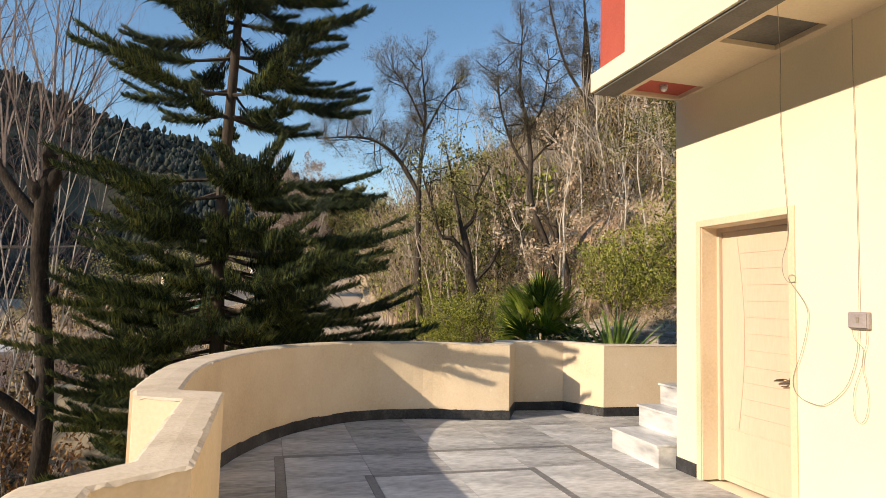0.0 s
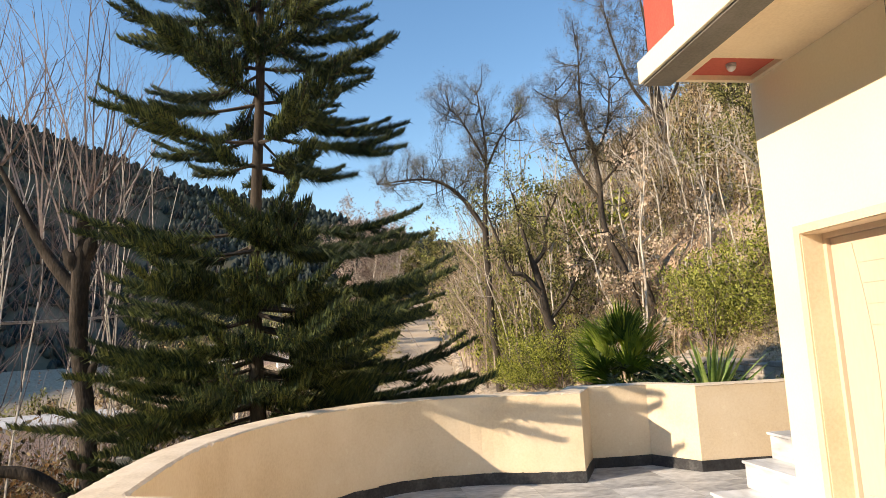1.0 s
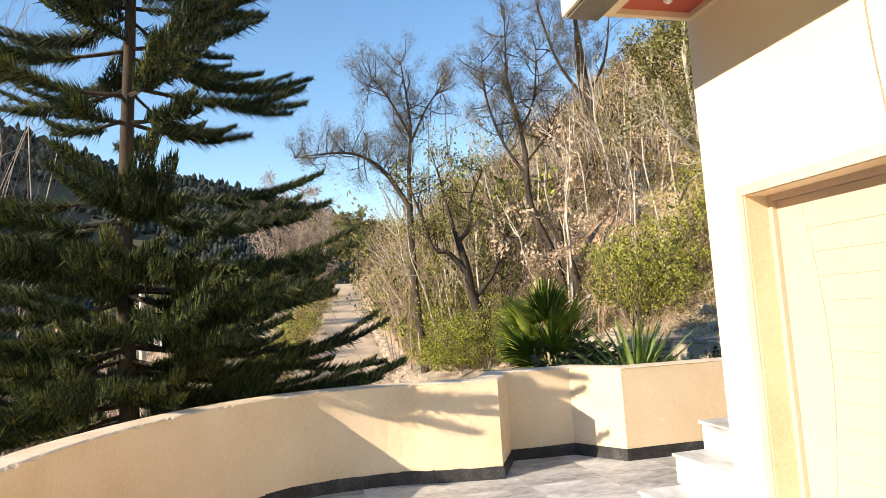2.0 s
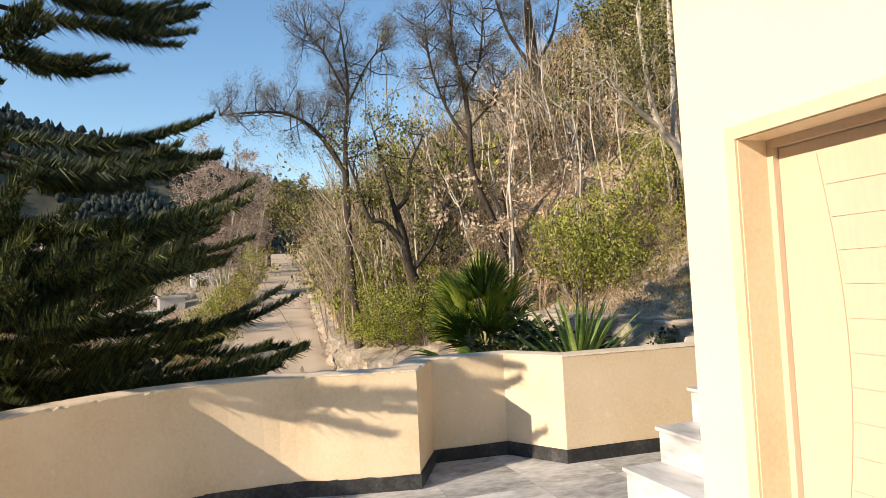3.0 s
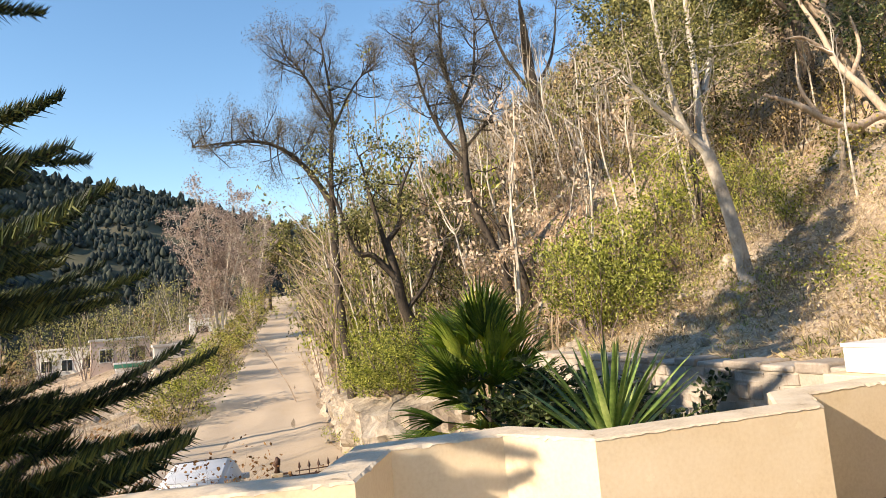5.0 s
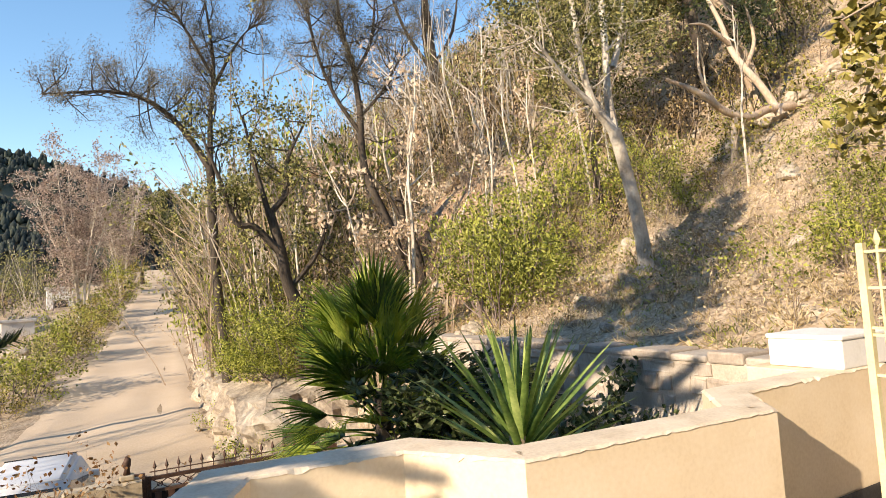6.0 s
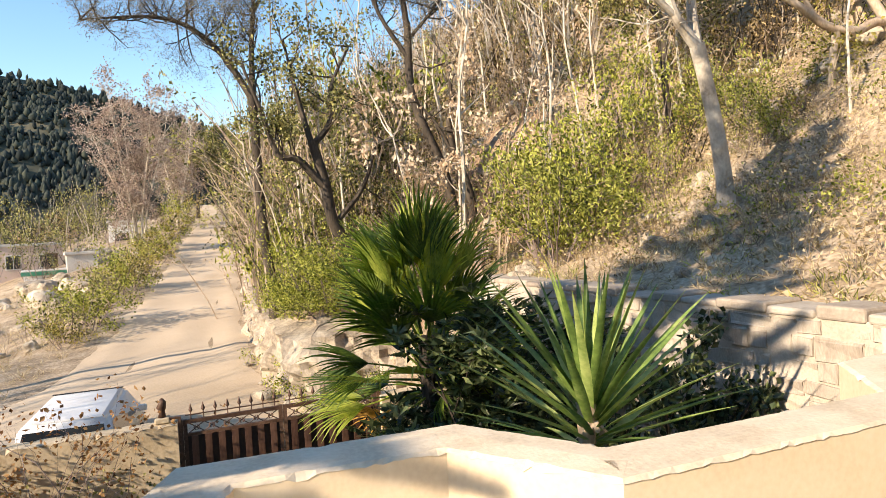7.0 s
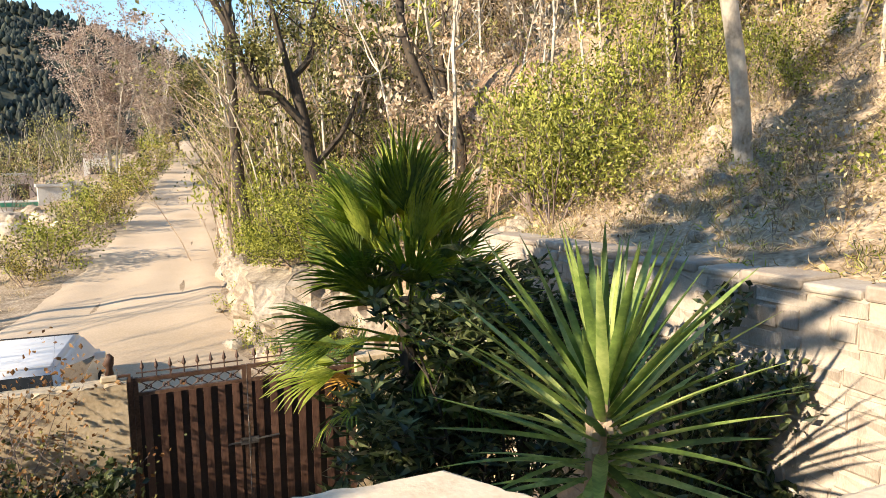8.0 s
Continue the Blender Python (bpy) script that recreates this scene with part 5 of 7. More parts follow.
# dry stone terraces high on the slope
for x0, y0, x1, y1, n in ((12.2, 8.3, 14.2, 6.9, 40), (9.2, 9.8, 12.5, 8.2, 34), (10.5, 12.5, 13.5, 10.0, 30), (6.5, 17.5, 9.5, 16.0, 34), (7.5, 13.5, 9.0, 12.8, 18)):
    def on_line():
        t = float(g.uniform(0, 1))
        return x0 + (x1 - x0) * t + float(g.normal(0, 0.12)), y0 + (y1 - y0) * t + float(g.normal(0, 0.1)), float(g.uniform(0.2, 2.1))

    rock_heap("tumbled_wall", n, on_line, lambda: float(g.uniform(0.09, 0.18)), "grey stones of a tumbled dry wall on the slope")

# ---- the pale tree, its limbs and the fallen limb ----
def limb_path(wood, pts, radii, sides=9, per=4):
    s = [np.array(p, dtype=float) for p in pts]
    q = [2 * s[0] - s[1]] + s + [2 * s[-1] - s[-2]]
    out, rr = [], []
    for i in range(1, len(q) - 2):
        for k in range(per):
            t = k / per
            a, b, c, d = q[i - 1], q[i], q[i + 1], q[i + 2]
            out.append(0.5 * (2 * b + (c - a) * t + (2 * a - 5 * b + 4 * c - d) * t * t + (3 * b - a - 3 * c + d) * t ** 3))
            rr.append(radii[i - 1] + (radii[i] - radii[i - 1]) * t)
    out.append(s[-1])
    rr.append(radii[-1])
    wood.tube(out, rr, sides, cap=False)
    return out


def pale_tree():
    g = rng(71)
    base = (6.82, 7.75, height(6.82, 7.75) - 0.12)
    t = thing("pale_bark_tree", "smooth pale grey tree with a forked leaning trunk", "tree", base)
    rel = lambda pts: [tuple(np.array(p) - np.array(base)) for p in pts]
    wood, tips = Mesh(), []
    limb_path(wood, rel([base, (6.82, 7.72, 1.95), (6.60, 7.62, 2.75), (6.36, 7.55, 3.45), (6.17, 7.5, 3.95)]), (0.17, 0.125, 0.108, 0.10, 0.105), 12)
    part("trunk", wood, BARK_PALE, t, "smooth pale trunk", True)
    limbs = Mesh()
    for pts, rr in (([(6.2, 7.5, 3.88), (5.98, 7.5, 4.1), (5.75, 7.45, 4.3), (5.55, 7.4, 4.75), (5.38, 7.3, 5.4), (5.2, 7.2, 6.4)], (0.085, 0.07, 0.065, 0.055, 0.045, 0.02)),
                    ([(6.17, 7.5, 3.9), (6.2, 7.6, 4.5), (6.32, 7.7, 5.3), (6.4, 7.8, 6.3), (6.5, 7.9, 7.4)], (0.08, 0.065, 0.055, 0.045, 0.02)),
                    ([(5.76, 7.45, 4.28), (5.35, 7.4, 4.5), (4.95, 7.3, 4.75), (4.5, 7.2, 5.1)], (0.05, 0.04, 0.03, 0.012)),
                    ([(6.4, 7.65, 5.0), (6.75, 7.8, 5.6), (7.1, 8.0, 6.4)], (0.06, 0.05, 0.02))):
        p = limb_path(limbs, rel(pts), rr, 8)
        for k in range(4, len(p), 2):
            for _ in range(2):
                d = unit(g.normal(0, 1, 3) + np.array((0, 0, 0.6)))
                grow(g, limbs, p[k], d, g.uniform(0.6, 1.3), 0.014, 1, tips, 0.35, 0.2, (0, 4, 2), 0.55, 0.8, (5, 4, 3, 3), 0.25, 5)
    part("branchwork", limbs, BARK_PALE, t)
    c = np.array([q[0] for q in tips])
    d = np.array([q[1] for q in tips])
    n = 9000
    k = g.integers(0, len(c), n)
    b = c[k] + g.normal(0, 0.12, (n, 3))
    keep = (b[:, 2] > 3.0) | (b[:, 0] > -0.2)
    part("foliage", Mesh().quads(leaf_quads(g, b[keep], d[k][keep] * 0.3, 0.062, 0.017, 0.8)), LEAF_OLIVE, t, "sparse olive leaves")
    return t


pale_tree()
fl = thing("fallen_limb", "grey fallen tree limb lying across the upper slope", "limb", (9.1, 8.6, height(9.1, 8.6)))
wood = Mesh()
o = np.array((9.1, 8.6, height(9.1, 8.6)))
for pts, rr in (([(9.0, 8.9, 5.5), (9.5, 8.6, 5.2), (10.1, 8.45, 4.8), (10.7, 8.35, 4.72), (11.2, 8.3, 4.9), (11.9, 8.2, 5.0)], (0.035, 0.06, 0.075, 0.085, 0.08, 0.09)),
                ([(10.3, 8.4, 4.76), (10.32, 8.5, 4.3), (10.4, 8.6, 3.7)], (0.06, 0.06, 0.07)),
                ([(11.5, 8.25, 4.8), (11.2, 8.4, 5.4), (10.7, 8.6, 6.1), (10.5, 8.7, 6.8), (10.1, 8.8, 7.6)], (0.09, 0.075, 0.065, 0.05, 0.03)),
                ([(9.9, 8.5, 4.95), (9.5, 8.5, 5.5), (9.4, 8.4, 6.2)], (0.04, 0.03, 0.012)),
                ([(10.9, 8.5, 5.8), (11.4, 8.6, 6.5), (11.5, 8.8, 7.4)], (0.05, 0.04, 0.02)),
                ([(10.6, 8.6, 6.3), (9.9, 8.6, 6.6), (9.3, 8.5, 6.5)], (0.045, 0.035, 0.012))):
    limb_path(wood, [tuple(np.array(p) - o) for p in pts], rr, 8)
part("wood", wood, BARK_TAN, fl, smooth=True)


# ---- trees, stems and shrubs on the slope ----
def fine_tree(name, at, trunk, limbs, crown, leaves, leaf, seed, label, mat=None, bark=None, kids=(4, 4, 3), fine=0.9):
    """A tree with a shaped trunk and limbs, fine twigs and a thin crown. Points are in metres from its foot."""
    g = rng(seed)
    t = thing(name, label, "tree", at)
    wood, tips = Mesh(), []
    p = limb_path(wood, trunk[0], trunk[1], 9)
    part("trunk", wood, bark or BARK_DARK, t, smooth=True)
    br = Mesh()
    for pts, rr in limbs:
        q = limb_path(br, pts, rr, 6)
        for k in range(3, len(q)):
            for _ in range(crown[0]):
                d = unit(g.normal(0, 1, 3) + np.array((0, 0, crown[2])))
                grow(g, br, q[k], d, g.uniform(0.6, 1.3) * crown[1], 0.024 * fine, 1, tips, 0.28, 0.3, kids, 0.6, 0.6, (5, 4, 3, 3), 0.2, 5)
    part("branchwork", br, bark or BARK_DARK, t)
    if leaves:
        c = np.array([q[0] for q in tips])
        d = np.array([q[1] for q in tips])
        k = g.integers(0, len(c), leaves)
        b = c[k] + g.normal(0, 0.11, (leaves, 3))
        part("foliage", Mesh().quads(leaf_quads(g, b, d[k] * 0.4, leaf[0], leaf[1], 0.7)), mat or LEAF_HAZE, t)
    return t


def foot(x, y):
    return (x, y, height(x, y) - 0.1)


A = foot(1.85, 17.6)
za = A[2]
fine_tree("acacia_tree", A, ([(0, 0, 0), (-0.05, 0, 2.0), (-0.2, 0, 4.0), (-0.25, 0, 5.3 - za)], (0.16, 0.14, 0.12, 0.11)),
          [([(-0.25, 0, 5.2 - za), (-0.2, 0, 6.6 - za), (-0.05, 0.1, 8.2 - za), (-0.25, 0.2, 10.4 - za)], (0.09, 0.07, 0.05, 0.02)),
           ([(-0.25, 0, 5.2 - za), (-0.9, 0.1, 6.3 - za), (-1.7, 0.2, 7.0 - za), (-2.6, 0.2, 7.15 - za), (-4.0, 0.3, 7.0 - za)], (0.1, 0.08, 0.06, 0.04, 0.015)),
           ([(-0.1, 0.1, 7.4 - za), (0.6, 0.2, 8.8 - za), (1.3, 0.3, 9.7 - za)], (0.05, 0.035, 0.015)),
           ([(-0.1, 0.1, 7.8 - za), (-0.8, -0.1, 9.0 - za), (-1.3, 0, 9.7 - za)], (0.045, 0.035, 0.015))],
          (3, 0.95, 0.45), 42000, (0.065, 0.0075), 81, "dark-stemmed acacia with a thin feathery crown above the road")
B = foot(5.6, 14.2)
zb = B[2]
fine_tree("acacia_tree", B, ([(0, 0, 0), (-0.15, 0.05, 0.7), (-0.35, 0.12, 3.2 - zb), (-0.85, 0.35, 4.7 - zb), (-0.88, 0.38, 6.4 - zb)], (0.15, 0.125, 0.11, 0.095, 0.08)),
          [([(-0.88, 0.38, 6.2 - zb), (-1.0, 0.4, 7.3 - zb), (-1.25, 0.5, 8.6 - zb), (-1.2, 0.5, 10.6 - zb)], (0.075, 0.06, 0.045, 0.015)),
           ([(-0.9, 0.38, 5.6 - zb), (-1.5, 0.5, 6.6 - zb), (-1.9, 0.6, 7.9 - zb), (-2.0, 0.7, 9.3 - zb)], (0.06, 0.045, 0.035, 0.012)),
           ([(-1.0, 0.4, 7.0 - zb), (-0.5, 0.3, 8.0 - zb), (-0.3, 0.3, 9.6 - zb)], (0.05, 0.04, 0.012)),
           ([(-0.88, 0.38, 6.0 - zb), (-0.3, 0.2, 6.7 - zb), (0.2, 0.1, 7.6 - zb)], (0.045, 0.035, 0.012))],
          (3, 0.8, 0.6), 34000, (0.065, 0.008), 82, "dark leaning acacia with a dense feathery crown on the hillside")
C = foot(16.2, 32)
zc = C[2]
fine_tree("acacia_tree", C, ([(0, 0, 0), (0.2, 0, 2.5), (-0.1, 0, 6.0), (-0.4, 0, 9.5)], (0.28, 0.24, 0.2, 0.15)),
          [([(-0.1, 0, 13.5 - zc), (-0.5, 0, 16.5 - zc), (-0.4, 0, 20 - zc), (-0.8, 0, 24 - zc)], (0.16, 0.13, 0.09, 0.03)),
           ([(-0.2, 0, 14.5 - zc), (-1.8, 0, 16.8 - zc), (-2.8, 0, 20 - zc), (-3.2, 0, 22 - zc)], (0.12, 0.09, 0.06, 0.02)),
           ([(-0.2, 0, 14.5 - zc), (1.4, 0, 17.0 - zc), (2.2, 0, 21 - zc)], (0.12, 0.09, 0.02))],
          (3, 1.6, 0.6), 30000, (0.11, 0.013), 83, "tall dark tree with thin bare-looking limbs high on the hill")
# a crooked dark small tree over the rock bank
Dp = foot(3.25, 14.7)
fine_tree("crooked_tree", Dp, ([(0, 0, 0), (-0.15, -0.05, 0.8), (-0.5, -0.1, 1.5), (-0.62, -0.1, 2.3), (-0.85, -0.1, 3.2)], (0.17, 0.15, 0.13, 0.115, 0.10)),
          [([(-0.62, -0.1, 2.2), (-1.2, -0.2, 2.8), (-1.6, -0.2, 2.9), (-1.9, -0.1, 3.9), (-2.2, 0, 4.8)], (0.09, 0.08, 0.065, 0.05, 0.02)),
           ([(-0.85, -0.1, 3.1), (-0.45, -0.1, 3.6), (-0.35, 0, 4.4), (0.1, 0, 5.3)], (0.08, 0.065, 0.05, 0.02)),
           ([(-0.45, -0.1, 1.4), (0.2, -0.2, 2.2), (0.6, -0.2, 3.3)], (0.07, 0.055, 0.02)),
           ([(-0.85, -0.1, 3.1), (-1.1, 0, 4.2), (-1.3, 0.1, 5.4)], (0.07, 0.055, 0.02))],
          (1, 0.8, 0.3), 5200, (0.085, 0.027), 84, "crooked dark-barked small tree with olive leaves", LEAF_OLIVE, BARK_DARK, (0, 4, 2))
E2 = foot(5.85, 14.0)
fine_tree("crooked_tree", E2, ([(0, 0, 0), (-0.05, 0, 0.9), (-0.35, 0.1, 1.9), (-0.45, 0.1, 2.6)], (0.12, 0.10, 0.085, 0.06)),
          [([(-0.35, 0.1, 1.8), (-0.7, 0.2, 2.5), (-1.1, 0.3, 3.0)], (0.05, 0.04, 0.02)), ([(-0.45, 0.1, 2.5), (-0.3, 0.2, 3.3), (-0.4, 0.2, 4.1)], (0.05, 0.035, 0.015))],
          (1, 0.7, 0.4), 300, (0.09, 0.026), 85, "dead-looking dark tree with forked trunk", LEAF_DRY, BARK_DARK, (0, 3, 2))


def sapling(at, tip, r, seed, label, seeds=0, side=5):
    """A tall thin pale stem with a few side twigs, some with dry seed heads."""
    g = rng(seed)
    s = thing("sapling", label, "sapling", at)
    wood, tips = Mesh(), []
    h = np.array(tip) - np.array(at)
    pts = [h * t + np.array((0.16 * math.sin(t * 7 + seed) + 0.05 * math.sin(t * 17 + seed), 0.08 * math.cos(t * 5 + seed), 0)) * t for t in np.linspace(0, 1, 12)]
    wood.tube(pts, np.linspace(r * 0.85, r * 0.25, 12), 6, cap=False)
    for i in range(side):
        k = int(g.integers(3, 10))
        d = unit(h / np.linalg.norm(h) + g.normal(0, 0.55, 3))
        grow(g, wood, pts[k], d, g.uniform(0.25, 0.45) * np.linalg.norm(h) * 0.5, r * 0.4, 1, tips, 0.3, 0.3, (0, 3, 2), 0.5, 0.6, (4, 3, 3), 0.3, 5)
    part("stem", wood, BARK_PALE, s)
    if seeds and tips:
        c = np.array([q[0] for q in tips])
        k = g.integers(0, len(c), seeds)
        part("seed_head", Mesh().quads(leaf_quads(g, c[k] + g.normal(0, 0.10, (seeds, 3)), np.tile((0, 0, -0.6), (seeds, 1)), 0.12, 0.034, 0.6)), LEAF_SEED, s, "hanging dry cream seed heads")["kind"] = "stuff"
    return s


sapling(foot(4.5, 11.8), (4.85, 11.8, 6.6), 0.06, 1, "tall straight pale stem on the slope", 160, 6)
sapling(foot(4.45, 11.7), (2.7, 11.9, 4.5), 0.042, 2, "leaning pale stem with dry seed heads", 420, 7)
sapling(foot(4.6, 11.9), (7.0, 12.3, 5.6), 0.036, 4, "leaning thin pale stem on the slope", 60)
sapling(foot(6.3, 11.5), (6.4, 11.4, 7.2), 0.045, 5, "thin pale winding stem on the slope")
sapling(foot(7.3, 11.5), (6.7, 11.5, 7.4), 0.042, 7, "thin pale winding stem on the slope")
sapling(foot(9.2, 11.5), (8.8, 11.5, 7.6), 0.042, 8, "thin pale winding stem on the slope")
sapling(foot(9.4, 7.6), (9.3, 7.5, 6.4), 0.032, 10, "thin pale stem high on the slope")
sapling(foot(3.4, 18.8), (3.5, 18.9, 9.8), 0.06, 11, "tall pale straight stem rising above the shrubs")
sapling(foot(5.2, 20.5), (5.4, 20.4, 10.5), 0.06, 13, "tall pale straight stem rising above the shrubs")
sapling(foot(5.3, 13.6), (5.5, 13.5, 6.0), 0.04, 14, "pale stem crowned with dry cream seed heads", 520, 6)
sapling(foot(4.3, 16.5), (4.0, 16.5, 6.6), 0.045, 16, "pale stem crowned with dry cream seed heads", 480, 6)
sapling(foot(2.6, 16.2), (1.9, 16.0, 5.4), 0.045, 17, "pale stem leaning over the rock bank", 0, 6)
sapling(foot(2.4, 17.4), (1.2, 17.2, 5.2), 0.04, 19, "pale stem leaning over the rock bank", 0, 6)
sapling(foot(2.5, 19.0), (1.0, 18.8, 5.8), 0.045, 20, "pale stem leaning over the rock bank", 0, 6)
sapling(foot(3.4, 15.8), (3.2, 15.8, 6.0), 0.045, 22, "pale stem rising through the thicket", 0, 7)
sapling(foot(9.8, 15.5), (9.6, 15.4, 9.5), 0.05, 23, "tall pale stem on the slope", 120, 6)
sapling(foot(12.2, 14.0), (11.8, 14.0, 10.0), 0.05, 25, "tall pale stem on the slope", 0, 6)
sapling(foot(8.0, 18.5), (7.8, 18.5, 9.5), 0.05, 26, "tall pale stem on the slope", 120, 6)

for i in range(26):
    y = float(g.uniform(10.8, 24))
    x = lerp_table(FOOT, y) + float(g.uniform(0.8, 9.5))
    if y < 12 and x < 6:
        continue
    h = float(g.uniform(2.6, 5.4))
    p = foot(x, y)
    sapling(p, (x + float(g.normal(-0.15, 0.45)), y + float(g.normal(0, 0.3)), p[2] + h), float(g.uniform(0.03, 0.055)), 300 + i, "thin pale stem with dry seed heads on the slope" if i % 4 == 0 else "thin pale winding stem on the slope", 260 if i % 4 == 0 else 0, 6)


def stem_clump(seed, stems, hgt, leaves, mat_leaf, leaf, lean=(0, 0), spread=1.0, twig=(3, 1), bark=None):
    """Meshes of a clump of thin upright stems with sparse leaves."""
    g = rng(seed)
    wood, tips = Mesh(), []
    for i in range(stems):
        a, q = g.uniform(0, 6.283), g.uniform(0, spread)
        d = unit((math.cos(a) * 0.08 + lean[0] + g.normal(0, 0.13), math.sin(a) * 0.08 + lean[1] + g.normal(0, 0.13), 1))
        grow(g, wood, (math.cos(a) * q, math.sin(a) * q, -0.15), d, hgt * g.uniform(0.4, 1.15), 0.019, 0, tips, 0.2, 0.12, twig, 0.45, 0.55, (3, 3, 3), 0.35, 5)
    w = wood.data("stems")
    w.materials.append(bark or BARK_TAN)
    c = np.array([t[0] for t in tips])
    d = np.array([t[1] for t in tips])
    k = g.integers(0, len(c), leaves)
    f = Mesh().quads(leaf_quads(g, c[k] + g.normal(0, 0.05, (leaves, 3)), d[k] * 0.3, leaf[0] * 0.8, leaf[1] * 0.8, 0.8)).data("foliage")
    f.materials.append(mat_leaf)
    return w, f


def bush_mesh(seed, leaves, mat_leaf, leaf, size=(0.9, 0.9, 1.2), limbs=5):
    g = rng(seed)
    wood, tips = Mesh(), []
    for i in range(limbs):
        a = i * 6.283 / limbs + g.uniform(-0.4, 0.4)
        d = np.array((math.cos(a) * size[0], math.sin(a) * size[1], size[2] * g.uniform(0.4, 1.4)))
        grow(g, wood, (math.cos(a) * 0.1, math.sin(a) * 0.1, -0.1), d, np.linalg.norm(d) * 0.75, 0.02, 0, tips, 0.3, 0.25, (3, 1), 0.6, 0.8, (3, 3, 3), 0.15, 3)
    w = wood.data("stems")
    w.materials.append(TWIG_GREY)
    c = np.array([t[0] for t in tips])
    d = np.array([t[1] for t in tips])
    k = g.integers(0, len(c), leaves)
    b = c[k] + g.normal(0, 0.11, (leaves, 3))
    b[:, 2] = np.maximum(b[:, 2], 0.0)
    f = Mesh().quads(leaf_quads(g, b, d[k] * 0.4 + (0, 0, 0.2), leaf[0], leaf[1], 0.65)).data("foliage")
    f.materials.append(mat_leaf)
    return w, f


def plant(name, kind, x, y, scale, turn, label, group, cat="shrub", tall=1.0):
    ob = thing(name, label, cat, (x, y, height(x, y)), group)
    ob.scale = (scale, scale, scale * tall)
    ob.rotation_euler = (0, 0, turn)
    part("branchwork", kind[0], None, ob)
    part("foliage", kind[1], None, ob)
    return ob


GREEN_B = [bush_mesh(91, 1500, LEAF_GREEN, (0.10, 0.02), (0.65, 0.65, 1.8), 8), bush_mesh(92, 1500, LEAF_LIT, (0.10, 0.02), (0.7, 0.6, 1.7), 8)]
GOLD_F = [bush_mesh(193, 900, LEAF_AUTUMN, (0.11, 0.023)), bush_mesh(194, 900, LEAF_LIT, (0.11, 0.023))]
GREEN_LOW = [bush_mesh(195, 2200, LEAF_LIT, (0.085, 0.02), (0.9, 0.9, 0.95), 10), bush_mesh(196, 2200, LEAF_GREEN, (0.085, 0.02), (0.9, 0.8, 1.05), 10)]
GREEN_F = [bush_mesh(191, 900, LEAF_GREEN, (0.11, 0.023)), bush_mesh(192, 900, LEAF_LIT, (0.11, 0.023))]
OLIVE_B = [bush_mesh(93, 520, LEAF_OLIVE, (0.09, 0.027)), bush_mesh(94, 520, LEAF_OLIVE, (0.08, 0.022), (1.0, 0.8, 1.4))]
DRY_B = [bush_mesh(95, 550, LEAF_DRY, (0.07, 0.02), (1, 1, 0.8)), bush_mesh(96, 500, LEAF_DRY, (0.08, 0.022), (0.8, 1, 1.0))]
STEMS = [stem_clump(97, 8, 3.2, 420, LEAF_OLIVE, (0.10, 0.028)), stem_clump(98, 8, 3.6, 200, LEAF_DRY, (0.09, 0.024)), stem_clump(99, 7, 4.2, 420, LEAF_LIT, (0.10, 0.028))]
LEAN = [stem_clump(101, 10, 3.8, 320, LEAF_OLIVE, (0.10, 0.028), (-0.22, -0.08), 1.1, (3, 1), TWIG_PALE), stem_clump(102, 12, 3.6, 40, LEAF_DRY, (0.08, 0.02), (-0.28, -0.08), 1.1, (3, 1), TWIG_PALE)]
GR, OL, DR, SM = "green bushes on the slope", "olive bushes on the slope", "dry shrubs on the slope", "thin stems on the slope"
LG, LO, LD, LS = "bright yellow-green leafy bush on the slope", "dull olive scrub bush on the slope", "dry brown scrub on the slope", "clump of thin pale leggy stems on the slope"
g = rng(66)
for x, y, s in ((5.1, 9.5, 0.85), (5.8, 9.7, 0.95), (5.4, 10.3, 1.1), (6.2, 10.3, 1.05), (6.0, 11.2, 1.15), (6.9, 11.0, 0.95), (7.6, 9.9, 0.55), (6.8, 12.2, 0.95), (8.6, 8.6, 0.6), (8.4, 11.6, 0.9), (9.4, 9.9, 0.6), (9.8, 6.2, 0.6),
                (6.4, 4.3, 0.5), (6.9, 4.0, 0.6), (7.4, 4.9, 0.45), (6.1, 3.7, 0.5), (9.0, 12.6, 1.0), (10.2, 11.2, 0.8)):
    plant("bush", GREEN_B[int(g.integers(0, 2))], x, y, s * float(g.uniform(0.75, 1.15)), float(g.uniform(0, 6.28)), LG, GR, "shrub", float(g.uniform(0.85, 1.25)))
for x, y, s in ((2.3, 14.3, 0.75), (2.9, 13.9, 0.7), (1.95, 15.2, 0.7), (2.0, 16.3, 0.75), (2.6, 15.2, 0.8), (3.5, 13.8, 0.8), (3.9, 13.2, 0.7), (1.9, 17.6, 0.7), (4.4, 12.3, 0.6), (2.1, 19.2, 0.8)):
    plant("bush", (GREEN_F if g.random() < 0.6 else OLIVE_B)[int(g.integers(0, 2))], x, y, s, float(g.uniform(0, 6.28)), LG, GR)
for x, y, s in ((2.1, 20.5, 1.0), (2.2, 22, 1.0), (2.4, 23.5, 1.05), (2.6, 25, 1.0), (2.9, 27, 1.1), (3.3, 29, 1.1), (2.8, 21.5, 1.0), (3.2, 24, 1.1), (3.8, 32, 1.1), (4.2, 35, 1.1), (4.8, 39, 1.2), (2.4, 18.5, 0.9), (2.9, 19.5, 1.0)):
    plant("stem_clump", LEAN[int(g.integers(0, 2))], x, y, s, float(g.normal(0, 0.4)), "clump of pale stems leaning over the road", SM)
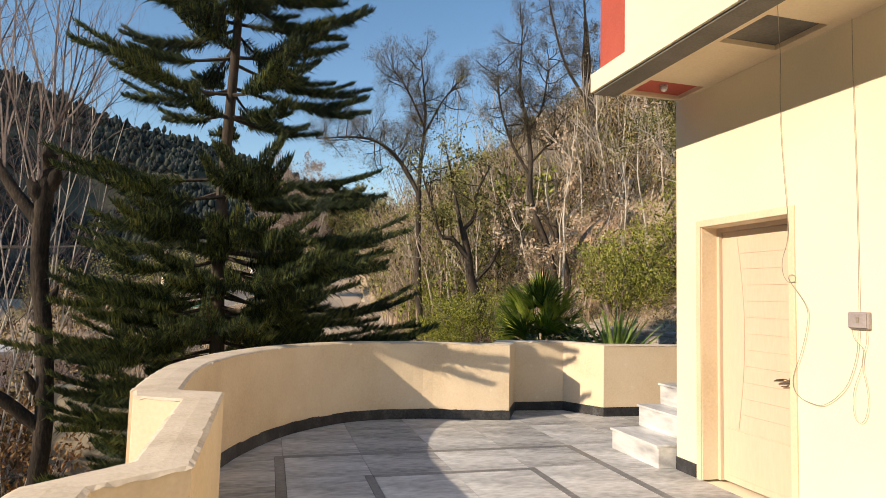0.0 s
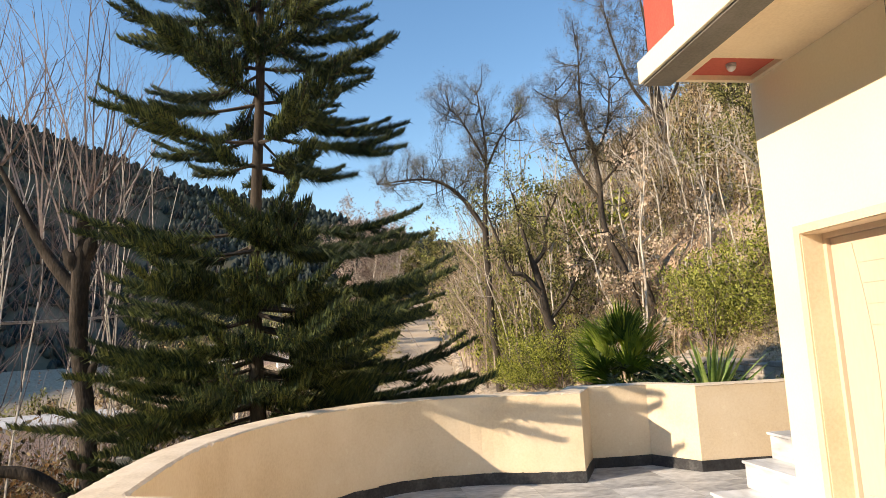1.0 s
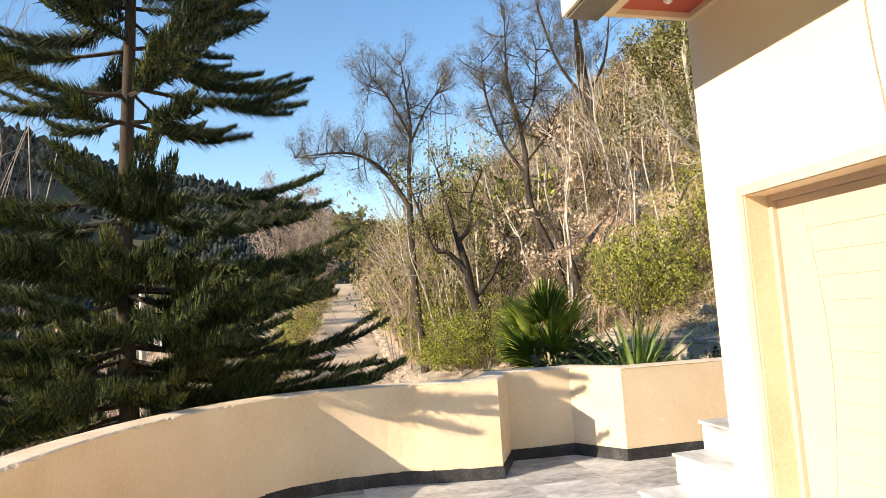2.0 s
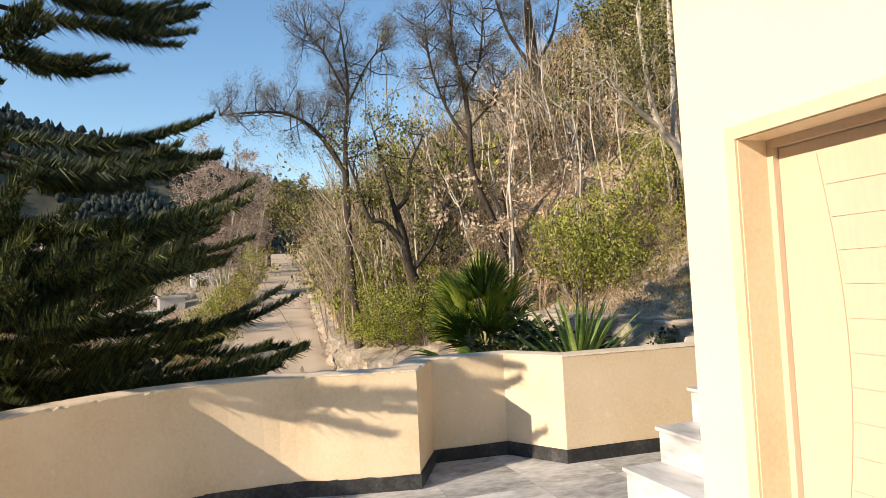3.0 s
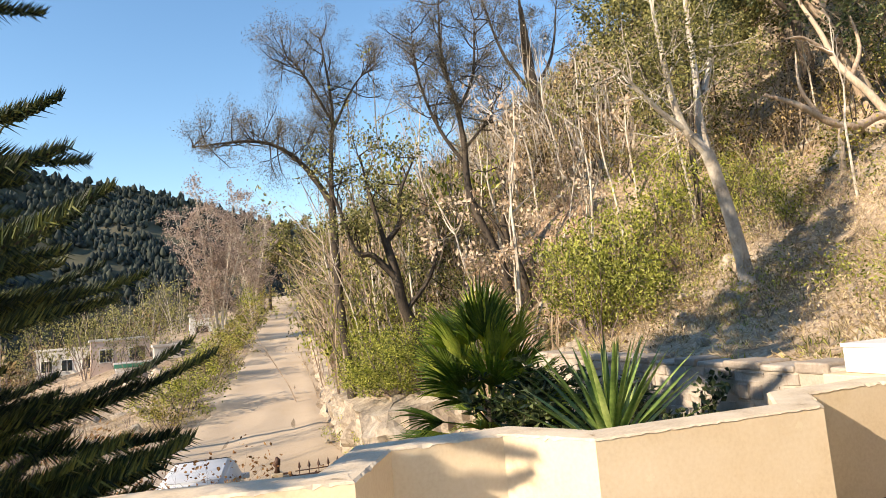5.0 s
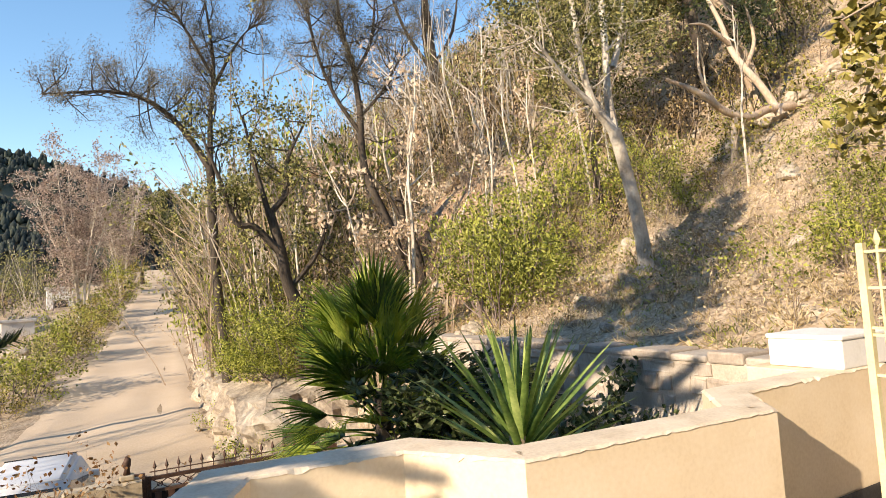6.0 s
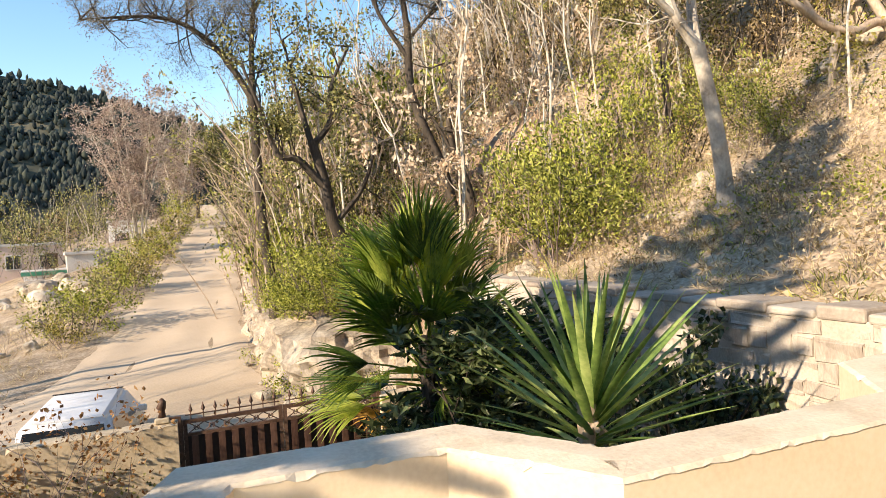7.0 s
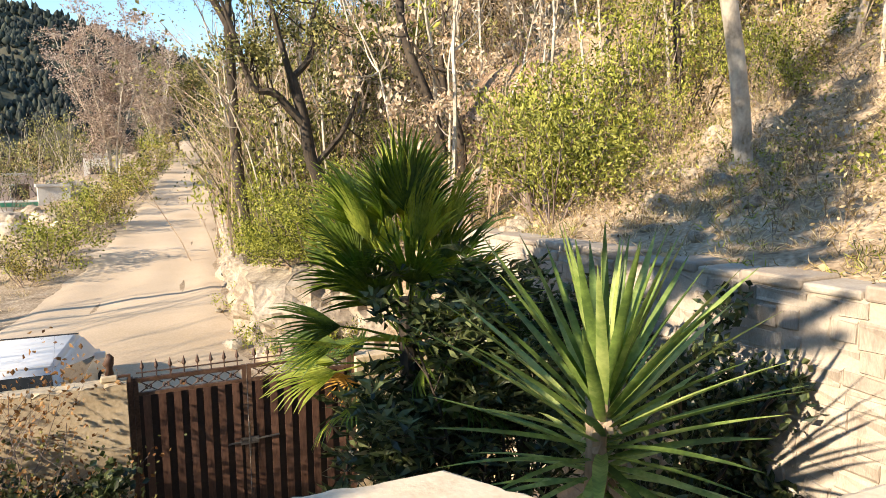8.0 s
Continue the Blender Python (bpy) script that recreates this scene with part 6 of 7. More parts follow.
for x, y, s in ((2.6, 14.5, 0.8), (3.0, 14.2, 0.8), (3.5, 13.9, 0.75), (2.35, 15.0, 0.75), (3.9, 13.6, 0.6), (2.2, 15.8, 0.7)):
    plant("bush", GREEN_B[int(g.integers(0, 2))], x, y, s, float(g.uniform(0, 6.28)), "bright green bush spilling over the rock bank", GR)
for x, y, s in ((2.55, 14.1, 0.7), (3.0, 13.85, 0.75), (2.35, 14.7, 0.72), (2.15, 15.5, 0.75), (2.2, 16.4, 0.7), (2.2, 17.4, 0.8), (2.3, 18.6, 0.75), (3.6, 13.6, 0.7), (2.85, 14.7, 0.8), (2.4, 20.0, 0.85)):
    plant("bush", GREEN_LOW[int(g.integers(0, 2))], x, y, s, float(g.uniform(0, 6.28)), "bright green bush spilling over the rock bank", GR, "shrub", float(g.uniform(0.9, 1.15)))
# the thicket above the rock bank
for i in range(15):
    x, y = float(g.uniform(2.3, 4.2)), float(g.uniform(15.6, 22))
    k = float(g.random())
    kd = OLIVE_B if k < 0.62 else GREEN_F
    plant("bush", kd[int(g.integers(0, 2))], x, y, float(g.uniform(0.9, 1.5)), float(g.uniform(0, 6.28)), LO, OL, "shrub", float(g.uniform(1.0, 1.6)))
for i in range(13):
    x, y = float(g.uniform(2.0, 4.2)), float(g.uniform(15.5, 26))
    plant("stem_clump", (STEMS + LEAN)[int(g.integers(0, 5))], x, y, float(g.uniform(1.2, 1.8)), float(g.uniform(0, 6.28)), LS, SM)
# tall growth along the foot of the slope beside the road
for i in range(30):
    y = float(g.uniform(20, 46))
    x = lerp_table(FOOT, y) + float(g.uniform(0.3, 5.0))
    plant("stem_clump", (STEMS + LEAN)[int(g.integers(0, 5))], x, y, float(g.uniform(1.4, 2.0)), float(g.uniform(0, 6.28)), LS, SM)
for i in range(26):
    y = float(g.uniform(19, 44))
    x = lerp_table(FOOT, y) + float(g.uniform(0.5, 5.5))
    plant("bush", (OLIVE_B + GREEN_F)[int(g.integers(0, 4))], x, y, float(g.uniform(1.5, 2.3)), float(g.uniform(0, 6.28)), LO, OL, "shrub", float(g.uniform(1.2, 1.8)))
# low dry growth on the open slope
for i in range(34):
    x, y = float(g.uniform(7.6, 15)), float(g.uniform(3.5, 12.5))
    if x < 8.2 and 6.8 < y < 9:
        continue
    plant("bush", (DRY_B if g.random() < 0.65 else OLIVE_B)[int(g.integers(0, 2))], x, y, float(g.uniform(0.3, 0.65)), float(g.uniform(0, 6.28)), LD, DR)
earth = Mesh()
n = 48
earth.add([(3.9 + 5.1 * i / n, 12.2 + 6.2 * j / n, height(3.9 + 5.1 * i / n, 12.2 + 6.2 * j / n) + 0.05 + 0.05 * smooth_noise(i * 0.4, j * 0.4, 33) - 0.35 * max(0, ((i / n - 0.5) ** 2 + (j / n - 0.5) ** 2) * 4.4 - 0.6 + 0.3 * smooth_noise(i * 0.2, j * 0.2, 34)))
           for j in range(n + 1) for i in range(n + 1)], [(j * (n + 1) + i, j * (n + 1) + i + 1, (j + 1) * (n + 1) + i + 1, (j + 1) * (n + 1) + i) for j in range(n) for i in range(n)])
single("ground_slip", earth, EARTH, "bare reddish earth of a small slip on the slope", "ground", "structure", smooth=True)


def slip(x, y):
    return 4.0 < x < 8.8 and 11.9 < y < 18.4


made = 0
while made < 230:
    y = float(g.uniform(8.5, 62)) if made % 3 else float(g.uniform(10, 26))
    s = float(g.uniform(0.3, 26)) * (0.4 + y / 60)
    x = lerp_table(FOOT, y) + s
    if y < 11 and x < 8:
        continue
    if abs(x - 6.8) < 1.2 and y < 9.5:
        continue
    if slip(x, y):
        continue
    r = float(g.random())
    turn = float(g.uniform(0, 6.28))
    if y < 12 and x > 8.5 and r < 0.4:
        plant("bush", DRY_B[int(g.integers(0, 2))], x, y, float(g.uniform(0.4, 0.7)), turn, LD, DR)
    elif r < 0.20:
        plant("stem_clump", STEMS[int(g.integers(0, 3))], x, y, float(g.uniform(0.7, 1.25)), turn, LS, SM)
    elif r < 0.56:
        plant("bush", OLIVE_B[int(g.integers(0, 2))], x, y, float(g.uniform(0.6, 1.15)) * (1 + y * 0.006), turn, LO, OL)
    elif r < 0.80:
        plant("bush", GREEN_F[int(g.integers(0, 2))], x, y, float(g.uniform(0.5, 0.9)), turn, LG, GR)
    else:
        plant("bush", DRY_B[int(g.integers(0, 2))], x, y, float(g.uniform(0.5, 1.0)), turn, LD, DR)
    made += 1

# larger scrub over the upper slope
SCRUB = [bush_mesh(104, 380, LEAF_SCRUB, (0.17, 0.05), (1.1, 1.1, 1.2)), bush_mesh(105, 380, LEAF_OLIVE, (0.16, 0.045), (1.0, 1.2, 1.5)), bush_mesh(106, 320, LEAF_DRY, (0.16, 0.045), (1.1, 1.0, 1.0))]
made = 0
while made < 180:
    y = float(g.uniform(14, 95))
    s = float(g.uniform(3, 46))
    x = lerp_table(FOOT, y) + s
    if math.hypot(x, y) < 17 or x < 0.10 * y or slip(x, y):
        continue
    k = int(g.choice(3, p=(0.5, 0.3, 0.2)))
    plant("scrub", SCRUB[k], x, y, float(g.uniform(0.9, 1.7)), float(g.uniform(0, 6.28)), "brownish olive scrub covering the upper slope", "scrub on the upper slope", "shrub", float(g.uniform(0.8, 1.5)))
    made += 1

# grass, straw and litter
def tufts(name, region, n, blades, size, mat, seed, label, keep=None):
    g = rng(seed)
    q = []
    for i in range(n):
        x, y = float(g.uniform(region[0], region[1])), float(g.uniform(region[2], region[3]))
        if keep and not keep(x, y):
            continue
        z = height(x, y)
        a = g.uniform(0, 6.283, blades)
        d = np.stack([np.cos(a) * 0.7, np.sin(a) * 0.7, g.uniform(0.3, 1.1, blades)], axis=1)
        b = np.array((x, y, z - 0.01)) + np.stack([np.cos(a), np.sin(a), 0 * a], axis=1) * g.uniform(0, 0.09, (blades, 1))
        q.append(leaf_quads(g, b, d, size, 0.006, 0.25, 0.7))
    ob = single(name, Mesh().quads(np.concatenate(q)), mat, label, "grass", "stuff")
    return ob


on_hill = lambda x, y: x > lerp_table(FOOT, y) + 0.15
tufts("dry_grass", (4.3, 13, 2.5, 13), 1900, 10, 0.18, STRAW, 111, "dry straw grass on the slope", on_hill)
tufts("dry_grass", (1.6, 24, 12, 34), 1600, 9, 0.28, STRAW, 112, "dry straw grass on the slope", on_hill)
tufts("green_weeds", (4.3, 13, 3, 14), 1500, 9, 0.16, LEAF_LIT, 113, "green weeds among the straw", lambda x, y: on_hill(x, y) and smooth_noise(x * 0.6, y * 0.6, 9) > 0.05)
tufts("bank_weeds", (1.4, 5, 13, 24), 700, 9, 0.2, LEAF_OLIVE, 114, "weeds along the top of the rock bank", on_hill)
g = rng(115)
q = []
for i in range(3500):
    y = float(g.uniform(3, 26))
    x = lerp_table(FOOT, y) + float(g.uniform(0.1, 12))
    q.append((x, y, height(x, y) + 0.015))
q = np.array(q)
single("leaf_litter", Mesh().quads(leaf_quads(g, q, g.normal(0, 1, (len(q), 3)) * (1, 1, 0.25), 0.09, 0.03, 0.2)), LEAF_DRY, "dead leaves scattered on the slope", "leaf litter", "stuff")


# ---- undergrowth that covers the slope ----
def undergrowth(name, n, region, tall, radius, leaves, leaf, mat_wood, mat_leaf, seed, label, keep, lean=(0, 0)):
    """Crowded thin stems with side shoots, and small leaves hung about them."""
    g = rng(seed)
    wood, spots = Mesh(), []
    made = 0
    while made < n:
        y = float(g.uniform(region[0], region[1]))
        x = lerp_table(FOOT, y) + float(g.uniform(region[2], region[3]))
        made += 1
        if not keep(x, y):
            continue
        o = np.array((x, y, height(x, y) - 0.05))
        hh = tall * g.uniform(0.45, 1.15)
        for _ in range(2):
            d = unit((lean[0] + g.normal(0, 0.28), lean[1] + g.normal(0, 0.28), 1.0))
            mid = o + d * hh * 0.5
            tip = mid + unit(d + g.normal(0, 0.3, 3)) * hh * 0.55
            wood.tube([o, mid, tip], (radius, radius * 0.7, radius * 0.25), 3, cap=False)
            for k in range(2):
                q = mid + (tip - mid) * g.uniform(0, 0.7)
                e = q + unit(d + g.normal(0, 0.6, 3)) * hh * g.uniform(0.2, 0.4)
                wood.tube([q, e], (radius * 0.5, radius * 0.2), 3, cap=False)
                spots += [e, q + (e - q) * 0.5]
            spots += [tip, mid]
    ob = thing(name, label, "undergrowth", (0, 0, 0), kind="stuff")
    part("stem_mass", wood, mat_wood, ob)["kind"] = "stuff"
    c = np.array(spots)[g.integers(0, len(spots), leaves)]
    q = leaf_quads(g, c + g.normal(0, 0.13, (leaves, 3)), np.tile((0, 0, 0.15), (leaves, 1)), leaf[0], leaf[1], 0.8)
    part("leaf_mass", Mesh().quads(q), mat_leaf, ob)["kind"] = "stuff"
    return ob


def open_slope(x, y):
    return not (x < 9.5 and y < 10.5) and not (y < 13 and x < 5) and not slip(x, y)


def patch(x, y, k, lim):
    return open_slope(x, y) and smooth_noise(x * 0.55, y * 0.55, k) > lim


undergrowth("hill_undergrowth", 1000, (10, 30, 0.3, 16), 1.5, 0.016, 30000, (0.085, 0.026), BARK_TAN, LEAF_SCRUB, 201, "tangled brownish undergrowth covering the slope", lambda x, y: patch(x, y, 14, 0.0))
undergrowth("hill_undergrowth", 850, (8, 28, 2, 18), 1.1, 0.012, 15000, (0.09, 0.028), BARK_TAN, LEAF_AUTUMN, 202, "yellowing undergrowth covering the slope", lambda x, y: patch(x, y, 15, 0.12))
undergrowth("hill_undergrowth", 1500, (26, 75, 0.5, 40), 2.4, 0.024, 42000, (0.17, 0.05), BARK_TAN, LEAF_SCRUB, 203, "tangled brownish undergrowth on the upper slope", lambda x, y: smooth_noise(x * 0.3, y * 0.3, 16) > -0.05)
undergrowth("hill_undergrowth", 900, (9, 30, 0.5, 20), 1.7, 0.02, 17000, (0.08, 0.024), BARK_DARK, LEAF_SCRUB, 207, "dark leggy undergrowth covering the slope", lambda x, y: patch(x, y, 17, 0.05))
undergrowth("hill_undergrowth", 500, (3, 14, 4.5, 16), 0.7, 0.007, 9000, (0.07, 0.018), TWIG_PALE, LEAF_LIT, 204, "thin yellowish undergrowth on the dry slope", lambda x, y: (x > 7.4 or (x > 6 and y > 8.6)) and smooth_noise(x * 0.6, y * 0.6, 18) > 0.1)

undergrowth("bank_thicket", 200, (16, 40, 1.3, 6.5), 4.4, 0.022, 26000, (0.08, 0.02), BARK_TAN, LEAF_SCRUB, 208, "tall grey-brown thicket on the bank above the road", lambda x, y: not slip(x, y), (-0.3, -0.08))
undergrowth("bank_thicket", 420, (18, 55, 2, 16), 4.2, 0.024, 30000, (0.085, 0.022), BARK_DARK, LEAF_SCRUB, 209, "dark leggy thicket on the upper bank", lambda x, y: smooth_noise(x * 0.3, y * 0.3, 19) > -0.1)
undergrowth("bank_thicket", 90, (13, 40, 1, 11), 5.6, 0.036, 1500, (0.10, 0.03), BARK_PALE, LEAF_SEED, 210, "tall thin pale stems above the bank", lambda x, y: not slip(x, y))

undergrowth("slip_growth", 260, (11.6, 18.6, 0.2, 7.5), 1.3, 0.014, 3000, (0.08, 0.024), BARK_TAN, LEAF_DRY, 221, "sparse dry stems and dead leaves on the earth slip", lambda x, y: slip(x, y))
undergrowth("slip_growth", 120, (11.6, 18.6, 0.2, 7.5), 1.0, 0.012, 2600, (0.08, 0.026), TWIG_GREY, LEAF_OLIVE, 222, "small olive weeds on the earth slip", lambda x, y: slip(x, y))

# dark broad-leaved trees at the top of the near slope
TH = foot(12.4, 9.2)
zt = TH[2]
fine_tree("shade_tree", TH, ([(0, 0, 0), (-0.3, 0.1, 1.0), (-0.7, 0.2, 2.0), (-1.1, 0.3, 3.0)], (0.2, 0.16, 0.13, 0.11)),
          [([(-0.7, 0.2, 2.0), (-1.5, 0.2, 2.9), (-2.2, 0.3, 3.4)], (0.08, 0.06, 0.02)), ([(-1.1, 0.3, 2.9), (-1.2, 0.6, 4.0), (-1.6, 0.8, 5.0)], (0.08, 0.06, 0.02)), ([(-0.9, 0.3, 2.5), (0.0, 0.5, 3.6), (0.5, 0.6, 4.6)], (0.08, 0.06, 0.02))],
          (3, 1.1, 0.3), 24000, (0.095, 0.03), 211, "dark broad-leaved tree leaning over the slope", LEAF_DARK, BARK_TAN, (0, 4, 2))
TI = foot(14.6, 12.5)
fine_tree("shade_tree", TI, ([(0, 0, 0), (-0.1, 0, 1.2), (-0.3, 0, 2.4), (-0.3, 0, 3.4)], (0.2, 0.16, 0.13, 0.11)),
          [([(-0.3, 0, 2.2), (-1.4, 0.1, 3.2), (-2.3, 0.2, 3.8)], (0.08, 0.06, 0.02)), ([(-0.3, 0, 3.2), (-0.4, 0.4, 4.4), (-0.6, 0.5, 5.4)], (0.08, 0.06, 0.02)), ([(-0.3, 0, 2.8), (0.8, 0.2, 3.8), (1.5, 0.3, 4.4)], (0.08, 0.06, 0.02))],
          (3, 1.3, 0.3), 24000, (0.10, 0.032), 212, "dark broad-leaved tree on the upper slope", LEAF_OLIVE, BARK_DARK, (0, 4, 2))
TJ = foot(8.6, 3.2)
fine_tree("young_tree", TJ, ([(0, 0, 0), (-0.2, 0.1, 0.8), (-0.6, 0.2, 1.4), (-1.0, 0.3, 1.9)], (0.06, 0.05, 0.04, 0.03)),
          [([(-0.6, 0.2, 1.4), (-1.4, 0.4, 1.5), (-2.4, 0.6, 0.9)], (0.03, 0.025, 0.01)), ([(-1.0, 0.3, 1.9), (-1.7, 0.5, 2.0), (-2.6, 0.7, 1.6)], (0.03, 0.025, 0.01)), ([(-0.9, 0.3, 1.8), (-1.4, 0.1, 1.9), (-2.2, 0.3, 1.2)], (0.03, 0.02, 0.01)), ([(-0.3, 0.1, 0.9), (-1.0, 0.3, 0.9), (-1.7, 0.4, 0.4)], (0.03, 0.02, 0.01))],
          (1, 0.5, -0.3), 1300, (0.13, 0.05), 213, "young tree with hanging yellow-green leaves", LEAF_AUTUMN, BARK_TAN, (0, 3, 2))
TK = foot(9.6, 11.6)
fine_tree("shade_tree", TK, ([(0, 0, 0), (-0.2, 0, 1.4), (-0.1, 0, 2.8), (0.1, 0, 4.0)], (0.09, 0.075, 0.065, 0.06)),
          [([(-0.1, 0, 2.6), (-1.1, 0.2, 3.8), (-1.9, 0.3, 5.2)], (0.07, 0.05, 0.02)), ([(0.1, 0, 3.8), (-0.2, 0.2, 5.2), (-0.4, 0.3, 6.8)], (0.07, 0.05, 0.02)), ([(0, 0, 3.2), (1.0, 0.2, 4.4), (1.7, 0.3, 5.8)], (0.07, 0.05, 0.02))],
          (3, 1.1, 0.4), 22000, (0.09, 0.028), 214, "olive-leaved tree rising behind the pale trunk", LEAF_OLIVE, BARK_DARK, (0, 4, 2))
wt = thing("white_sheet", "white plastic sheet caught on the hillside", "sheet", (20.7, 26.0, height(20.7, 26.0)))
part("body", rounded_box(-0.5, 0.5, -0.3, 0.3, 0.4, 0.95, 0.12, 2), WHITE_PAINT, wt)
undergrowth("slope_weeds", 420, (3, 10, 0.6, 5.5), 0.45, 0.005, 6000, (0.06, 0.014), TWIG_PALE, STRAW, 205, "dry weeds scattered over the open slope", lambda x, y: True)
undergrowth("slope_weeds", 260, (3, 12, 0.8, 7), 0.4, 0.005, 5000, (0.06, 0.016), TWIG_PALE, LEAF_LIT, 206, "yellow-green weeds scattered over the open slope", lambda x, y: smooth_noise(x * 0.7, y * 0.7, 12) > 0.0)


# ---- beside the road and in the valley ----
g = rng(120)
for x0, y, k in ((-0.9, 22.5, 0.8), (-1.0, 23.4, 1.15), (-0.7, 24.4, 1.25), (-1.5, 24.2, 0.9), (-0.8, 25.6, 1.0), (-1.2, 27.0, 0.7), (-0.7, 30.0, 0.9), (-0.9, 31.2, 1.3), (-0.6, 32.5, 1.2), (-1.4, 33.0, 1.0), (-0.7, 36, 1.2),
                 (-0.9, 39, 1.4), (-0.6, 42, 1.3), (-1.2, 44, 1.5), (-0.7, 48, 1.6), (-0.6, 53, 1.6), (-0.8, 58, 1.8), (-0.7, 64, 1.8)):
    plant("bush", (GOLD_F + OLIVE_B[:1])[int(g.integers(0, 3))], lerp_table(ROAD_L, y) + x0, y, k, float(g.uniform(0, 6.28)), "yellow-green bush along the road's lower edge", "bushes along the road", "shrub", float(g.uniform(0.8, 1.15)))
for i in range(16):
    y = float(g.uniform(26, 66))
    x = lerp_table(ROAD_L, y) - float(g.uniform(0.8, 2.2))
    plant("bush", OLIVE_B[int(g.integers(0, 2))], x, y, float(g.uniform(0.6, 1.1)), float(g.uniform(0, 6.28)), "olive bush along the road's lower edge", "bushes along the road")


def seedy_tree(at, h, wid, seed, label, leaves, mat):
    """A slender tree of several pale stems with a broad crown of faded seed heads."""
    g = rng(seed)
    limbs = []
    for i in range(6):
        a = i * 1.05
        r = wid * g.uniform(0.3, 0.9)
        limbs.append(([(0.15 * math.cos(a), 0.15 * math.sin(a), 0.2), (0.3 * r * math.cos(a), 0.3 * r * math.sin(a), h * 0.35), (0.7 * r * math.cos(a), 0.7 * r * math.sin(a), h * 0.65), (r * math.cos(a), r * math.sin(a), h * g.uniform(0.8, 1.0))], (0.08, 0.06, 0.045, 0.015)))
    return fine_tree("seed_tree", at, ([(0, 0, -0.2), (0, 0, 0.3), (0.02, 0, 0.6)], (0.14, 0.12, 0.1)), limbs, (3, 1.4, 0.4), leaves, (0.15, 0.045), seed, label, mat, BARK_PALE, (0, 4, 3))


seedy_tree(foot(-2.4, 46), 10.5, 3.2, 131, "slender tree with a faded pinkish crown beside the road", 15000, LEAF_PINK)
seedy_tree(foot(0.2, 60), 8.5, 3.0, 132, "slender tree with a faded pinkish crown beside the road", 8000, LEAF_PINK)
fine_tree("road_tree", foot(2.0, 66), ([(0, 0, -0.2), (0, 0, 1.2), (0.1, 0, 2.4)], (0.2, 0.17, 0.15)),
          [([(0.1, 0, 2.2), (-1.2, 0, 4.2), (-1.8, 0, 6.5)], (0.1, 0.07, 0.02)), ([(0.1, 0, 2.2), (0.9, 0, 4.6), (1.4, 0, 7)], (0.1, 0.07, 0.02)), ([(0.1, 0, 2.2), (0.2, 0.5, 5), (0, 0, 8)], (0.1, 0.07, 0.02))],
          (3, 1.7, 0.2), 6000, (0.25, 0.08), 133, "dark green tree where the road bends", LEAF_OLIVE, BARK_DARK, (0, 4, 3))
fine_tree("road_tree", foot(7.8, 92), ([(0, 0, -0.2), (0, 0, 1.5), (0.1, 0, 3)], (0.25, 0.2, 0.15)),
          [([(0.1, 0, 2.8), (-2, 0, 5), (-3, 0, 8)], (0.1, 0.07, 0.02)), ([(0.1, 0, 2.8), (2, 0, 5), (3.0, 0, 8)], (0.1, 0.07, 0.02)), ([(0.1, 0, 2.8), (0.2, 1, 6), (0, 0, 10)], (0.1, 0.07, 0.02))],
          (4, 2.4, 0.2), 7000, (0.35, 0.12), 134, "dark green tree at the end of the road", LEAF_OLIVE, BARK_DARK, (0, 4, 3))


# bare trees and brush on the valley side
def bare_kind(seed, h, stems, kids=(8, 6, 2)):
    g = rng(seed)
    wood, tips, stem = Mesh(), [], Mesh()
    for i in range(stems):
        a = g.uniform(0, 6.283)
        d = unit((math.cos(a) * 0.2, math.sin(a) * 0.2, 1))
        grow(g, wood, (math.cos(a) * 0.12, math.sin(a) * 0.12, -0.2), d, h * g.uniform(0.75, 1.05), 0.0025 * h, 0, tips, 0.22, 0.22, kids, 0.42, 0.62, (6, 4, 3, 3), 0.25, 7, stem)
    w, t = wood.data("limbs"), stem.data("stems")
    w.materials.append(TWIG_DARK)
    t.materials.append(BARK_PALE)
    return w, t


BARE = [bare_kind(141, 9.5, 4), bare_kind(142, 8.5, 4), bare_kind(143, 5.0, 6, (5, 4, 3))]


def bare_tree(x, y, s, turn, k, z=None):
    ob = thing("bare_tree", "leafless pale-barked tree on the valley side", "tree", (x, y, height(x, y) if z is None else z), "bare trees in the valley")
    ob.scale, ob.rotation_euler = (s, s, s), (0, 0, turn)
    part("trunk", BARE[k][1], None, ob)
    part("branchwork", BARE[k][0], None, ob)
    return ob


for x, y, s, k in ((-8.6, 7.2, 0.95, 0), (-10.4, 9.5, 1.05, 1), (-12.5, 7.5, 1.0, 0), (-9.0, 12.5, 1.0, 0), (-14.5, 12, 1.1, 1), (-11.5, 15.5, 1.1, 0), (-8.2, 4.6, 0.55, 2), (-10.2, 4.0, 0.7, 2),
                   (-7.2, 17.0, 0.6, 2), (-9.5, 19.0, 0.7, 2), (-6.2, 16.0, 0.55, 2), (-8.0, 21.5, 0.8, 2), (-12, 24, 1.0, 2), (-16, 18, 1.0, 1), (-5.6, 7.6, 0.55, 2), (-7.0, 5.6, 0.5, 2), (-13.5, 2.5, 0.9, 1), (-18, 8, 1.1, 0), (-12.0, 10.6, 1.15, 1), (-8.2, 8.6, 0.85, 0)):
    bare_tree(x, y, s, float(g.uniform(0, 6.28)), k)
for x, y, s in ((-6.5, 58, 1.0), (-8.5, 62, 1.3), (-10.5, 60, 1.2), (-5.2, 54, 0.8), (-7.4, 66, 1.4), (-12.5, 56, 1.2)):
    bare_tree(x, y, s, float(g.uniform(0, 6.28)), 2)
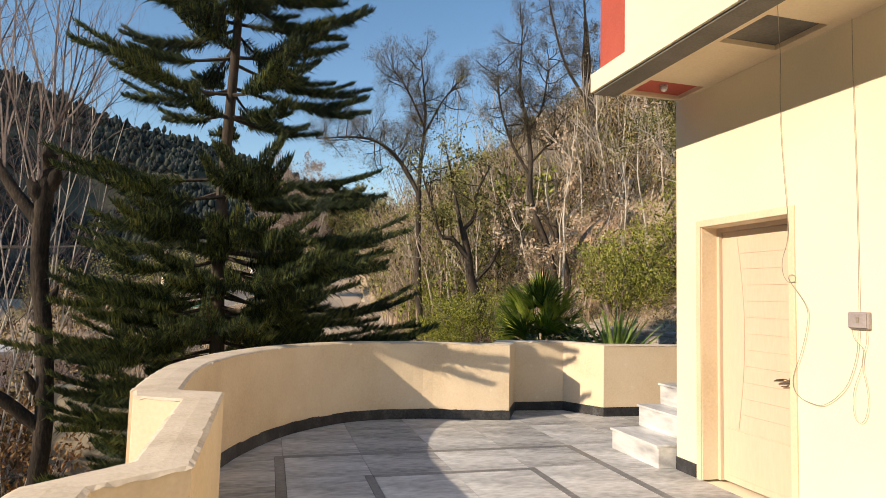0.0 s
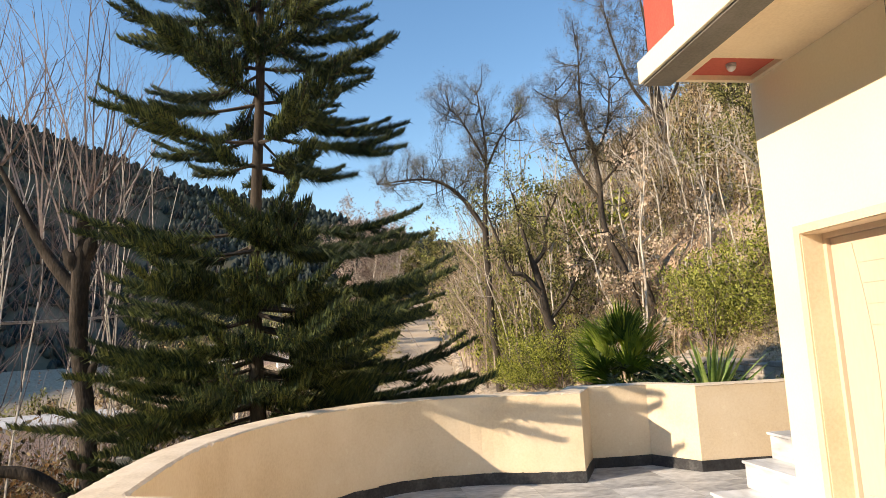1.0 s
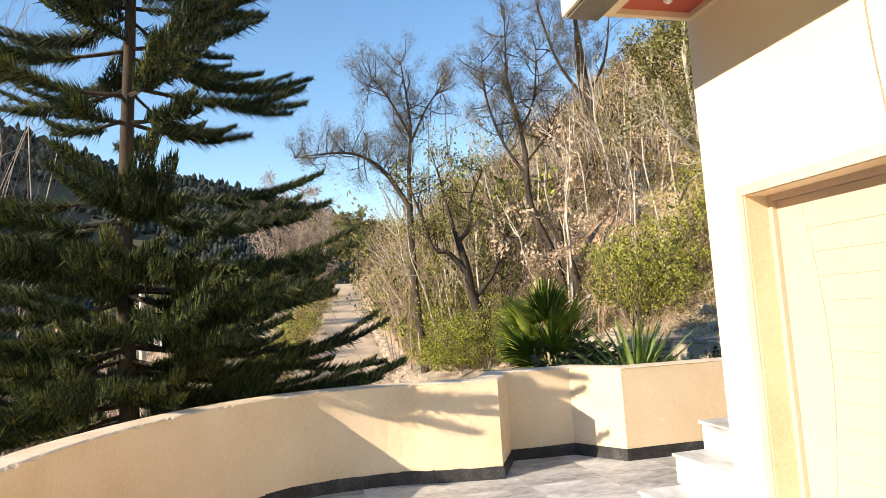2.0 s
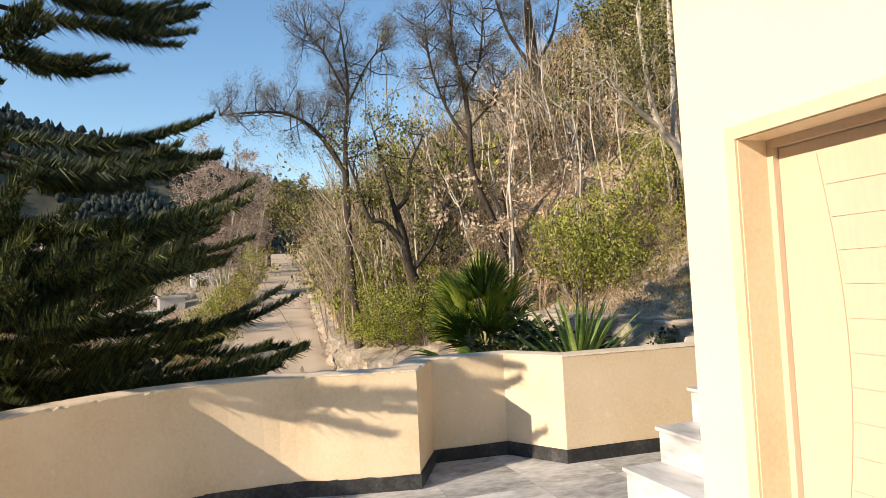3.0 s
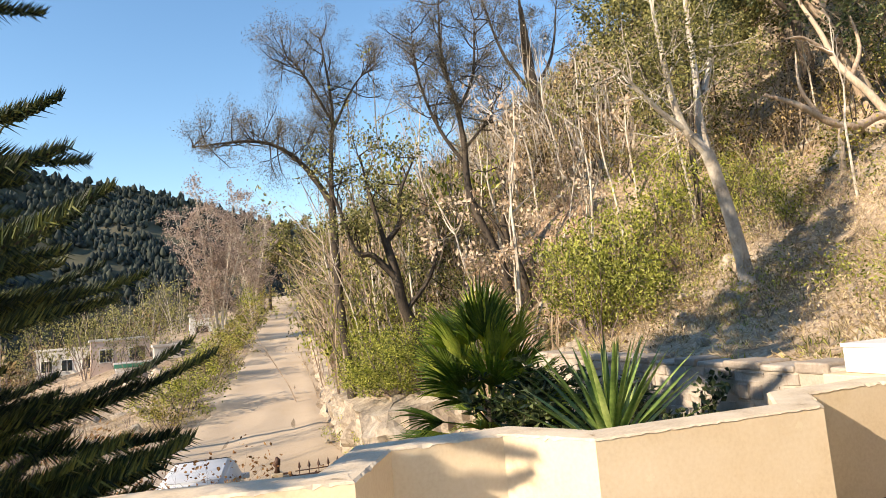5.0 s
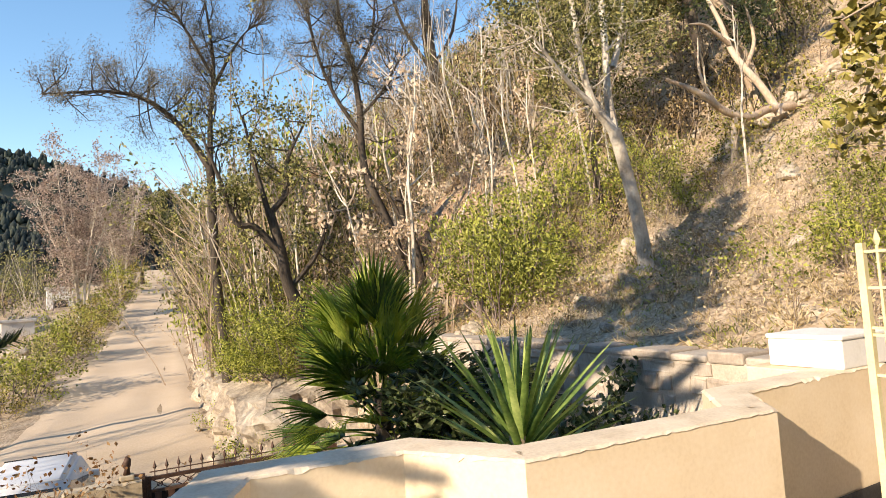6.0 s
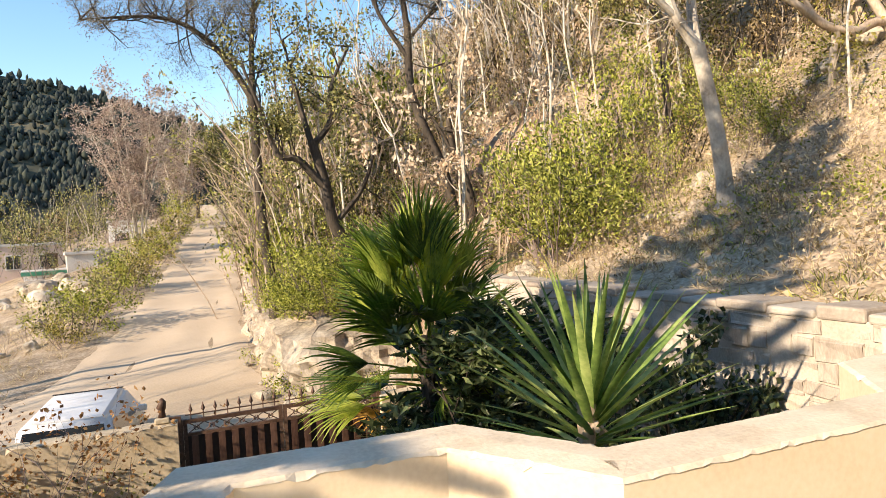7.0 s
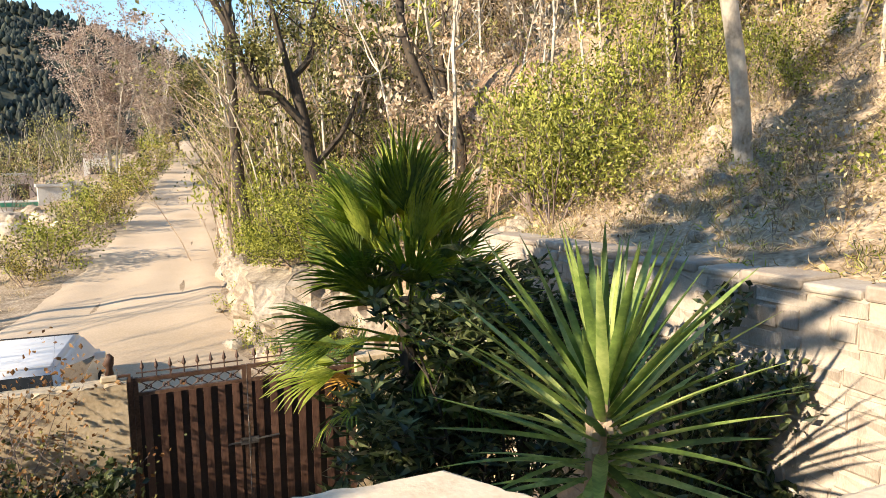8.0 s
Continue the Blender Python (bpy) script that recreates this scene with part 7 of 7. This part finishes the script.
# dark leaning trunk close to the terrace
dt = thing("dark_trunk_tree", "dark crooked pollarded trunk with bare whips", "tree", foot(-6.25, 4.4))
dt.rotation_euler, dt.scale = (0, radians(-1.0), 0), (0.9, 0.9, 1.2)
wood, tips = Mesh(), []
limb_path(wood, [(0.12, 0, 0), (0.02, 0, 0.9), (0.1, 0, 1.8), (0.06, 0, 2.7), (-0.06, 0, 3.5), (-0.04, 0, 4.3), (0.03, 0, 4.75)], (0.14, 0.115, 0.12, 0.105, 0.115, 0.12, 0.08), 9)
for kx, ky, kz, kr in ((0.1, -0.05, 4.5, 0.10), (-0.16, -0.04, 4.35, 0.11), (0.0, -0.08, 4.72, 0.10), (0.14, -0.04, 3.2, 0.06), (-0.08, -0.08, 2.3, 0.06)):
    limb_path(wood, [(kx * 0.3, 0, kz - 0.12), (kx, ky, kz), (kx * 1.5, ky * 1.6, kz + 0.1)], (kr * 0.9, kr, kr * 0.35), 7)
limb_path(wood, [(-0.1, 0, 4.0), (-0.6, 0.1, 4.5), (-1.2, 0.1, 5.4)], (0.09, 0.07, 0.03), 7)
limb_path(wood, [(0.05, 0, 1.8), (-0.5, -0.2, 2.2), (-1.1, -0.3, 2.3)], (0.08, 0.07, 0.05), 7)
part("trunk", wood, BARK_BLACK, dt, "rough knotted blackish trunk", True)
wood = Mesh()
for i in range(22):
    p = [(0.05, 0, 5.0), (-1.2, 0.1, 5.4), (-0.6, 0.1, 4.5), (-0.1, 0, 4.2)][i % 4]
    grow(g, wood, p, unit((float(g.normal(0, 0.5)), float(g.normal(0, 0.5)), 1)), float(g.uniform(1.2, 2.6)), 0.018, 1, tips, 0.2, 0.2, (0, 5, 3), 0.5, 0.6, (4, 3, 3), 0.2, 6)
part("whip_growth", wood, TWIG_GREY, dt)
# brown brush behind the dark trunk and brush filling the bank below the terrace
DEAD_B = [bush_mesh(154, 900, LEAF_RUST, (0.10, 0.025), (1.0, 1.0, 1.1), 12), bush_mesh(155, 900, LEAF_SCRUB, (0.10, 0.025), (1.1, 1.0, 1.2), 12)]
for i in range(22):
    x, y = float(g.uniform(-15, -7.2)), float(g.uniform(4.5, 15))
    plant("brown_bush", DEAD_B[i % 2], x, y, float(g.uniform(0.9, 1.7)), float(g.uniform(0, 6.28)), "brown half-bare bush on the valley side", "brown bushes on the valley side", "bush")
BRUSH = [stem_clump(151, 9, 2.4, 160, LEAF_RUST, (0.07, 0.02), (0, 0), 0.9, (4, 1), TWIG_GREY), stem_clump(152, 9, 2.0, 120, LEAF_DRY, (0.07, 0.02), (0, 0), 0.9, (4, 1), TWIG_PALE)]
for i in range(70):
    y = float(g.uniform(3, 34))
    x = min(-5.5, lerp_table(ROAD_L, max(y, 9)) - 1.5) - float(g.uniform(0, 12)) * (0.5 + y / 40)
    if -8 < x and y > 14 and y < 26:
        x -= 4
    plant("brush_clump", BRUSH[int(g.integers(0, 2))], x, y, float(g.uniform(0.7, 1.3)), float(g.uniform(0, 6.28)), "tangled bare brush on the valley side", "brush in the valley")
for i in range(26):
    x, y = float(g.uniform(-34, -9.5)), float(g.uniform(46, 100))
    plant("scrub", SCRUB[int(g.integers(0, 3))], x, y, float(g.uniform(1.4, 2.6)), float(g.uniform(0, 6.28)), "brownish scrub on the far side of the fields", "scrub in the valley", "shrub", float(g.uniform(0.9, 1.5)))
for x, y, s in ((-6.2, 17.5, 1.0), (-6.9, 19.0, 1.2), (-6.0, 20.5, 1.0), (-7.6, 21.5, 1.3), (-6.8, 23.0, 1.1), (-8.6, 19.5, 1.3), (-8.2, 24.5, 1.2), (-7.2, 16.0, 1.1)):
    plant("brush_clump", BRUSH[int(g.integers(0, 2))], x, y, s, float(g.uniform(0, 6.28)), "tangled bare brush beside the track", "brush in the valley")
for i in range(16):
    x, y = float(g.uniform(-40, -9)), float(g.uniform(24, 90))
    plant("bush", OLIVE_B[int(g.integers(0, 2))], x, y, float(g.uniform(1.0, 2.4)), float(g.uniform(0, 6.28)), "dull olive bush in the valley", "bushes in the valley", "bush")
tufts("valley_grass", (-14, -4.6, -2, 10), 5200, 8, 0.26, LEAF_OLIVE, 161, "green grass below the terrace", lambda x, y: True)


# houses in the valley
def house(at, size, turn, wall, roof_mat, label, windows=2, trim=None):
    h = thing("valley_house", label, "house", at)
    h.rotation_euler = (0, 0, turn)
    w, d, z = size
    part("wall", Mesh().box(-w / 2, w / 2, -d / 2, d / 2, -1.0, z), wall, h)
    part("roof", rounded_box(-w / 2 - 0.12, w / 2 + 0.12, -d / 2 - 0.12, d / 2 + 0.12, z, z + 0.2, 0.03), roof_mat, h, "flat pale roof slab")
    if trim:
        part("fascia", Mesh().box(-w / 2 - 0.13, w / 2 + 0.13, -d / 2 - 0.15, -d / 2 - 0.121, z - 0.15, z + 0.12), trim, h, "green painted roof edge")
    for i in range(windows if z > 2 else 0):
        x = -w / 2 + w * (i + 0.5) / windows
        win = part("window", Mesh().box(x - 0.5, x + 0.5, -d / 2 - 0.02, -d / 2 + 0.05, 0.9, 2.0), WHITE_PAINT, h, "white framed window")
        for s in (-1, 1):
            part("pane", Mesh().box(x + s * 0.23 - 0.2, x + s * 0.23 + 0.2, -d / 2 - 0.035, -d / 2 - 0.021, 0.98, 1.92), GLASS_DARK, win)
    if z > 2:
        part("door", Mesh().box(w / 2 - 1.2, w / 2 - 0.35, -d / 2 - 0.03, -d / 2 - 0.001, 0, 2.0), GATE_FRAME, h)
    return h


house((-18.3, 30, height(-18.3, 30) - 0.6), (7, 6, 3.4), radians(25), PINK_WALL, ROOF_PALE, "low pinkish house with a pale roof in the valley", 3)
house((-6.3, 51, 0.2), (1.8, 2, 1.2), radians(10), ROOF_PALE, ROOF_PALE, "low grey shed beside the fields", 1)
house((-8.4, 52, -0.5), (3.0, 3, 0.8), radians(10), WHITE_PAINT, ROOF_PALE, "low white shed with a green roof edge beside the fields", 2, GREEN_TRIM)
house((-4.6, 64, 1.0), (1.9, 3, 2.9), radians(5), WHITE_PAINT, ROOF_PALE, "small white house beyond the roadside bushes", 1)
for x, y, s in ((-5.6, 36, 0.5), (-6.5, 38, 0.8), (-5.2, 41, 0.6), (-6.0, 43, 0.7), (-4.8, 33, 0.35)):
    rock(x, y, s, 0.3, "pale boulder beside the fields below the road")
for x, y, s in ((-7.5, 44, 0.9), (-8.6, 46, 0.7), (-7.0, 47, 0.6), (-9.5, 43, 0.6), (-5.6, 55, 0.8), (-6.8, 57, 0.9)):
    rock(x, y, s, 0.3, "pale slab of a ruined wall beside the fields")
house((-10.6, 58, -0.4), (4.2, 4, 2.6), radians(12), PINK_WALL, ROOF_PALE, "low pinkish house behind dark shrubs across the fields", 2)
house((-15.5, 66, -1.0), (5.0, 4, 2.8), radians(-8), ROOF_PALE, ROOF_PALE, "grey house among trees across the fields", 3)
for x, y, k in ((-8.6, 49.5, 1.5), (-9.8, 53, 1.9), (-7.6, 55.5, 1.7), (-12.4, 55, 2.2), (-13.6, 60, 2.4), (-11.5, 63, 2.4), (-17, 62, 2.6), (-19, 70, 2.8), (-9, 68, 2.4), (-6.6, 70, 2.2), (-5.0, 60, 1.6), (-22, 66, 2.6), (-26, 74, 3.0), (-14, 74, 2.8), (-10, 78, 2.8), (-18, 82, 3.0), (-30, 80, 3.0), (-24, 88, 3.2), (-6, 80, 2.6), (-12, 90, 3.0)):
    plant("bush", OLIVE_B[int(g.integers(0, 2))], x, y, k, float(g.uniform(0, 6.28)), "dull olive bush in the valley", "bushes in the valley", "bush", 1.3)
# low tumbled field walls and dry weeds beside the road
for x0, y0, x1, y1, n in ((-4.6, 24, -9.0, 27, 16), (-4.4, 30, -9.5, 33.5, 16), (-4.2, 37, -9.5, 41, 16)):
    def in_field():
        t = float(g.uniform(0, 1))
        return x0 + (x1 - x0) * t, y0 + (y1 - y0) * t + float(g.normal(0, 0.15)), 0.2

    rock_heap("field_wall", n, in_field, lambda: float(g.uniform(0.12, 0.3)), "grey stones of a low field wall beside the road")
for i in range(22):
    x, y = float(g.uniform(-11, -3.8)), float(g.uniform(24, 50))
    plant("brush_clump", BRUSH[int(g.integers(0, 2))], x, y, float(g.uniform(0.3, 0.6)), float(g.uniform(0, 6.28)), "low bare brush on the fields beside the road", "brush in the valley")
tufts("field_weeds", (-12, -3.0, 12, 48), 1500, 8, 0.28, STRAW, 162, "dry weeds on the fields beside the road", lambda x, y: x < lerp_table(ROAD_L, y) - 0.3)

# ---- mountain across the valley ----
# left of -30 degrees the ridge is unseen, raised to shade the slopes below
RIDGE = [(-180, 12), (-150, 18), (-109, 22), (-80, 22.5), (-60, 21.5), (-45, 20), (-30, 19.0), (-27, 18.3), (-22, 17.0), (-16, 15.2), (-13, 14.2), (-10, 13.9), (-7, 13.5), (-4, 12.8), (-1, 12.0), (3, 10.6), (10, 9.0), (25, 9), (45, 9), (90, 8), (180, 9)]


def mountain():
    m, na, nr = Mesh(), 190, 26
    v = []
    az = np.linspace(-150, 60, na)
    for a in az:
        el = lerp_table(RIDGE, a)
        for j in range(nr):
            t = j / (nr - 1)
            r = 215 + 165 * t
            zt = math.tan(radians(el - 0.7)) * 380
            z = -12 + (zt + 12) * t ** 1.25 + 70 * t * (1 - t) * min(0.0, smooth_noise(a * 0.075, t * 1.3, 21)) + 7 * min(1, 3 * t * (1 - t)) * smooth_noise(a * 0.3, t * 8, 22)
            v.append((r * math.sin(radians(a)), r * math.cos(radians(a)), z))
    m.add(v, [(i * nr + j, (i + 1) * nr + j, (i + 1) * nr + j + 1, i * nr + j + 1) for i in range(na - 1) for j in range(nr - 1)])
    ob = single("mountain", m, MOUNTAIN, "wooded mountain side across the valley", "mountain", "structure", smooth=True)
    grid = np.array(v).reshape(na, nr, 3)
    g = rng(171)
    trees = Mesh()
    n = 14000
    fa, ft = g.uniform(0.45, 0.86, n) * (na - 1), g.uniform(0.02, 1.0, n) ** 0.8 * (nr - 1)
    ring = np.arange(5) * 2 * math.pi / 5
    for a, b in zip(fa, ft):
        ia, it = min(int(a), na - 2), min(int(b), nr - 2)
        clear = smooth_noise(a * 0.13, b * 0.3, 31) + 0.6 * smooth_noise(a * 0.5, b * 0.9, 32)
        if clear < -0.22 and b < nr * 0.85:
            continue
        p = grid[ia, it] * (1 - (a - ia)) + grid[ia + 1, it] * (a - ia)
        p = p * (1 - (b - it)) + (grid[ia, it + 1] * (1 - (a - ia)) + grid[ia + 1, it + 1] * (a - ia)) * (b - it)
        h, w = g.uniform(1.8, 5.6), g.uniform(0.8, 2.1)
        v = [p + (0, 0, -0.5)]
        for hz, rr in ((0.3, 1.0), (0.7, 0.6)):
            r = w * rr * g.uniform(0.6, 1.2, 5)
            v += [p + (r[q] * math.cos(ring[q]), r[q] * math.sin(ring[q]), h * hz + g.normal(0, 0.25)) for q in range(5)]
        v.append(p + (g.normal(0, 0.3), 0, h))
        trees.add(v, [(0, 1 + (q + 1) % 5, 1 + q) for q in range(5)] + [(1 + q, 1 + (q + 1) % 5, 6 + (q + 1) % 5, 6 + q) for q in range(5)] + [(6 + q, 6 + (q + 1) % 5, 11) for q in range(5)])
    part("forest", trees, FOREST, ob, smooth=True)["kind"] = "stuff"


mountain()
